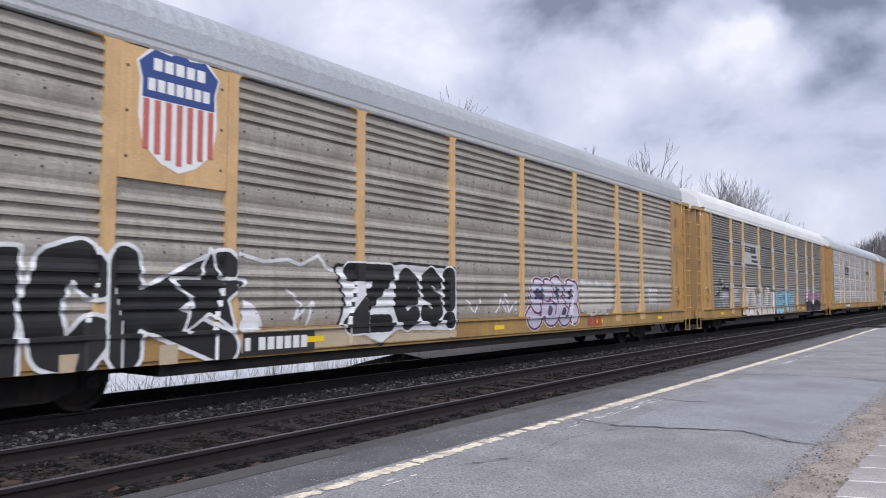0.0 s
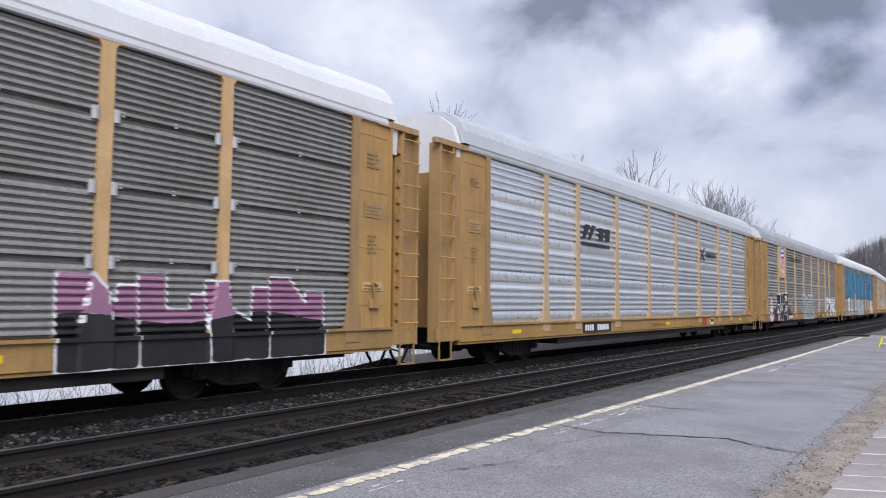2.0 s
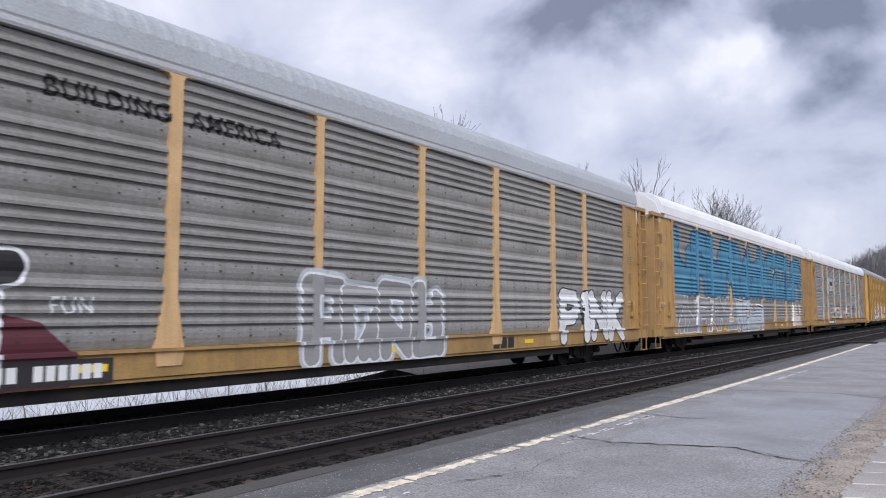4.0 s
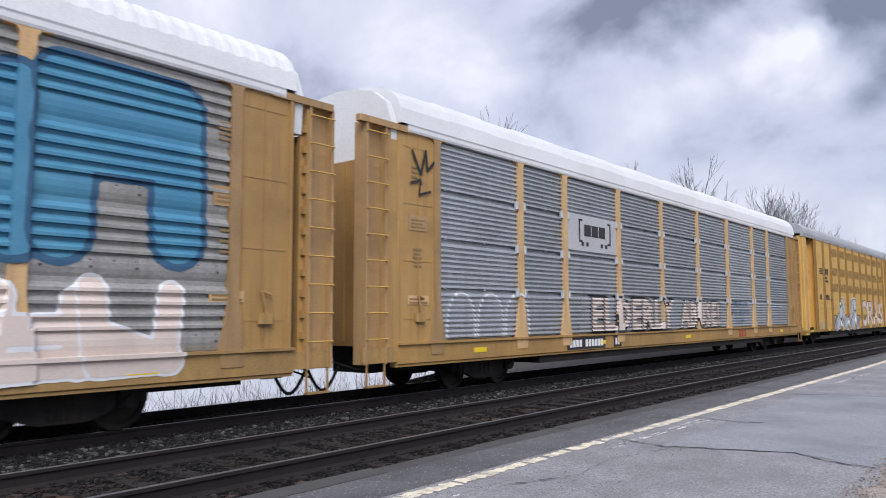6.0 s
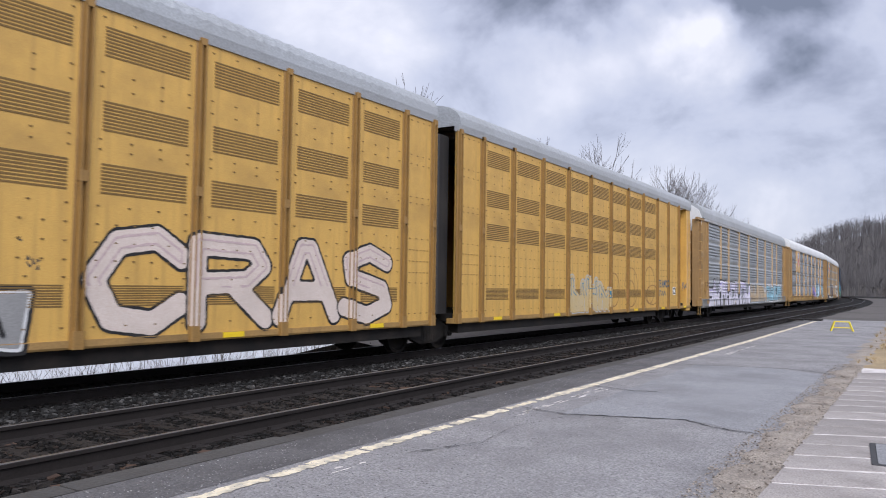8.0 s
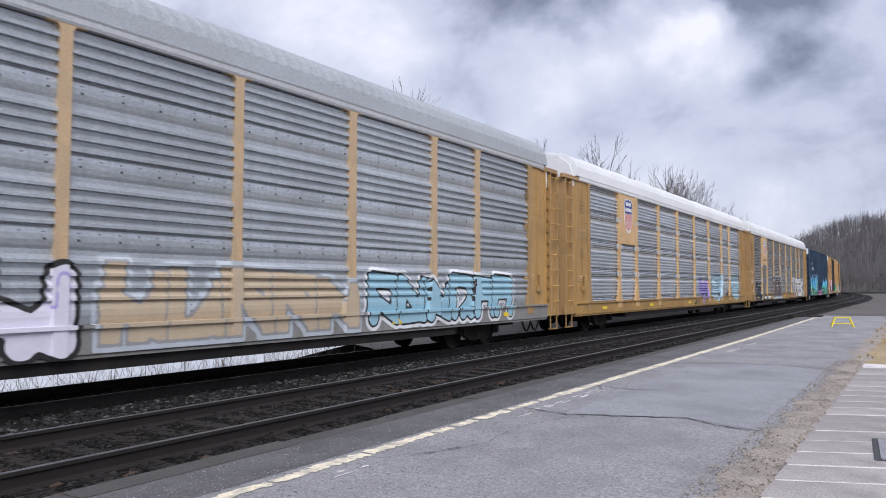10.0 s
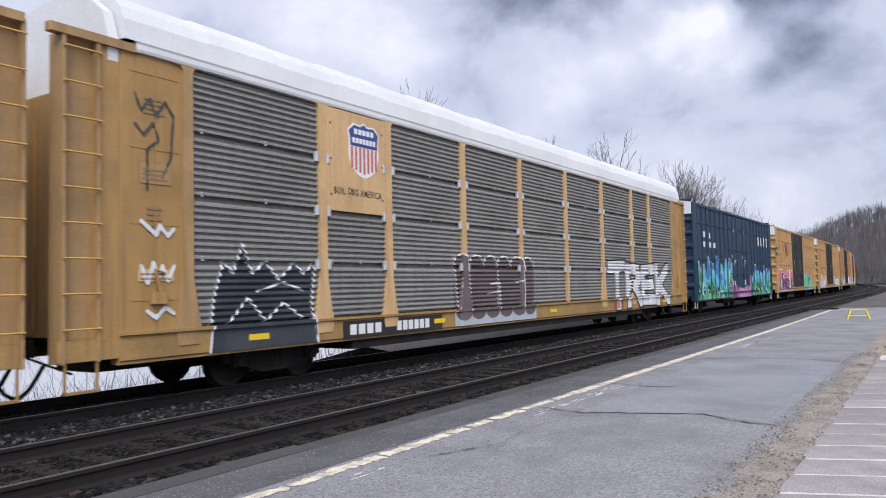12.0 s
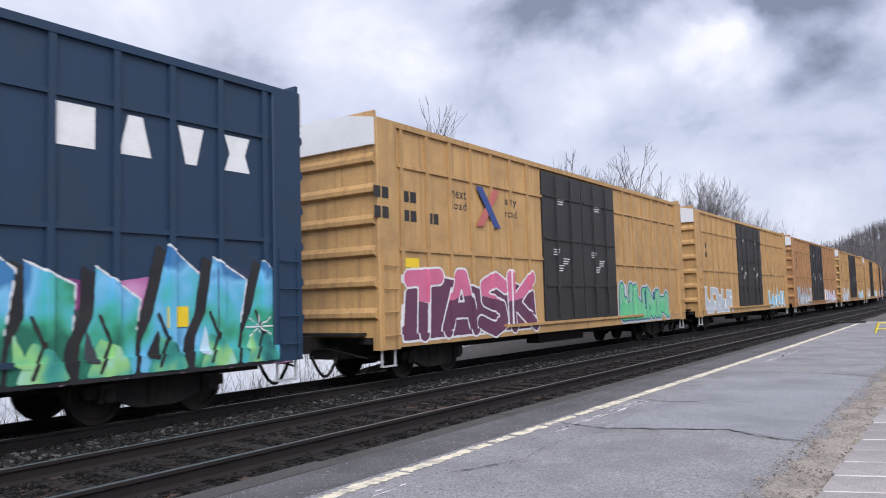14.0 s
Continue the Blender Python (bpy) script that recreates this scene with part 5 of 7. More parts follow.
def spray_blend(name, stops, scale=.9, rise=0.0):
    """Sprayed paint that fades from one colour into the next."""
    m, nt, bs = nodes_of(name)
    tc, n, r = nt.nodes.new("ShaderNodeTexCoord"), nt.nodes.new("ShaderNodeTexNoise"), nt.nodes.new("ShaderNodeValToRGB")
    n.inputs["Scale"].default_value, n.inputs["Detail"].default_value = scale, 2.5
    els = r.color_ramp.elements
    els[0].position, els[0].color = .34, (*stops[0], 1)
    els[1].position, els[1].color = .66, (*stops[-1], 1)
    for k, c in enumerate(stops[1:-1]):
        e = els.new(.34 + .32 * (k + 1) / (len(stops) - 1)); e.color = (*c, 1)
    fac = n.outputs["Fac"]
    if rise:                                # the can went from dark at the foot to light at the top
        sp, ma = nt.nodes.new("ShaderNodeSeparateXYZ"), nt.nodes.new("ShaderNodeMath")
        ma.operation, ma.inputs[1].default_value = "MULTIPLY_ADD", rise * .5
        lower = nt.nodes.new("ShaderNodeMath")
        lower.operation, lower.inputs[1].default_value = "SUBTRACT", rise * .85
        nt.links.new(tc.outputs["Object"], sp.inputs[0]); nt.links.new(sp.outputs["Z"], ma.inputs[0]); nt.links.new(fac, ma.inputs[2]); nt.links.new(ma.outputs[0], lower.inputs[0])
        fac = lower.outputs[0]
    nt.links.new(tc.outputs["Object"], n.inputs["Vector"]); nt.links.new(fac, r.inputs[0]); nt.links.new(r.outputs[0], bs.inputs["Base Color"])
    bs.inputs["Roughness"].default_value = .5
    return m


INK["sea"] = spray_blend("graffiti_turquoise_fade", [(.02, .16, .10), (.05, .36, .22), (.08, .46, .46), (.12, .46, .66), (.20, .52, .78), (.05, .20, .42)], 1.1, .30)
INK["ice"] = tone("graffiti_ice_blue", (.55, .72, .80), (.42, .58, .68))
INK["faded"] = tone("graffiti_faded_grey", (.50, .47, .41), (.40, .37, .33))
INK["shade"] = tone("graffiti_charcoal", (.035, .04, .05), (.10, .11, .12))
INK["rose_faint"] = tone("graffiti_faint_rose", (.55, .42, .42), (.45, .35, .35))
INK["dusty_rose"] = tone("graffiti_dusty_rose", (.34, .17, .27), (.24, .11, .19))
INK["violet"] = tone("graffiti_violet", (.20, .13, .42), (.28, .2, .5))
INK["lilac_white"] = tone("graffiti_lilac_white", (.68, .66, .74), (.5, .5, .56))
INK["leaf"] = spray_blend("graffiti_green_fade", [(.02, .14, .14), (.06, .36, .28), (.30, .62, .22), (.40, .70, .62)], 1.3)
INK["dusk"] = spray_blend("graffiti_magenta_fade", [(.62, .30, .50), (.45, .14, .34), (.24, .04, .18), (.08, .04, .12), (.03, .04, .09)], .8, .3)


class Skin:
    """Where the outer face of a car lies at (y, z), and the lines at which it bends."""

    def __init__(self, kind):
        self.kind = kind
        if kind in ("bands", "fine", "holes"):
            prof = wavy(kind, 1.08, 5.06)
            self.low = [(.6, HALF), (1.02, HALF), (1.021, HALF + .05), (1.076, HALF + .05), (1.0765, HALF - .06)]
            self.pts = self.low + [(z, x) for x, z in prof if z > 1.078] + [(5.07, HALF + .035), (5.3, HALF + .05)]
            self.posts = [(y, .1) for y in POSTS]
            self.proud = HALF + .03
        elif kind == "corner":
            self.pts, self.posts, self.proud = [(.5, HALF - .014), (6, HALF - .014)], [], HALF
        elif kind == "unit":
            self.pts = [(.5, HALF + .02), (.77, HALF + .02), (.771, HALF), (5.4, HALF)]
            self.posts = [(s * (v - 11.2), .075) for v in UNIT_POSTS for s in (1,)]
            self.proud = HALF + .07
        else:
            self.pts = [(.6, 1.55), (.98, 1.55), (.981, 1.5), (2.684, 1.5), (2.685, 1.542), (2.755, 1.542), (2.756, 1.5), (6, 1.5)]
            self.posts = [(s * y, .05) for y in BOX_RIBS for s in (1, -1)] + [(0, 2.55)]
            self.proud = 1.55
        self.zs, self.xs = [p[0] for p in self.pts], [p[1] for p in self.pts]

    def flip(self):
        self.posts = [(-y, w) for y, w in self.posts]
        return self

    def x(self, y, z):
        x = float(np.interp(z, self.zs, self.xs))
        for py, w in self.posts:
            foot = min(max((1.83 - z) / .63, 0), 1) * .145 if self.kind in ("bands", "fine", "holes") and abs(py) > 3 else 0
            if abs(y - py) <= w + foot + 1e-4:
                return max(x, self.proud)
        return x


def drape(me, skin, lift):
    """Lays a flat (y, z) mesh onto a car's side so that it follows ridges and posts."""
    bm = bmesh.new()
    bm.from_mesh(me)
    ys, zs = [v.co.y for v in bm.verts], [v.co.z for v in bm.verts]
    y0, y1, z0, z1 = min(ys), max(ys), min(zs), max(zs)
    cuts = [((0, 0, z), (0, 0, 1)) for z in skin.zs if z0 < z < z1]
    for py, w in skin.posts:
        steps = (0, .004, .05, .054, .10, .104, .146, .15) if skin.kind in ("bands", "fine", "holes") and z0 < 1.83 else (0, .004)
        for e in [py + side * (w + d) for side in (-1, 1) for d in steps]:
            if y0 < e < y1:
                cuts.append(((0, e, 0), (0, 1, 0)))
    for co, no in cuts:
        bmesh.ops.bisect_plane(bm, geom=bm.verts[:] + bm.edges[:] + bm.faces[:], dist=1e-5, plane_co=co, plane_no=no)
    for v in bm.verts:
        v.co.x = skin.x(v.co.y, v.co.z) + lift
    bmesh.ops.recalc_face_normals(bm, faces=bm.faces)
    bm.to_mesh(me)
    bm.free()
    return me


def word_mesh(words, y0, y1, z0, z1, fat=0.0, slant=0.0):
    """Words in the built-in font, fitted to a box on the (y, z) plane. fat thickens the strokes, as a share of the height."""
    cu = bpy.data.curves.new("words", "FONT")
    cu.body, cu.resolution_u, cu.offset, cu.shear, cu.space_character = words, 2, fat, slant, 1.12
    ob = bpy.data.objects.new("words", cu)
    scene.collection.objects.link(ob)
    dg = bpy.context.evaluated_depsgraph_get()
    me = bpy.data.meshes.new_from_object(ob.evaluated_get(dg))
    bpy.data.objects.remove(ob)
    bpy.data.curves.remove(cu)
    co = np.array([v.co[:2] for v in me.vertices])
    lo, hi = co.min(0), co.max(0)
    for v, (a, b) in zip(me.vertices, co):
        v.co = (0, y0 + (y1 - y0) * (a - lo[0]) / (hi[0] - lo[0]), z0 + (z1 - z0) * (b - lo[1]) / (hi[1] - lo[1]))
    me.materials.clear()
    return me


def flat_mesh(polys):
    f = Form()
    for p in polys:
        f.add([(0, y, z) for y, z in p], [tuple(range(len(p)))])
    me = bpy.data.meshes.new("paint")
    me.from_pydata(f.v, [], f.f)
    return me


SLIDE = {unit_1.name: .2, unit_2.name: .86, rack_e.name: -.65, rack_y.name: -.6, box_g.name: -.1, box_t.name: -.58}


def lay(car, name, me, skin, ink, layer=1, label=""):
    me.transform(Matrix.Translation((0, SLIDE.get(car.name, 0), 0)))
    drape(me, skin, .003 * layer)
    me.materials.append(INK[ink] if isinstance(ink, str) else ink)
    me.name = name
    return part(name, me, None, car, label)


# letters as strokes in a unit box
GLYPH = {
    "A": [[(0, 0), (.42, 1), (.58, 1), (1, 0)], [(.2, .36), (.8, .36)]], "B": [[(0, 0), (0, 1), (.7, .97), (.85, .76), (.6, .55), (0, .52)], [(.6, .55), (1, .3), (.75, .02), (0, 0)]],
    "C": [[(1, .78), (.68, 1), (.25, .92), (0, .5), (.22, .08), (.68, 0), (1, .22)]], "D": [[(0, 0), (0, 1), (.6, .95), (1, .5), (.6, .05), (0, 0)]],
    "E": [[(1, 1), (0, .95), (0, .02), (1, 0)], [(0, .5), (.75, .5)]], "F": [[(1, 1), (0, .95), (0, 0)], [(0, .52), (.8, .52)]], "H": [[(0, 0), (0, 1)], [(1, 0), (1, 1)], [(0, .48), (1, .52)]],
    "I": [[(.5, 0), (.5, 1)]], "K": [[(0, 0), (0, 1)], [(1, 1), (.15, .48), (1, 0)]], "N": [[(0, 0), (0, 1), (1, 0), (1, 1)]], "P": [[(0, 0), (0, 1), (.8, .95), (.95, .7), (.7, .48), (0, .45)]],
    "R": [[(0, 0), (0, 1), (.8, .97), (.95, .74), (.7, .52), (0, .48)], [(.5, .48), (1, 0)]], "S": [[(.95, .85), (.55, 1), (.1, .85), (.15, .6), (.85, .42), (.95, .16), (.5, 0), (0, .14)]],
    "T": [[(0, .95), (1, 1)], [(.5, .95), (.48, 0)]], "U": [[(0, 1), (.05, .2), (.4, 0), (.75, .05), (1, .25), (1, 1)]], "Z": [[(0, 1), (1, 1), (.05, 0), (1, 0)]],
    "e": [[(.1, .5), (.9, .55), (.8, .9), (.45, 1), (.1, .75), (.05, .3), (.4, 0), (.95, .15)]], "!": [[(.55, 1), (.5, .38)], [(.5, 0), (.5, .02)]], "i": [[(.4, .93), (.44, .93)], [(.5, .5), (.62, 0)]],
}


def stroke_field(strokes, w, Y, Z, square=False):
    """How far each point lies outside strokes of half-width w."""
    out = np.full(Y.shape, 9.0)
    for pts in strokes:
        for (a, b), (c, d) in zip(pts, pts[1:]):
            u, v = c - a, d - b
            k = np.clip(((Y - a) * u + (Z - b) * v) / (u * u + v * v + 1e-9), 0, 1)
            p, q = np.abs(Y - a - k * u), np.abs(Z - b - k * v)
            out = np.minimum(out, (np.maximum(p, q) if square else np.hypot(p, q)) - w)
    return out


def poly_field(poly, Y, Z):
    """How far each point lies outside an outline; negative inside."""
    dist, inside = np.full(Y.shape, 9.0), np.zeros(Y.shape, bool)
    for (a, b), (c, d) in zip(poly, poly[1:] + poly[:1]):
        u, v = c - a, d - b
        k = np.clip(((Y - a) * u + (Z - b) * v) / (u * u + v * v + 1e-9), 0, 1)
        dist = np.minimum(dist, np.hypot(Y - a - k * u, Z - b - k * v))
        inside ^= ((b > Z) != (d > Z)) & (Y < (c - a) * (Z - b) / (d - b + 1e-12) + a)
    return np.where(inside, -dist, dist)


def skin_depth(skin, Y, Z):
    X = np.interp(Z, skin.zs, skin.xs)
    for py, w in skin.posts:
        foot = np.clip((1.83 - Z) / .63, 0, 1) * .145 if skin.kind in ("bands", "fine", "holes") and abs(py) > 3 else 0
        X = np.where(np.abs(Y - py) <= w + foot + 1e-4, np.maximum(X, skin.proud), X)
    return X


def painted(car, skin, box, field, ink, layer=1, label="", step=.04):
    """Paint where the field is negative, laid onto the ridges and posts of a car's side."""
    go = SLIDE.get(car.name, 0)
    y0, y1, z0, z1 = box
    ys = list(np.arange(y0, y1 + step, step)) + [py - go + e * (w + d) for py, w in skin.posts for e in (-1, 1) for d in (0, .004) if y0 < py - go + e * (w + d) < y1]
    zs = list(np.arange(z0, z1 + step, step)) + [z for z in skin.zs if z0 < z < z1]
    ys, zs = np.unique(np.round(ys, 4)), np.unique(np.round(zs, 4))
    Y, Z = np.meshgrid(ys, zs)
    F = field(Y, Z)
    rough = np.sin(Y * 23 + Z * 9) * np.sin(Z * 31 - Y * 7) * .006
    F = F + rough
    verts, ids, faces = [], {}, []

    def corner(i, j):
        if (i, j) not in ids:
            ids[i, j] = len(verts)
            verts.append((ys[j], zs[i]))
        return ids[i, j]

    def cut(i, j, k, l):
        key = (min((i, j), (k, l)), max((i, j), (k, l)))
        if key not in ids:
            q = F[i, j] / (F[i, j] - F[k, l])
            ids[key] = len(verts)
            verts.append((ys[j] + (ys[l] - ys[j]) * q, zs[i] + (zs[k] - zs[i]) * q))
        return ids[key]

    inn = F < 0
    some = inn[:-1, :-1] | inn[1:, :-1] | inn[:-1, 1:] | inn[1:, 1:]
    for i, j in zip(*np.nonzero(some)):
        ring, face = ((i, j), (i, j + 1), (i + 1, j + 1), (i + 1, j)), []
        for a, b in zip(ring, ring[1:] + ring[:1]):
            if inn[a]:
                face.append(corner(*a))
            if inn[a] != inn[b]:
                face.append(cut(*a, *b))
        if len(face) > 2:
            faces.append(tuple(face))
    if not faces:
        return None
    v = np.array(verts)
    v[:, 0] += go
    x = skin_depth(skin, v[:, 0], v[:, 1]) + .003 * layer
    me = bpy.data.meshes.new("graffiti")
    me.from_pydata(np.column_stack([x, v]).tolist(), [], faces)
    me.materials.append(INK[ink] if isinstance(ink, str) else ink)
    return part("graffiti", me, None, car, label)


def letters_on(car, skin, shapes, w, fill, rim, label, rim_w=.05, layer=1, square=False, outer=None, inline=None, step=.04, split=None):
    """Fat letters, each overlapping the one before it, with a rim, an outer halo and a line inside. shapes: lists of strokes."""
    allp = [p for sh in shapes for st in sh for p in st]
    pad = w + rim_w + (.09 if outer else .02)
    lo, hi = min(p[0] for p in allp) - pad, max(p[0] for p in allp) + pad
    zl, zh = max(min(p[1] for p in allp) - pad, .63), max(p[1] for p in allp) + pad
    each = lambda Y, Z: [stroke_field(sh, w, Y, Z, square) for sh in shapes]
    if outer:
        painted(car, skin, (lo, hi, zl, zh), lambda Y, Z: np.min(each(Y, Z), 0) - rim_w - .07, outer, layer, label, step)
    painted(car, skin, (lo, hi, zl, zh), lambda Y, Z: np.min(each(Y, Z), 0) - rim_w, rim, layer + 1, label, step)
    for k, sh in enumerate(shapes):
        pts = [p for st in sh for p in st]
        box = (min(p[0] for p in pts) - w - .03, max(p[0] for p in pts) + w + .03, max(min(p[1] for p in pts) - w - .03, .63), max(p[1] for p in pts) + w + .03)

        def own(Y, Z):
            f = stroke_field(sh, w, Y, Z, square)
            for later in shapes[k + 1:k + 3]:
                f = np.maximum(f, rim_w * .8 - stroke_field(later, w, Y, Z, square))
            return f
        if split:
            height, low_ink = split
            painted(car, skin, box, lambda Y, Z: np.maximum(own(Y, Z), height + .08 * np.sin(Y * 2) - Z), fill, layer + 2, "", step)
            painted(car, skin, box, lambda Y, Z: np.maximum(own(Y, Z), Z - height - .08 * np.sin(Y * 2)), low_ink, layer + 2, "", step)
        else:
            painted(car, skin, box, own, fill, layer + 2, "", step)
        if inline:
            painted(car, skin, box, lambda Y, Z: np.maximum(np.abs(own(Y, Z) + w * .55) - .018, box[2] + .45 * (box[3] - box[2]) - Z), inline, layer + 3, "", step * .7)


def graffito(car, skin, words, box, fill, rim, label, w=.16, rim_w=.05, layer=1, square=False, outer=None, inline=None, seed=1, step=.035, split=None, shares=None):
    """A readable word in fat hand-drawn letters."""
    rnd, (y0, y1, z0, z1) = random.Random(seed), box
    shares = shares or [.5 if c in "I!i" else 1 for c in words]
    unit, at, shapes = (y1 - y0) / sum(shares), y0, []
    for c, q in zip(words, shares):
        a, b = at + w * .9, at + q * unit - w * .9
        if b < a:
            a = b = (a + b) / 2
        lo, hi, lean = z0 + w + rnd.uniform(-.04, .04), z1 - w + rnd.uniform(-.06, .06), rnd.uniform(-.08, .08)
        shapes.append([[(a + (b - a) * u + lean * (v - .5), lo + (hi - lo) * v) for u, v in st] for st in GLYPH[c]])
        at += q * unit
    letters_on(car, skin, shapes, w, fill, rim, label, rim_w, layer, square, outer, inline, step, split)


def tag(car, skin, box, n, seed, fill, rim, label, slit=None, tall=.4, rim_w=.045, gap=.04, w=None, outer=None, inline=None, step=.05, square=None, layer=1, split=None):
    """Unreadable graffiti: fat bars that lean and join without spelling anything."""
    rnd, (y0, y1, z0, z1) = random.Random(seed), box
    cell = (y1 - y0) / n
    w = w or min(cell, z1 - z0) * .135
    shapes = []
    for i in range(n):
        a, b = y0 + i * cell + w * (.8 + gap), y0 + (i + 1) * cell - w * (.8 + gap)
        lo, hi = z0 + w, z1 - w - rnd.uniform(0, tall * .5) * (z1 - z0)
        m, lean = (lo + hi) / 2 + rnd.uniform(-.15, .15) * (hi - lo), rnd.uniform(-.2, .2) * cell
        bits = [[(a, lo), (a + lean * .4, hi)], [(b + lean * .3, lo), (b, hi - rnd.uniform(0, .4) * (hi - lo))]]
        bits += rnd.sample([[(a, hi), (b, hi - .05)], [(a, m), (b, m)], [(a, lo), (b, lo + .03)], [(a, hi), (b, lo)], [(a, m), (b, lo)], [((a + b) / 2, lo), (b, m)]], 2)
        shapes.append(bits)
    letters_on(car, skin, shapes, w, fill, rim, label, rim_w, layer, rnd.random() < .5 if square is None else square, outer, inline or slit, step, split)


def bubbles(car, skin, circles, fill, line, label, layer=1, w=.02, halo=None):
    """Round blobs of paint, each outlined over the one before it. circles: y, z, half-width, half-height."""
    one = lambda c, Y, Z: (np.hypot((Y - c[0]) / c[2], (Z - c[1]) / c[3]) - 1) * min(c[2], c[3])
    box = (min(c[0] - c[2] for c in circles) - .1, max(c[0] + c[2] for c in circles) + .1, max(min(c[1] - c[3] for c in circles) - .1, .63), max(c[1] + c[3] for c in circles) + .1)
    if halo:
        painted(car, skin, box, lambda Y, Z: np.min([one(c, Y, Z) for c in circles], 0) - .05, halo, layer, label)
    painted(car, skin, box, lambda Y, Z: np.min([one(c, Y, Z) for c in circles], 0), fill, layer + 1, label)
    for k, c in enumerate(circles):
        def ring(Y, Z):
            f = np.abs(one(c, Y, Z)) - w
            for later in circles[k + 1:]:
                f = np.maximum(f, -one(later, Y, Z))
            return f
        painted(car, skin, (c[0] - c[2] - .06, c[0] + c[2] + .06, max(c[1] - c[3] - .06, .63), c[1] + c[3] + .06), ring, line, layer + 2, "", .03)


def blob(car, skin, poly, ink, layer=1, label="", grow=0.0, step=.04):
    """A patch of paint with rounded corners."""
    ys, zs = [p[0] for p in poly], [p[1] for p in poly]
    return painted(car, skin, (min(ys) - grow - .05, max(ys) + grow + .05, max(min(zs) - grow - .05, .63), max(zs) + grow + .05), lambda Y, Z: poly_field(poly, Y, Z) - grow, ink, layer, label, step)


def scrawl(car, skin, pts, w, ink, layer=1, label=""):
    """A thin sprayed line through points."""
    ys, zs = [p[0] for p in pts], [p[1] for p in pts]
    return painted(car, skin, (min(ys) - w - .05, max(ys) + w + .05, max(min(zs) - w - .05, .6), max(zs) + w + .05), lambda Y, Z: stroke_field([pts], w, Y, Z), ink, layer, label, .03)


def block_word(car, skin, words, box, fill, rim, label, fat=.05, r=.07):
    """A readable word in plain block capitals over a wider rim."""
    y0, y1, z0, z1 = box
    lay(car, "graffiti", word_mesh(words, y0 - r, y1 + r, z0 - r, z1 + r, fat + .03), skin, rim, 1, label)
    lay(car, "graffiti", word_mesh(words, y0, y1, z0, z1, fat), skin, fill, 2, label)


def spikes(box, n, seed, tall=.45, gap=.04):
    """Jagged letter-like blocks side by side in a box."""
    rnd = random.Random(seed)
    y0, y1, z0, z1 = box
    out, w = [], (y1 - y0) / n
    for i in range(n):
        a, b = y0 + i * w + gap * w, y0 + (i + 1) * w - gap * w
        h = z1 - z0
        s = rnd.uniform(-.18, .18) * w
        t0, t1 = z1 - rnd.uniform(0, tall) * h, z1 - rnd.uniform(0, tall) * h
        m = a + (b - a) * rnd.uniform(.3, .7)
        out.append([(a + s, z0 + rnd.uniform(0, .12) * h), (m, z0 + rnd.uniform(0, .2) * h), (b + s * .5, z0 + rnd.uniform(0, .1) * h), (b, t1), (m + rnd.uniform(-.2, .2) * w, z1 - rnd.uniform(.25, .6) * h * tall), (a, t0)])
    return out


def shards(box, n, seed, long=.7, wide=.12):
    """Splinters of colour thrown across a box."""
    rnd, out = random.Random(seed), []
    y0, y1, z0, z1 = box
    for _ in range(n):
        y, z, a, l = rnd.uniform(y0, y1), rnd.uniform(z0, z1), rnd.uniform(.7, 2.4), long * rnd.uniform(.4, 1)
        w = wide * rnd.uniform(.4, 1)
        c, s = math.cos(a), math.sin(a)
        tri = [(y - s * w, z + c * w), (y + s * w, z - c * w), (y + c * l, min(max(z + s * l, z0), z1))]
        out.append([(p, min(max(q, z0), z1)) for p, q in tri])
    return out


def stroke(pts, w):
    """A thin line of paint through points."""
    out = []
    for (a, b), (c, d) in zip(pts, pts[1:]):
        l = math.hypot(c - a, d - b) or 1
        u, v = (c - a) / l * w, (d - b) / l * w
        out.append([(a - v - u * .4, b + u - v * .4), (a + v - u * .4, b - u - v * .4), (c + v + u * .4, d - u + v * .4), (c - v + u * .4, d + u + v * .4)])
    return out


def arcs(y0, z0, width, height, n, w):
    """A row of round-topped outlines."""
    out = []
    for i in range(n):
        c = y0 + width * (i + .5) / n
        pts = [(c + width / n * .45 * math.cos(math.pi * (1 - k / 9)), z0 + height * (.35 + .65 * math.sin(math.pi * k / 9))) for k in range(10)]
        out += stroke([(pts[0][0], z0)] + pts + [(pts[-1][0], z0)], w)
    return out


def bars(y0, y1, z0, z1, n, gap=.25):
    """Plain bars in place of letters or digits."""
    w = (y1 - y0) / n
    return [[(y0 + i * w, z0), (y0 + (i + 1 - gap) * w, z0), (y0 + (i + 1 - gap) * w, z1), (y0 + i * w, z1)] for i in range(n)]


def lines(y0, y1, z0, z1, n):
    """Rows of small unreadable print."""
    h = (z1 - z0) / n
    return [[(y0, z0 + i * h), (y1 - (y1 - y0) * .18 * (i % 2), z0 + i * h), (y1 - (y1 - y0) * .18 * (i % 2), z0 + (i + .5) * h), (y0, z0 + (i + .5) * h)] for i in range(n)]


def raised(car, name, polys, x, mat, label=""):
    """Thin plates standing on the car's side."""
    f, go = Form(), SLIDE.get(car.name, 0)
    for p in polys:
        f.slab([(y + go, z) for y, z in p], x, x + .006)
    return part(name, f, mat, car, label)


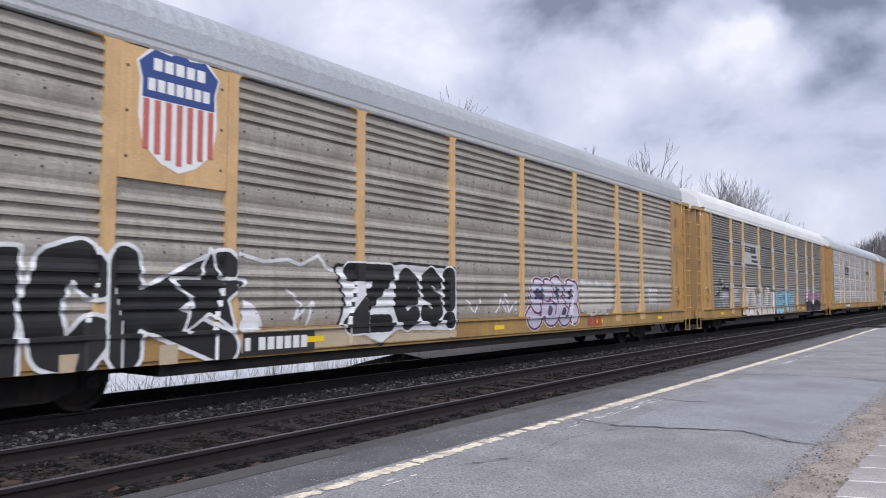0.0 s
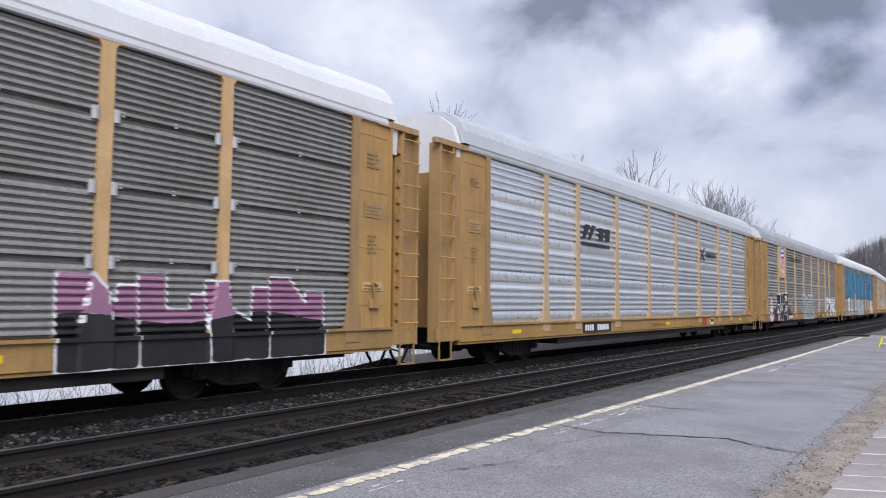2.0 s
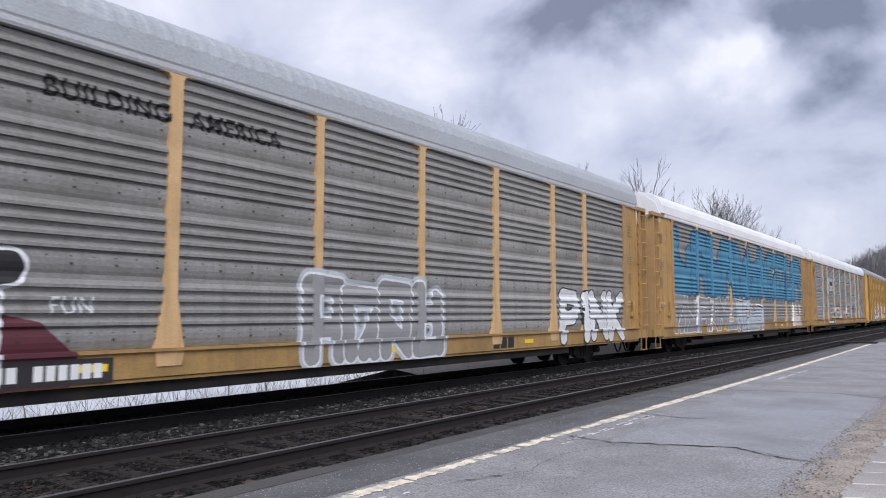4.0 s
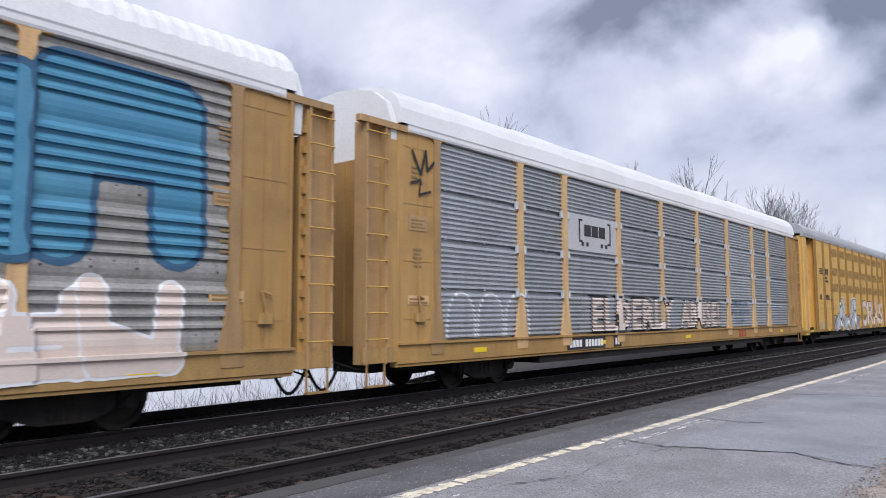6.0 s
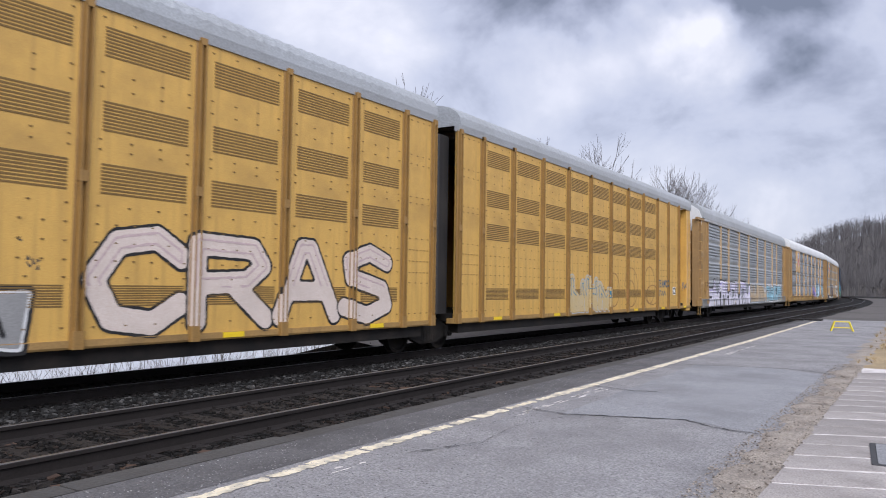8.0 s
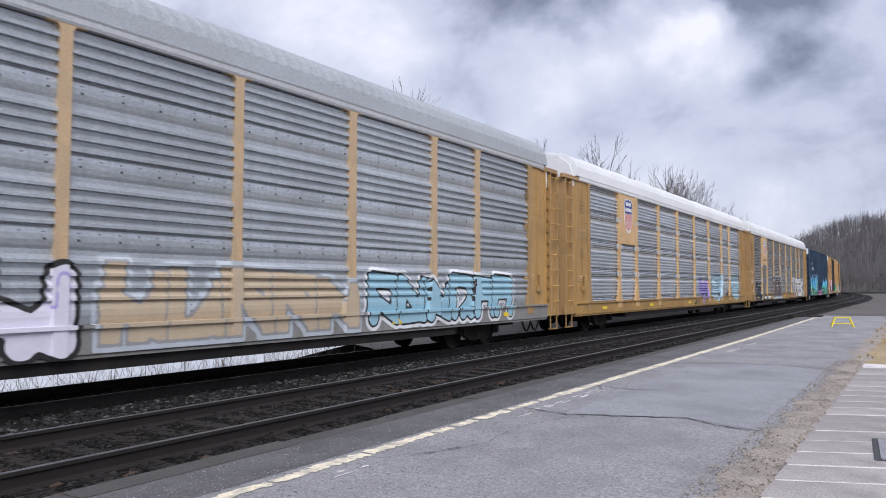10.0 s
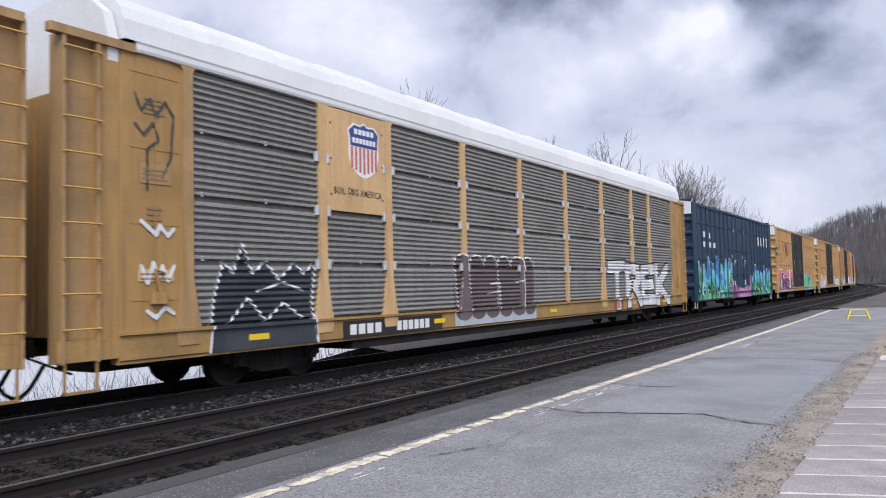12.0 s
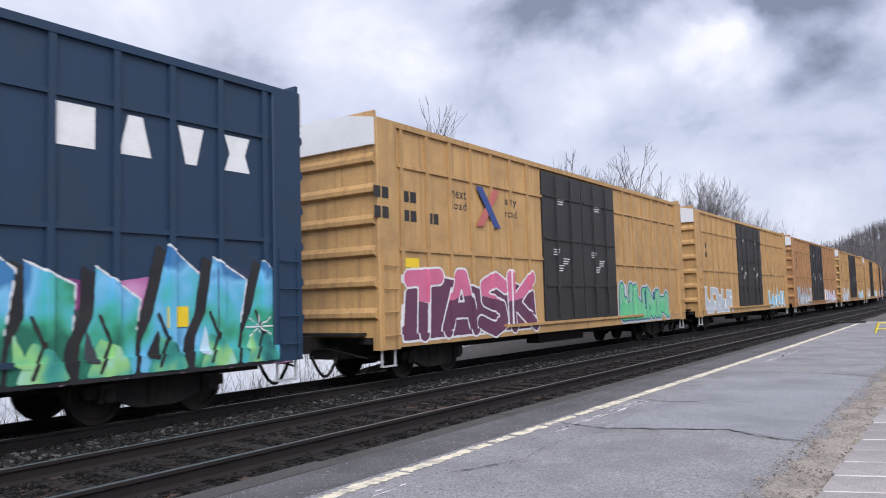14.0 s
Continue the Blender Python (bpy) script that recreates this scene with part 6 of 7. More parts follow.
def shield(car, cy, cz, w, h, panel):
    """A striped shield on a yellow plate; bars stand where its words are."""
    y0, y1, z0, z1 = panel
    part("emblem_panel", Form().box(HALF - .06, HALF + .01, y0, y1, z0, z1, .01), M["yellow"], car, "flat yellow emblem plate")
    for y in (y0 + .12, y1 - .12):
        raised(car, "bolt", [[(y - .02, z - .02), (y + .02, z - .02), (y + .02, z + .02), (y - .02, z + .02)] for z in (z0 + .3, (z0 + z1) / 2, z1 - .3)], HALF + .008, M["black"])
    def ring(g):
        return [(cy, cz - h / 2 - g), (cy + w * .22, cz - h * .44 - g), (cy + w * .42 + g * .5, cz - h * .32), (cy + w * .47 + g, cz - h * .08), (cy + w * .45 + g, cz + h * .2), (cy + w * .5 + g, cz + h * .34),
                (cy + w * .32 + g, cz + h * .46 + g), (cy + w * .12, cz + h * .44 + g), (cy, cz + h * .5 + g), (cy - w * .12, cz + h * .44 + g), (cy - w * .32 - g, cz + h * .46 + g), (cy - w * .5 - g, cz + h * .34),
                (cy - w * .45 - g, cz + h * .2), (cy - w * .47 - g, cz - h * .08), (cy - w * .42 - g * .5, cz - h * .32), (cy - w * .22, cz - h * .44 - g)]
    raised(car, "emblem", [ring(.035)], HALF + .010, M["white"], "red, white and blue striped shield")
    top = [(y, max(z, cz + h * .06)) for y, z in ring(0)]
    top = [p for i, p in enumerate(top) if p[1] > cz + h * .07] + []
    top = [(cy + w * .455, cz + h * .06)] + top + [(cy - w * .455, cz + h * .06)]
    raised(car, "emblem", [top], HALF + .014, M["shield_blue"])
    st = []
    for k in range(-3, 4):
        y = cy + k * w * .135
        d = abs(k) / 3.6
        st.append([(y - w * .036, cz - h * (.46 - .13 * d)), (y + w * .036, cz - h * (.46 - .13 * d)), (y + w * .036, cz + h * .05), (y - w * .036, cz + h * .05)])
    raised(car, "emblem", st, HALF + .014, M["shield_red"])
    raised(car, "emblem", bars(cy - w * .33, cy + w * .35, cz + h * .29, cz + h * .39, 5) + bars(cy - w * .39, cy + w * .41, cz + h * .12, cz + h * .22, 7), HALF + .019, M["white"])


def number_board(car, y0, y1, z0, z1, groups):
    part("number_board", Form().box(HALF + .001, HALF + .006, y0, y1, z0, z1), M["black"], car, "black board with white marks")
    w = (y1 - y0)
    for a, b, n in groups:
        raised(car, "lettering", bars(y0 + a * w, y0 + b * w, z0 + (z1 - z0) * .2, z1 - (z1 - z0) * .2, n), HALF + .004, M["white"])


def print_on_ends(car, seed):
    """Small print, a yellow placard and a box of text on the corner sheets."""
    rnd = random.Random(seed)
    for s in (-1, 1):
        c = s * 12.95
        x = HALF - .022
        raised(car, "lettering", lines(c - .2, c + .15, 4.1 + rnd.uniform(-.1, .2), 4.5, 4), x, M["grey_print"])
        raised(car, "placard", [[(c - .27, 3.2), (c + .25, 3.2), (c + .25, 3.5), (c - .27, 3.5)]], x, M["end_post"])
        raised(car, "lettering", lines(c - .22, c + .2, 3.25, 3.45, 3), x + .005, M["grey_print"])
        raised(car, "lettering", lines(c - .15, c + .1, 2.5, 2.9, 5), x, M["grey_print"])
        raised(car, "placard", [[(c - .3, 1.78), (c + .3, 1.78), (c + .3, 1.95), (c - .3, 1.95)]], x, M["yellow"])
        raised(car, "lettering", lines(c - .26, c + .26, 1.8, 1.93, 2), x + .005, M["grey_print"])


M["grey_print"] = tone("faded_stencil_print", (.24, .16, .07), (.30, .20, .09))
BANDS, FINE, HOLES, UNIT, BOXS = Skin("bands"), Skin("fine"), Skin("holes"), Skin("unit"), Skin("box")
for i, c in enumerate((rack_a, rack_b, rack_c, rack_d, rack_e, rack_f, rack_y, rack_z, rack_k)):
    print_on_ends(c, 60 + i)
SILL = HALF + .003

# first carrier: shield, black letters with a star, a round black word, pale tags
shield(rack_a, -8.36, 4.27, 1.32, 1.76, (-9.3, -7.5, 3.2, 5.06))
SLAB = [(-11.6, .63), (-10.52, .63), (-10.5, 2.18), (-11.6, 2.16)]
blob(rack_a, BANDS, SLAB, "white", 1, "huge black graffiti letters with white rims", .06)
blob(rack_a, BANDS, SLAB, "black", 2)
graffito(rack_a, BANDS, "CK", (-10.46, -7.3, .60, 2.27), "black", "white", "huge black graffiti letters with white rims", w=.235, rim_w=.06, layer=3, shares=[1.1, 2.0])
star = [(-7.74 + (.68 if k % 2 == 0 else .27) * math.sin(math.pi * k / 5), 1.62 + (.66 if k % 2 == 0 else .26) * math.cos(math.pi * k / 5)) for k in range(10)]
blob(rack_a, BANDS, star, "white", 6, "black star with a white rim", .05)
blob(rack_a, BANDS, star, "black", 7)
ZES = [(-5.02, 2.1), (-4.78, 1.5), (-4.92, 1.08), (-3.86, .72), (-3.4, .95), (-1.5, .88), (-1.38, 1.15), (-1.5, 2.15), (-3.2, 2.2), (-4.2, 2.08)]
blob(rack_a, BANDS, ZES, "black", 1, "", .08)
blob(rack_a, BANDS, ZES, "white", 2, "white cloud behind a black word", .02)
graffito(rack_a, BANDS, "ZeS!", (-4.86, -1.42, .93, 2.16), "black", "white", "fat black graffiti word on white", w=.17, rim_w=.035, layer=3, shares=[1.55, .95, .85, .45], step=.03)
blob(rack_a, BANDS, [(-7.25, 1.05), (-7.05, 1.0), (-6.7, 1.1), (-6.85, 1.4), (-7.1, 1.55)], "white", 1)
blob(rack_a, BANDS, [(-7.2, .7), (-4.6, .7), (-1.4, .7), (-1.4, 1.05), (-7.2, 1.05)], "tan", 1)
bubbles(rack_a, BANDS, [(2.1, 1.05, .38, .3), (2.35, 1.6, .45, .45), (3.0, 1.25, .5, .45), (3.35, 1.75, .4, .38), (3.75, 1.2, .42, .42), (4.15, 1.65, .38, .4), (2.85, 1.75, .3, .3), (4.3, 1.1, .25, .28)], "mauve", "plum", "rounded pale mauve and blue letters with dark rims", 1, .025, halo="white")
for c in ((2.25, 1.65), (2.5, 1.65), (3.0, 1.2), (3.8, 1.15), (4.15, 1.65), (3.35, 1.7)):
    bubbles(rack_a, BANDS, [(c[0], c[1], .1, .12)], "plum", "deep", "", 5)
bubbles(rack_a, BANDS, [(5.0, 1.6, .3, .45), (5.45, 1.5, .32, .5), (5.95, 1.55, .3, .48), (6.4, 1.5, .3, .45), (6.75, 1.6, .3, .4)], "faded", "pale", "faded pale rounded graffiti", 1, .015)
raised(rack_a, "lettering", bars(5.2, 6.2, .72, .98, 3, .2), SILL, INK["red"])
scrawl(rack_a, BANDS, [(.4, 1.4), (.75, 1.65), (.9, 1.2), (1.2, 1.45), (1.25, 1.15)], .025, "white")
lay(rack_a, "graffiti", flat_mesh(bars(10.1, 10.95, 1.62, 1.86, 4, .5) + bars(10.15, 10.9, 1.32, 1.56, 3, .5)), BANDS, "white", 1, "small white scrawl")
lay(rack_a, "graffiti", flat_mesh(stroke([(-7.2, 2.25), (-6.7, 2.15), (-6.2, 2.2), (-5.9, 2.12), (-5.5, 2.3), (-5.3, 2.1), (-4.95, 2.0)], .03) + stroke([(-6.2, 1.7), (-5.9, 1.45), (-6.05, 1.2), (-5.6, 1.5), (-5.75, 1.1)], .025) + stroke([(-.9, 1.5), (-.6, 1.2), (-.3, 1.55)], .02) + stroke([(.3, 1.2), (.6, 1.45), (.8, 1.2)], .02)), BANDS, "white", 1)
number_board(rack_a, -7.3, -5.6, .66, 1.0, [(.12, .2, 1), (.28, .92, 6)])
lay(rack_a, "graffiti", flat_mesh([[(-8.6, .62), (-8.3, .62), (-8.3, .9), (-8.6, .9)], [(-10.0, .62), (-9.8, .62), (-9.75, .85), (-10.0, .85)]]), BANDS, "tan", 6)

# second carrier: plate with slanted bars, peach blocks, light blue word, purple tag, outlined scrawl
plate_b = (-7.25, -4.65, 3.15, 4.1)
part("emblem_panel", Form().box(HALF - .05, HALF - .02, *plate_b), M["plate"], rack_b, "flat grey plate with a dark emblem")
raised(rack_b, "emblem", [[(-7.1, z), (-6.1, z - .02), (-6.1, z + .05), (-7.1, z + .07)] for z in (3.72, 3.83, 3.94)] + bars(-6.05, -5.0, 3.68, 4.0, 2, .15), HALF - .018, M["dark_ink"])
raised(rack_b, "emblem", bars(-5.9, -4.9, 3.45, 3.57, 7) + bars(-5.9, -4.7, 3.24, 3.36, 8), HALF - .018, M["dark_ink"])
tag(rack_b, FINE, (-7.0, -1.6, .66, 2.08), 4, 12, "peach", "black", "large peach and grey graffiti with black lines", w=.27, rim_w=.06, tall=.05, square=True)
for y in (-6.6, -5.2, -4.0, -2.7):
    blob(rack_b, FINE, [(y, 1.1), (y + .75, 1.15), (y + .7, 1.75), (y + .1, 1.7)], "pale", 4)
    scrawl(rack_b, FINE, [(y - .3, 2.0), (y + .3, 1.5), (y - .1, .8)], .025, "black", 5)
    scrawl(rack_b, FINE, [(y + .6, 1.9), (y + .35, 1.25), (y + .9, .8)], .03, "black", 5)
graffito(rack_b, FINE, "BEFUTH", (-1.05, 3.5, .66, 1.86), "sky", "deep", "light blue graffiti letters with dark rims", w=.125, rim_w=.045, seed=4)
tag(rack_b, FINE, (6.9, 11.6, .64, 1.95), 4, 16, "dusty_rose", "white", "dusty purple graffiti outlined in white, black below", w=.21, rim_w=.035, tall=.15, square=True, split=(1.32, "black"))
outline = [(-11.9, 1.1), (-11.75, 1.7), (-11.4, 1.8), (-11.3, 2.35), (-11.1, 2.55), (-10.95, 2.2), (-10.7, 2.3), (-10.75, 2.0), (-10.3, 2.15), (-10.1, 2.0), (-9.8, 2.1), (-9.6, 1.9), (-9.7, 1.2)]
lay(rack_b, "graffiti", flat_mesh(stroke([(y * .96 - .45, 1.15 + (z - 1.15) * .85) for y, z in outline], .07) + stroke([(-11.3, 1.2), (-11.2, 2.0), (-10.9, 1.25)], .07)), FINE, "black", 1, "black scrawl outlined in white")
lay(rack_b, "graffiti", flat_mesh(stroke(outline, .022) + stroke([(-11.2, 1.2), (-11.15, 2.1), (-10.9, 1.3)], .02) + stroke([(-11.4, 1.15), (-11.0, 1.6), (-10.6, 1.15), (-10.2, 1.4), (-9.8, 1.15)], .02)), FINE, "white", 2)
lay(rack_b, "graffiti", flat_mesh(bars(-10.75, -9.85, 1.5, 1.75, 5, .35)), FINE, "white", 2)
lay(rack_b, "graffiti", flat_mesh(bars(-9.1, -8.3, 1.75, 1.9, 5, .4) + bars(-9.1, -8.6, 1.55, 1.68, 3, .4) + bars(-9.1, -8.0, 1.35, 1.48, 7, .4)), FINE, "white", 1, "small white scrawl")
number_board(rack_b, -8.0, -5.4, .66, 1.0, [(.12, .4, 4), (.5, .92, 6)])

# silver carrier: slanted emblem, crossed strokes, reporting board
raised(rack_c, "emblem", [[(-7.1, 3.5), (-6.9, 3.5), (-6.5, 3.95), (-6.9, 3.95)], [(-6.7, 3.5), (-6.5, 3.5), (-6.1, 3.95), (-6.4, 3.95)]] + [[(y, 3.52), (y + .35, 3.52), (y + .4, 3.92), (y, 3.92)] for y in (-5.9, -5.4)] + bars(-7.1, -5.0, 3.3, 3.42, 15), HALF - .015, M["dark_ink"], "dark slanted emblem")
raised(rack_c, "emblem", [[(4.55, 3.42), (4.75, 3.42), (5.35, 3.98), (5.15, 3.98)], [(4.5, 3.98), (4.72, 3.98), (5.35, 3.45), (5.12, 3.45)]], HALF - .016, INK["maroon"], "dark red crossed strokes")
raised(rack_c, "emblem", bars(5.45, 7.0, 3.6, 3.82, 9, .3), HALF - .015, M["dark_ink"])
number_board(rack_c, -7.1, -5.0, .7, 1.0, [(.08, .38, 4), (.5, .92, 6)])
raised(rack_c, "lettering", bars(4.65, 5.45, .7, .98, 3, .2), SILL, INK["red"])
raised(rack_c, "placard", [[(5.95, .7), (6.4, .7), (6.4, .98), (5.95, .98)]], SILL, M["white"])
raised(rack_c, "placard", [[(6.0, .8), (6.35, .8), (6.35, .95), (6.0, .95)]], SILL + .004, M["black"])
raised(rack_c, "lettering", lines(-1.2, .2, .78, .9, 2), SILL, INK["red"])

# shield carrier with a black word
shield(rack_d, -8.35, 4.3, 1.15, 1.55, (-9.3, -7.5, 3.2, 5.06))
lay(rack_d, "lettering", word_mesh("BUILDING", -6.35, -4.55, 4.32, 4.6, .02), BANDS, M["dark_ink"], 1)
lay(rack_d, "lettering", word_mesh("AMERICA", -4.2, -2.4, 4.32, 4.6, .02), BANDS, M["dark_ink"], 1)
for poly in ([(-10.95, .66), (-9.7, .66), (-9.6, 1.2), (-9.9, 1.6), (-10.3, 1.25), (-10.9, 1.25)], [(-8.0, .9), (-7.3, .9), (-7.4, 1.75), (-7.9, 1.7)], [(-6.8, .7), (-5.9, .7), (-5.85, 1.0), (-6.3, 1.4), (-6.75, 1.5)]):
    blob(rack_d, BANDS, poly, "maroon", 1, "dark maroon clouds behind a black word", .06)
graffito(rack_d, BANDS, "iCET", (-10.05, -6.5, .58, 2.27), "black", "white", "fat black bubble letters with white rims", w=.20, rim_w=.06, layer=2, shares=[1.0, .95, .95, 1.05], seed=3, step=.03)
bubbles(rack_d, BANDS, [(-9.68, 1.9, .34, .33)], "black", "white", "round black dot with a white rim", 6, .035)
bubbles(rack_d, BANDS, [(-11.45, .95, .55, .35), (-11.25, 1.35, .5, .3), (-11.3, 1.8, .28, .3)], "white", "black", "white figure of rounded patches with dark lines", 1)
for pts in ([(-11.75, 1.75), (-11.5, 1.9), (-11.35, 2.25), (-11.2, 1.95), (-10.9, 2.0)], [(-11.6, 1.0), (-11.4, 1.2), (-11.3, .9)], [(-11.1, 1.45), (-10.85, 1.3), (-10.95, 1.1)], [(-10.45, 1.62), (-10.25, 1.55), (-10.4, 1.35), (-10.2, 1.3)]):
    scrawl(rack_d, BANDS, pts, .03, "black", 5)
scrawl(rack_d, BANDS, [(-10.5, 1.6), (-10.38, 1.62), (-10.45, 1.4), (-10.3, 1.38)], .022, "white", 6)
lay(rack_d, "graffiti", word_mesh("FUN", -6.15, -5.6, 1.55, 1.78), BANDS, "white", 1)
number_board(rack_d, -7.3, -5.3, .66, .98, [(.08, .4, 4), (.48, .94, 6)])
tag(rack_d, BANDS, (-1.8, 2.2, .66, 2.25), 4, 31, "grey", "white", "grey and white graffiti", w=.17, outer="pale", square=False)
graffito(rack_d, BANDS, "PINK", (7.8, 12.3, .72, 2.2), "white", "black", "white graffiti word with dark rims", w=.2, rim_w=.04)
raised(rack_d, "lettering", bars(4.3, 5.3, .72, .98, 3, .2), SILL, M["dark_ink"])

# carrier with a wall of blue
tag(rack_e, BANDS, (-11.6, 12.4, 2.3, 4.95), 11, 41, "blue", "deep", "tall blue graffiti letters over dark shadows", tall=.12, w=.36, rim_w=.10, square=False, step=.07)
tag(rack_e, BANDS, (-11.7, -3.0, .8, 2.25), 6, 43, "grey", "white", "dark letters outlined in white", w=.17, tall=.1, square=True)
tag(rack_e, BANDS, (-2.8, 2.1, .75, 2.2), 4, 45, "pale", "black", "grey bubble letters", w=.22, square=False, outer="white")
tag(rack_e, BANDS, (9.6, 12.2, .8, 2.1), 2, 44, "peach", "white", "pale peach graffiti")

# blue-grey carrier: plate, outlined words
part("emblem_panel", Form().box(HALF - .05, HALF - .02, -7.28, -4.56, 3.22, 4.16), M["plate"], rack_f, "flat pale plate with a dark emblem")
raised(rack_f, "emblem", [[(a, 3.45), (a + .06, 3.45), (a + .06, 4.05), (a, 4.05)] for a in (-6.68, -4.98)] + [[(a, z), (a + .18, z), (a + .18, z + .05), (a, z + .05)] for a in (-6.68, -5.1) for z in (3.45, 4.0)]
       + bars(-6.4, -5.2, 3.62, 3.92, 3, .12) + [[(a, 3.36), (a + .12, 3.36), (a + .12, 3.46), (a, 3.46)] for a in (-6.55, -6.3, -5.5, -5.25)], HALF - .018, M["dark_ink"], "dark bracketed emblem")
block_word(rack_f, FINE, "ELDERLY", (-6.0, -.55, 1.14, 2.02), "peach", "black", "pale pink graffiti letters with black rims")
block_word(rack_f, FINE, "ABUSE!", (-.1, 3.55, 1.14, 2.02), "peach", "black", "pale pink graffiti letters with black rims")
lay(rack_f, "graffiti", flat_mesh(bars(-7.2, -6.5, 1.8, 2.0, 4, .35) + bars(-7.15, -6.5, 1.5, 1.68, 4, .35) + bars(-7.1, -6.6, 1.2, 1.36, 3, .35)), FINE, "grey", 1)
lay(rack_f, "graffiti", flat_mesh(arcs(-12.1, 1.1, 3.1, .95, 3, .025)), FINE, "white", 1, "thin white round outlines")
lay(rack_f, "graffiti", flat_mesh(arcs(7.6, 1.2, 4.2, .7, 4, .02)), FINE, "pale", 2)
for words, y0, y1, z0 in (("AMERICAN", 4.85, 6.6, 1.85), ("RAIL ROAD", 4.6, 6.9, 1.55), ("TOUR", 5.1, 6.3, 1.22)):
    lay(rack_f, "graffiti", word_mesh(words, y0, y1, z0, z0 + .22), FINE, "deep", 2, "dark handwritten words")
raised(rack_f, "lettering", bars(5.4, 6.3, .72, .98, 3, .2), SILL, INK["red"])
number_board(rack_f, -7.4, -5.4, .70, 1.0, [(.06, .38, 4), (.46, .95, 6)])
number_board(rack_f, -4.9, -4.45, .70, 1.0, [(.2, .8, 2)])
lay(rack_f, "graffiti", flat_mesh(stroke([(-13.15, 4.75), (-12.9, 4.3), (-12.75, 4.8), (-12.7, 4.4), (-12.5, 4.6)], .03) + stroke([(-13.2, 4.1), (-12.9, 4.2), (-12.95, 3.9), (-12.6, 4.0)], .025)), Skin("unit"), "black", 1)

# yellow two-unit carrier
X = HALF + .004
raised(unit_1, "emblem", [[(-8.0, z), (-6.95, z), (-6.95, z + .045), (-8.0, z + .045)] for z in (3.62, 3.70, 3.78, 3.86)] + [[(y, 3.6), (y + .28, 3.6), (y + .36, 3.92), (y, 3.92)] for y in (-6.9, -6.5)], X, M["dark_ink"], "black emblem with speed bars")
raised(unit_1, "emblem", bars(-7.1, -6.4, 3.4, 3.5, 7) + bars(-7.1, -6.2, 3.22, 3.32, 8), X, M["dark_ink"])
raised(unit_1, "lettering", bars(-8.05, -7.65, 2.3, 2.56, 2, .3) + bars(-7.2, -6.05, 2.3, 2.56, 6, .35), X, M["dark_ink"])
raised(unit_1, "lettering", lines(-10.2, -9.7, 2.75, 2.8, 1) + bars(-10.15, -9.7, 2.6, 2.7, 5), HALF - .338, M["dark_ink"])
big = spikes((-5.4, 1.3, .70, 1.6), 6, 61, .5)
for p in big:
    blob(unit_1, UNIT, p, "black", 1, "", .10)
    blob(unit_1, UNIT, p, "white", 2, "", .04)
    blob(unit_1, UNIT, p, "grey", 3)
for k, c in enumerate((-3.1, -.2)):
    hook = [[(c - 1.7, .85), (c - .9, 1.25), (c - .45, 2.2), (c, 2.28), (c + .2, 2.0), (c - .1, 1.85)], [(c - .1, 1.7), (c + .3, 1.2), (c + .8, .9)], [(c - .55, 1.25), (c - .2, .85)]]
    letters_on(unit_1, UNIT, [[h] for h in hook], .13, "pale", "black", "black and white graffiti with sweeping points", .05, 4, outer="white", step=.035)
for k in range(7):
    scrawl(unit_1, UNIT, [(-5.3 + k * .95, .85 + .1 * (k % 3)), (-4.9 + k * .95, 1.3), (-4.75 + k * .95, .9)], .03, "white" if k % 2 else "black", 9)
graffito(unit_1, UNIT, "CRAS", (1.95, 8.95, .82, 2.34), "peach", "black", "pale pink letters with dark rims", w=.17, rim_w=.045, inline="rose_faint")
lay(unit_1, "graffiti", flat_mesh(shards((-5.9, -4.6, 1.75, 2.35), 16, 77, .14, .04) + shards((-.2, 1.6, 1.7, 2.1), 12, 78, .12, .035)), UNIT, "shade", 1, "dark flecks of paint")
part("placard", Form().box(HALF + .022, HALF + .03, -8.0, -7.35, .80, 1.15, .01), INK["tan"], unit_1, "pale torn placard")
UNIT2 = Skin("unit").flip()
for c in ((1.3, 1.6, .75, .75), (1.25, 1.35, .5, .5), (3.6, 1.7, .7, .75), (4.0, 1.3, .8, .4), (-.6, 1.5, .55, .6)):
    painted(unit_2, UNIT2, (c[0] - c[2] - .1, c[0] + c[2] + .1, .7, c[1] + c[3] + .1), lambda Y, Z: np.abs((np.hypot((Y - c[0]) / c[2], (Z - c[1]) / c[3]) - 1) * min(c[2:])) - .022, "rust", 1, "thin faded brown outlines")
lay(unit_2, "graffiti", word_mesh("TE AMO", 4.75, 6.2, 1.62, 1.95, .025, .15), UNIT2, "deep", 1, "dark handwritten words")
scrawl(unit_2, UNIT2, [(8.55, 1.5), (8.6, 1.85), (8.7, 1.6), (8.8, 1.88), (8.95, 1.55), (9.05, 1.8), (9.2, 1.6), (9.3, 1.85)], .02, "deep", 1)
lay(unit_2, "graffiti", flat_mesh(stroke([(5.0, 1.25), (5.0, 1.48), (5.2, 1.46), (5.22, 1.28), (5.4, 1.45), (5.55, 1.25), (5.7, 1.46), (5.9, 1.3)], .022)), UNIT2, "deep", 1)
raised(unit_2, "placard", [[(6.95, 1.3), (7.4, 1.3), (7.4, 1.64), (6.95, 1.64)]], X, M["white"])
raised(unit_2, "placard", [[(6.99, 1.34), (7.36, 1.34), (7.36, 1.6), (6.99, 1.6)]], X + .004, M["black"])
raised(unit_2, "placard", bars(7.02, 7.33, 1.4, 1.54, 2, .3), X + .008, M["white"])
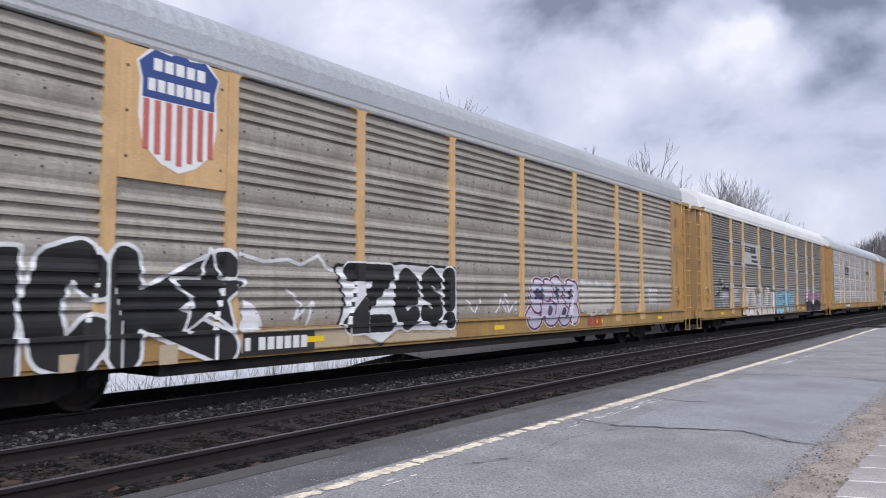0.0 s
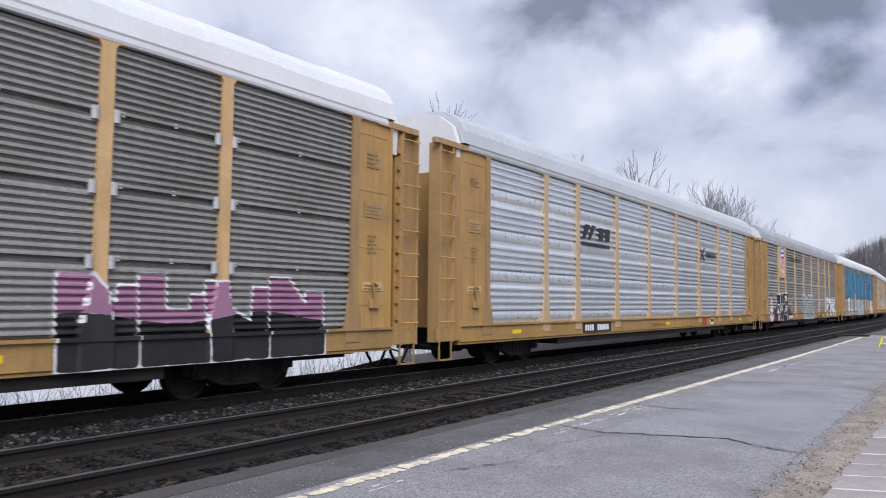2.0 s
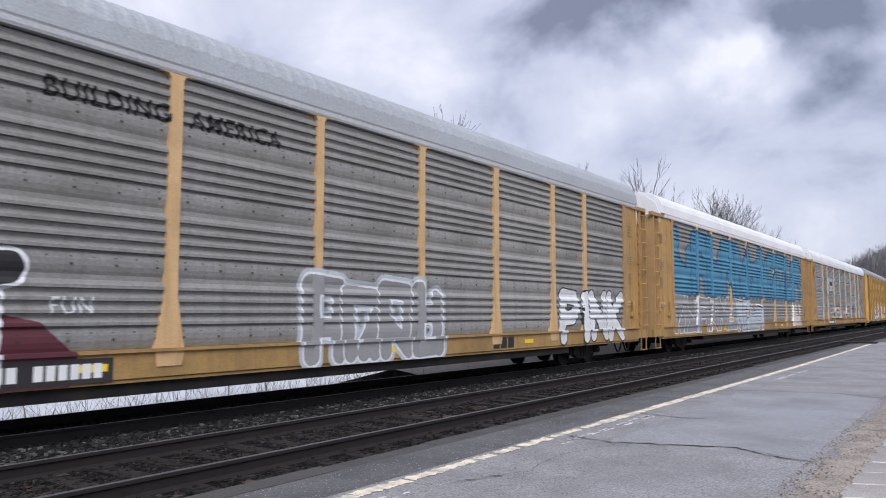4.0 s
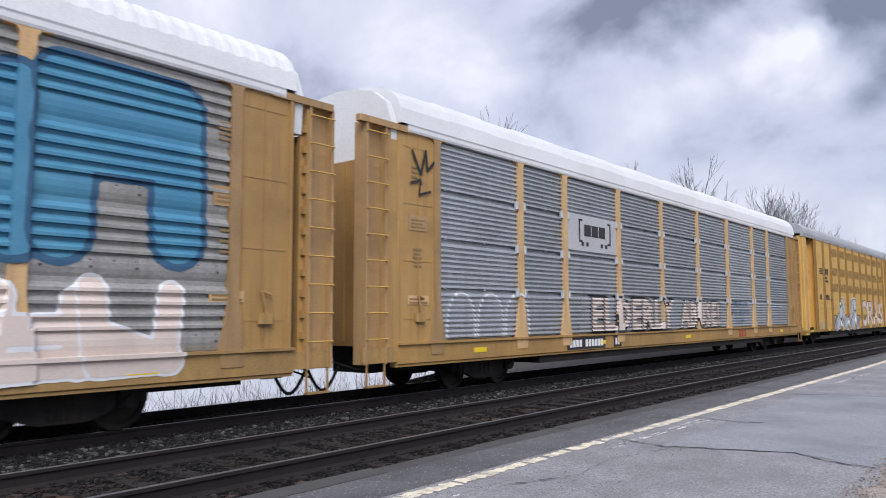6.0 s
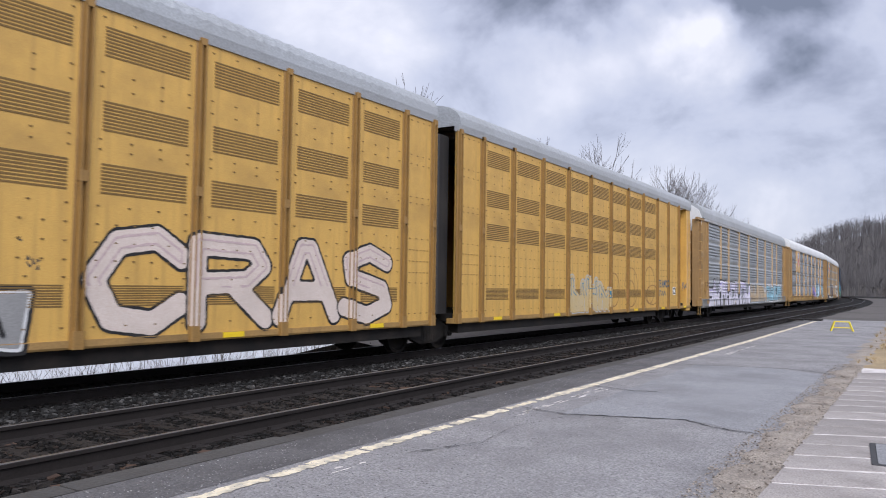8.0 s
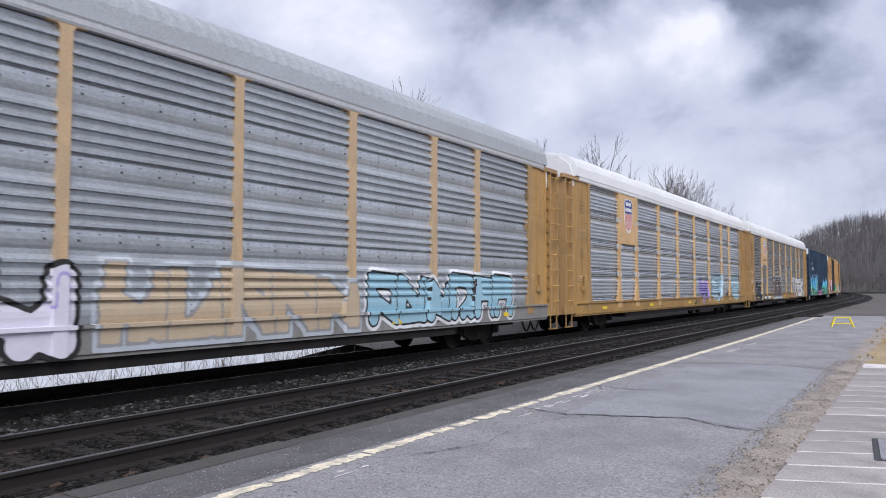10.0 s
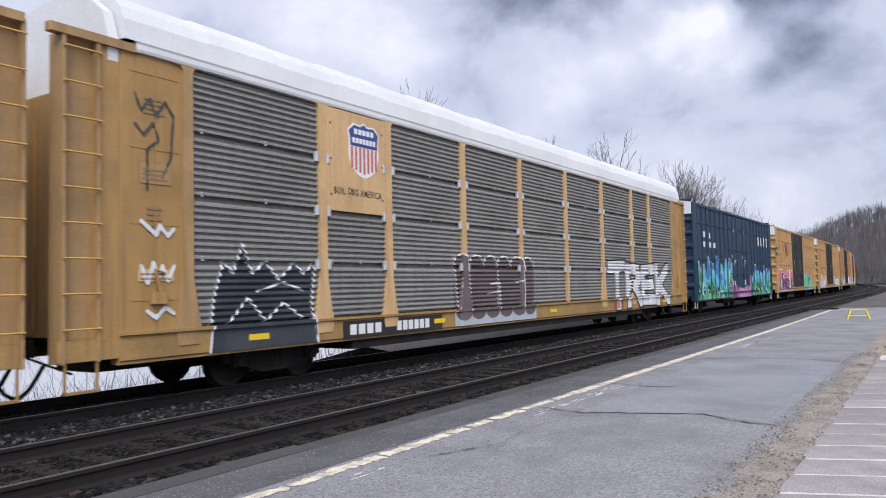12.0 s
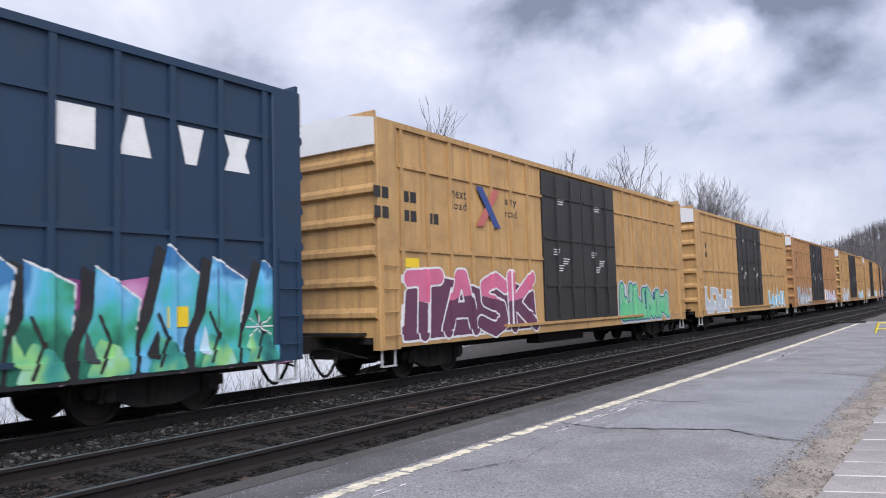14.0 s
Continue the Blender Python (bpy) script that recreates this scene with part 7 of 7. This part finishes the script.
tag(unit_2, UNIT2, (-4.6, -1.0, .75, 2.0), 3, 66, "faint", "pale", "faint pale graffiti on yellow", w=.2, rim_w=.03, inline="blue")

# grey carrier with a long white band of letters
tag(rack_y, BANDS, (-11.75, -.7, .66, 2.12), 8, 71, "lilac_white", "black", "white and lilac graffiti letters with dark rims", w=.2, rim_w=.075, square=False, inline="lilac", tall=.2)
tag(rack_y, BANDS, (-.3, 5.2, .8, 1.95), 5, 72, "tan", "grey", "tan and green graffiti letters", w=.15, outer="pale")
tag(rack_y, BANDS, (5.6, 11.9, .8, 1.95), 6, 73, "sky", "black", "pale blue graffiti letters", w=.15, outer="white")

# silver carrier with vent rows
shield(rack_z, -8.4, 4.3, .9, 1.3, (-9.3, -7.5, 3.2, 5.06))
blob(rack_z, HOLES, [(2.6, 1.95), (2.95, 2.0), (3.1, 1.7), (3.7, 1.8), (4.2, 1.95), (4.2, 1.0), (3.5, 1.15), (3.2, .68), (2.9, 1.3), (2.5, 1.35)], "lilac", 1, "violet graffiti", .06)
for pts in ([(2.6, 1.5), (3.2, 1.4), (3.7, 1.5), (3.3, 1.05), (3.15, .7)], [(3.6, 1.75), (3.55, 1.5)], [(3.9, 1.7), (4.0, 1.5), (3.75, 1.45)]):
    scrawl(rack_z, HOLES, pts, .04, "violet", 3)
bubbles(rack_z, HOLES, [(6.3, 1.55, 1.0, .6), (5.75, 1.85, .55, .48), (6.55, 1.95, .45, .4), (7.15, 1.85, .42, .42), (5.6, 1.25, .5, .36), (6.9, 1.3, .55, .35), (6.2, 1.2, .4, .33), (6.45, 1.0, .3, .22)], "ice", "deep", "pale blue rounded graffiti", halo="white")
for k in range(4):
    scrawl(rack_z, HOLES, [(6.1 + k * .28, 1.72), (6.15 + k * .28, 1.95), (6.3 + k * .28, 1.75)], .02, "deep", 4)
bubbles(rack_z, HOLES, [(10.9, 1.45, .75, .55), (10.3, 1.85, .4, .42), (11.0, 1.95, .5, .35), (11.75, 1.85, .3, .5), (10.6, 1.25, .55, .4), (11.3, 1.15, .5, .36), (11.0, 1.3, .35, .4)], "ice", "black", "white graffiti with dark lines", halo="white")
for c in (4.45, 7.4, 9.4):
    scrawl(rack_z, HOLES, [(c - .55, 1.1), (c - .4, 1.35), (c - .3, 1.1), (c - .55, 1.15)], .04, "black", 4)
lay(rack_z, "graffiti", flat_mesh(stroke([(1.4, .75), (1.6, .95), (1.7, .7), (2.0, .95), (2.2, .7), (2.5, .9)], .03)), HOLES, "black", 1)

# dark carrier with shield
shield(rack_k, -8.2, 4.35, .92, 1.05, (-9.3, -7.5, 3.1, 5.06))
lay(rack_k, "lettering", word_mesh("BUILDING AMERICA", -9.1, -7.65, 3.42, 3.56, .02), Skin("unit"), M["dark_ink"], 4)
flame = [(-12.0, .66), (-11.9, 1.5), (-11.7, 2.1), (-11.5, 1.9), (-11.3, 2.4), (-11.1, 1.9), (-10.8, 2.1), (-10.5, 1.8), (-10.1, 2.1), (-9.9, 1.9), (-9.6, 2.1), (-9.7, 1.4), (-9.6, .66)]
blob(rack_k, FINE, flame, "shade", .5, "dark flame-like patch under thin white lines")
lay(rack_k, "graffiti", flat_mesh(stroke(flame, .022) + stroke([(-11.6, 1.1), (-11.2, 1.5), (-10.8, 1.1), (-10.4, 1.4), (-9.9, 1.1)], .02) + stroke([(-11.0, 1.6), (-10.4, 1.75), (-9.9, 1.6)], .02)), FINE, "white", 1, "thin white flame-like outline")
lay(rack_k, "graffiti", flat_mesh(arcs(-4.9, .75, 4.2, 1.55, 4, .02) + bars(-4.0, -2.6, 1.9, 2.2, 4, .5)), FINE, "pale", 1, "faint pale outlines")
lobes = [[(c + .36 * math.cos(a), (1.02 if math.sin(a) < 0 else 2.1) + (.22 if math.sin(a) < 0 else .28) * math.sin(a)) for a in [math.pi * k / 8 for k in range(16)]] for c in (-4.55, -3.85, -3.15, -2.45, -1.75, -1.1)]
lay(rack_k, "graffiti", flat_mesh([[(-4.95, .68), (-.72, .68), (-.72, 1.04), (-4.95, 1.04)]]), FINE, "pale", 1, "pale grey underspray on the sill")
lay(rack_k, "graffiti", flat_mesh(lobes), FINE, "umber", 2, "rounded dark brown graffiti with thin white outlines")
lay(rack_k, "graffiti", flat_mesh([s for p in lobes for s in stroke(p[:9], .022)] + [s for p in lobes[1::2] for s in stroke([(p[8][0], 2.0), (p[8][0] + .05, 1.45), (p[8][0] - .02, 1.0)], .022)] + stroke([(-3.2, 1.66), (-2.7, 1.68), (-2.68, 1.1)], .022) + stroke([(-4.9, 2.35), (-4.75, 1.1)], .022) + stroke([(-3.3, 1.42), (-2.75, 1.46)], .02) + stroke([(-1.8, 1.7), (-1.3, 1.75)], .02)), FINE, "white", 3, "thin white graffiti outlines")
graffito(rack_k, FINE, "TREK", (4.95, 11.75, .70, 2.38), "white", "black", "white graffiti letters with dark rims", w=.2, rim_w=.06, square=True, seed=8)
CORNER = Skin("corner")
for pts in ([(-13.3, 4.5), (-13.2, 4.25), (-13.05, 4.45), (-12.95, 4.2), (-12.8, 4.45), (-12.65, 4.25), (-12.7, 3.6), (-12.85, 3.3)], [(-13.3, 4.05), (-13.15, 3.9), (-13.0, 4.1), (-12.9, 3.85), (-13.1, 3.7), (-13.1, 3.1)]):
    scrawl(rack_k, CORNER, pts, .018, "shade", 1, "thin dark scrawl on the corner sheet")
for pts in ([(-13.2, 2.65), (-12.95, 2.45), (-12.9, 2.6), (-12.75, 2.45), (-12.65, 2.55)], [(-13.2, 2.0), (-13.1, 1.75), (-13.0, 2.05), (-12.92, 1.8), (-12.85, 2.0), (-12.75, 1.78), (-12.65, 2.0)], [(-13.1, 1.35), (-12.95, 1.25), (-12.8, 1.4), (-12.65, 1.3)]):
    scrawl(rack_k, CORNER, pts, .03, "white", 1, "white scrawled letters on the corner sheet")
number_board(rack_k, -8.9, -5.5, .66, .99, [(.06, .36, 4), (.5, .86, 6)])
raised(rack_k, "lettering", bars(5.3, 6.3, .72, .98, 3, .2), SILL, INK["red"])

# navy boxcar: pale letters' blocks, turquoise spikes, magenta haze
raised(box_g, "emblem", [[(a, 3.78), (a + .55, 3.78), (a + .55, 4.35), (a, 4.35)] if k == 0 else [(a, 3.78), (a + .5, 3.78), (a + .36, 4.35), (a + .14, 4.35)] if k == 1 else [(a + .13, 3.78), (a + .32, 3.78), (a + .45, 4.35), (a, 4.35)] if k == 2 else [(a, 3.78), (a + .5, 3.78), (a + .4, 4.06), (a + .5, 4.35), (a, 4.35), (a + .1, 4.06)] for k, a in enumerate((5.35, 6.25, 7.2, 8.05))], 1.502, M["white"], "four large white blocks of a company mark")
raised(box_g, "lettering", bars(-7.65, -7.1, 3.78, 4.05, 2, .2) + bars(-6.4, -6.15, 3.75, 4.02, 1, 0) + bars(-7.55, -7.15, 3.3, 3.56, 2, .2) + bars(-6.4, -5.95, 3.3, 3.56, 2, .2) + bars(-5.6, -5.15, 3.3, 3.56, 2, .2), 1.502, M["white"])
for poly in ([(-9.2, .75), (-2.0, .75), (-2.3, 1.9), (-3.0, 2.35), (-4.4, 2.2), (-5.2, 2.4), (-6.5, 2.2), (-7.4, 2.45), (-8.3, 2.3), (-9.2, 2.4)], [(-2.1, .76), (2.9, .76), (2.9, 1.15), (1.9, 1.25), (.6, 1.1), (-.8, 1.2), (-1.9, 1.7)], [(2.6, .76), (9.3, .76), (9.3, 1.9), (8.2, 2.2), (6, 1.9), (4, 2.2), (2.7, 1.7)]):
    blob(box_g, BOXS, poly, "dusk", 1, "magenta haze behind turquoise graffiti", .08, .06)
for seed, y0, y1, top, n in ((101, -9.1, -2.1, 3.0, 8), (104, 3.0, 9.2, 2.75, 7)):
    rnd = random.Random(seed)
    blob(box_g, BOXS, [(y0, .74), (y1, .74), (y1 - .15, 1.55), (y0 + .1, 1.6)], "shade", 2, "dark letters' depth behind turquoise graffiti", .05)
    for k in range(n):
        a, h = y0 + k * (y1 - y0) / n, top - rnd.uniform(0, .6)
        lean, belly = rnd.uniform(-.15, .25), rnd.uniform(.25, .55)
        wide = (y1 - y0) / n * 1.18
        blade = [(a, .74), (a + wide * .78, .74), (a + wide * (.85 + lean * .3), 1.35), (a + wide * (.98 + lean), h - belly), (a + wide * (.35 + lean), h), (a + wide * .22, 1.55), (a + wide * .05, 1.2)]
        blob(box_g, BOXS, [(y - .17, z - .03) for y, z in blade], "black", 3 + k % 2 * 3, "", .03)
        blob(box_g, BOXS, blade, "sea", 4 + k % 2 * 3, "tall pointed turquoise and green graffiti")
        scrawl(box_g, BOXS, [blade[2], blade[3], blade[4]], .014, "white", 5 + k % 2 * 3)
        blob(box_g, BOXS, [(a + wide * .1, .74), (a + wide * .75, .74), (a + wide * .6, 1.1), (a + wide * .3, 1.25)], "leaf", 9)
        scrawl(box_g, BOXS, [(a + wide * .3, .8), (a + wide * .45, 1.2), (a + wide * .3, 1.55)], .025, "black", 10)
        blob(box_g, BOXS, [(a + .1, .95), (a + .32, .9), (a + .22 + lean, 1.4)], ("black", "ice", "leaf", "shade")[k % 4], 11)
    for y, z in ((y0 + 1.1, 1.35), (y1 - .5, 1.3)):
        for q in range(4):
            scrawl(box_g, BOXS, [(y - .28 * math.cos(q * .8), z - .2 * math.sin(q * .8)), (y + .28 * math.cos(q * .8), z + .2 * math.sin(q * .8))], .012, "white", 12)
raised(box_g, "placard", [[(7.0, 1.35), (7.35, 1.35), (7.35, 1.65), (7.0, 1.65)], [(-8.0, 1.3), (-7.7, 1.3), (-7.7, 1.6), (-8.0, 1.6)]], 1.525, M["reflector"])
lay(box_g, "graffiti", flat_mesh(bars(-1.9, -1.2, 1.35, 1.6, 3, .3) + bars(.9, 1.5, 1.35, 1.65, 3, .3)), BOXS, "white", 4)
blob(box_g, BOXS, [(-2.75, 1.5), (-2.5, 1.5), (-2.45, 2.3), (-2.6, 2.15)], "lime", 10)

# ochre boxcar: marks, crossed emblem, pink and green words
raised(box_t, "lettering", bars(-9.1, -8.6, 3.72, 3.95, 2, .2) + bars(-9.1, -8.6, 3.32, 3.55, 2, .2), 1.562, M["dark_ink"])
raised(box_t, "lettering", bars(-8.1, -7.6, 3.72, 3.95, 2, .2) + bars(-8.1, -7.6, 3.32, 3.55, 2, .2) + bars(-7.25, -6.8, 3.32, 3.55, 2, .2), 1.502, M["dark_ink"])
for words, y, z in (("next", -6.0, 3.98), ("load", -6.0, 3.72), ("any", -3.62, 3.98), ("road", -3.62, 3.72)):
    lay(box_t, "lettering", word_mesh(words, y - .3, y + .3, z, z + .2, .01), BOXS, M["dark_ink"], 1)
raised(box_t, "emblem", [[(-5.35, 3.4), (-5.05, 3.4), (-4.25, 4.35), (-4.55, 4.35)]], 1.554, M["shield_red"], "red and blue crossed emblem")
raised(box_t, "emblem", [[(-5.35, 4.35), (-5.05, 4.35), (-4.25, 3.4), (-4.55, 3.4)]], 1.557, M["shield_blue"])
blob(box_t, BOXS, [(-8.2, .9), (-2.5, .95), (-2.6, 1.8), (-3.6, 2.0), (-5.2, 1.85), (-7.3, 2.2), (-8.1, 1.8)], "white", 1, "", .10)
blob(box_t, BOXS, [(-8.2, .9), (-2.5, .95), (-2.6, 1.8), (-3.6, 2.0), (-5.2, 1.85), (-7.3, 2.2), (-8.1, 1.8)], "plum", 2, "dark plum cloud with a white rim", .05)
graffito(box_t, BOXS, "TASK", (-8.2, -2.45, .80, 2.32), "rose", "white", "pink and plum graffiti word with white rims", w=.17, rim_w=.045, layer=3, split=(1.68, "plum"), seed=5)
tag(box_t, BOXS, (3.4, 8.2, .85, 2.1), 4, 113, "green", "deep", "green graffiti with pale rims", w=.2, outer="pale", inline="pale")
raised(box_t, "placard", [[(-8.1, 2.35), (-7.6, 2.35), (-7.6, 2.55), (-8.1, 2.55)]], 1.502, M["reflector"])

# a plain boxcar for the rest of the train
box_plain = boxcar(M["ochre"], M["black"], "ochre yellow boxcar with black doors and faint graffiti")
tag(box_plain, BOXS, (-8.4, -4.0, .85, 2.0), 5, 121, "pale", "white", "pale grey-blue graffiti", None)
tag(box_plain, BOXS, (4.2, 8.4, .85, 1.9), 4, 122, "sky", "white", "pale blue graffiti", None)
raised(box_plain, "lettering", bars(-8.1, -7.6, 3.72, 3.95, 2, .2) + bars(-8.1, -7.6, 3.32, 3.55, 2, .2), 1.502, M["dark_ink"])
box_faded = boxcar(M["rust_ochre"], M["black"], "faded brown boxcar with dark doors and pale graffiti")
tag(box_faded, BOXS, (-8.2, -3.2, .85, 2.1), 6, 131, "pale", "grey", "grey graffiti", "grey")
tag(box_faded, BOXS, (3.2, 8.6, .85, 1.9), 5, 132, "mauve", "white", "pale mauve graffiti", None)
raised(box_faded, "lettering", bars(-8.1, -7.6, 3.72, 3.95, 2, .2) + bars(-8.1, -7.6, 3.32, 3.55, 2, .2), 1.502, M["dark_ink"])


# ---- the rest of the boxcars ----
TRAIN += [(box_plain, 273.05 + BOX), (box_faded, 273.05 + 2 * BOX)]
for i in range(3, 13):
    TRAIN.append((copy_thing(box_faded if i % 3 == 2 else box_plain, pose(0, 0, 0)), 273.05 + i * BOX))


def motions():
    """The train rolls towards the camera, hardly slowing, each car along the line."""
    for car, at3 in TRAIN:
        rows = []
        for k in range(29):
            t = k * 0.5
            gone = SPEED * (min(t, 7.0) - 3.0) + SPEED_LATE * max(min(t, 13.0) - 7.0, 0.0) + SPEED_LAST * max(t - 13.0, 0.0)
            rows.append((t, on_line(at3 - gone, X_TRAIN, RAIL_TRAIN)))
        walk(car, rows)


motions()
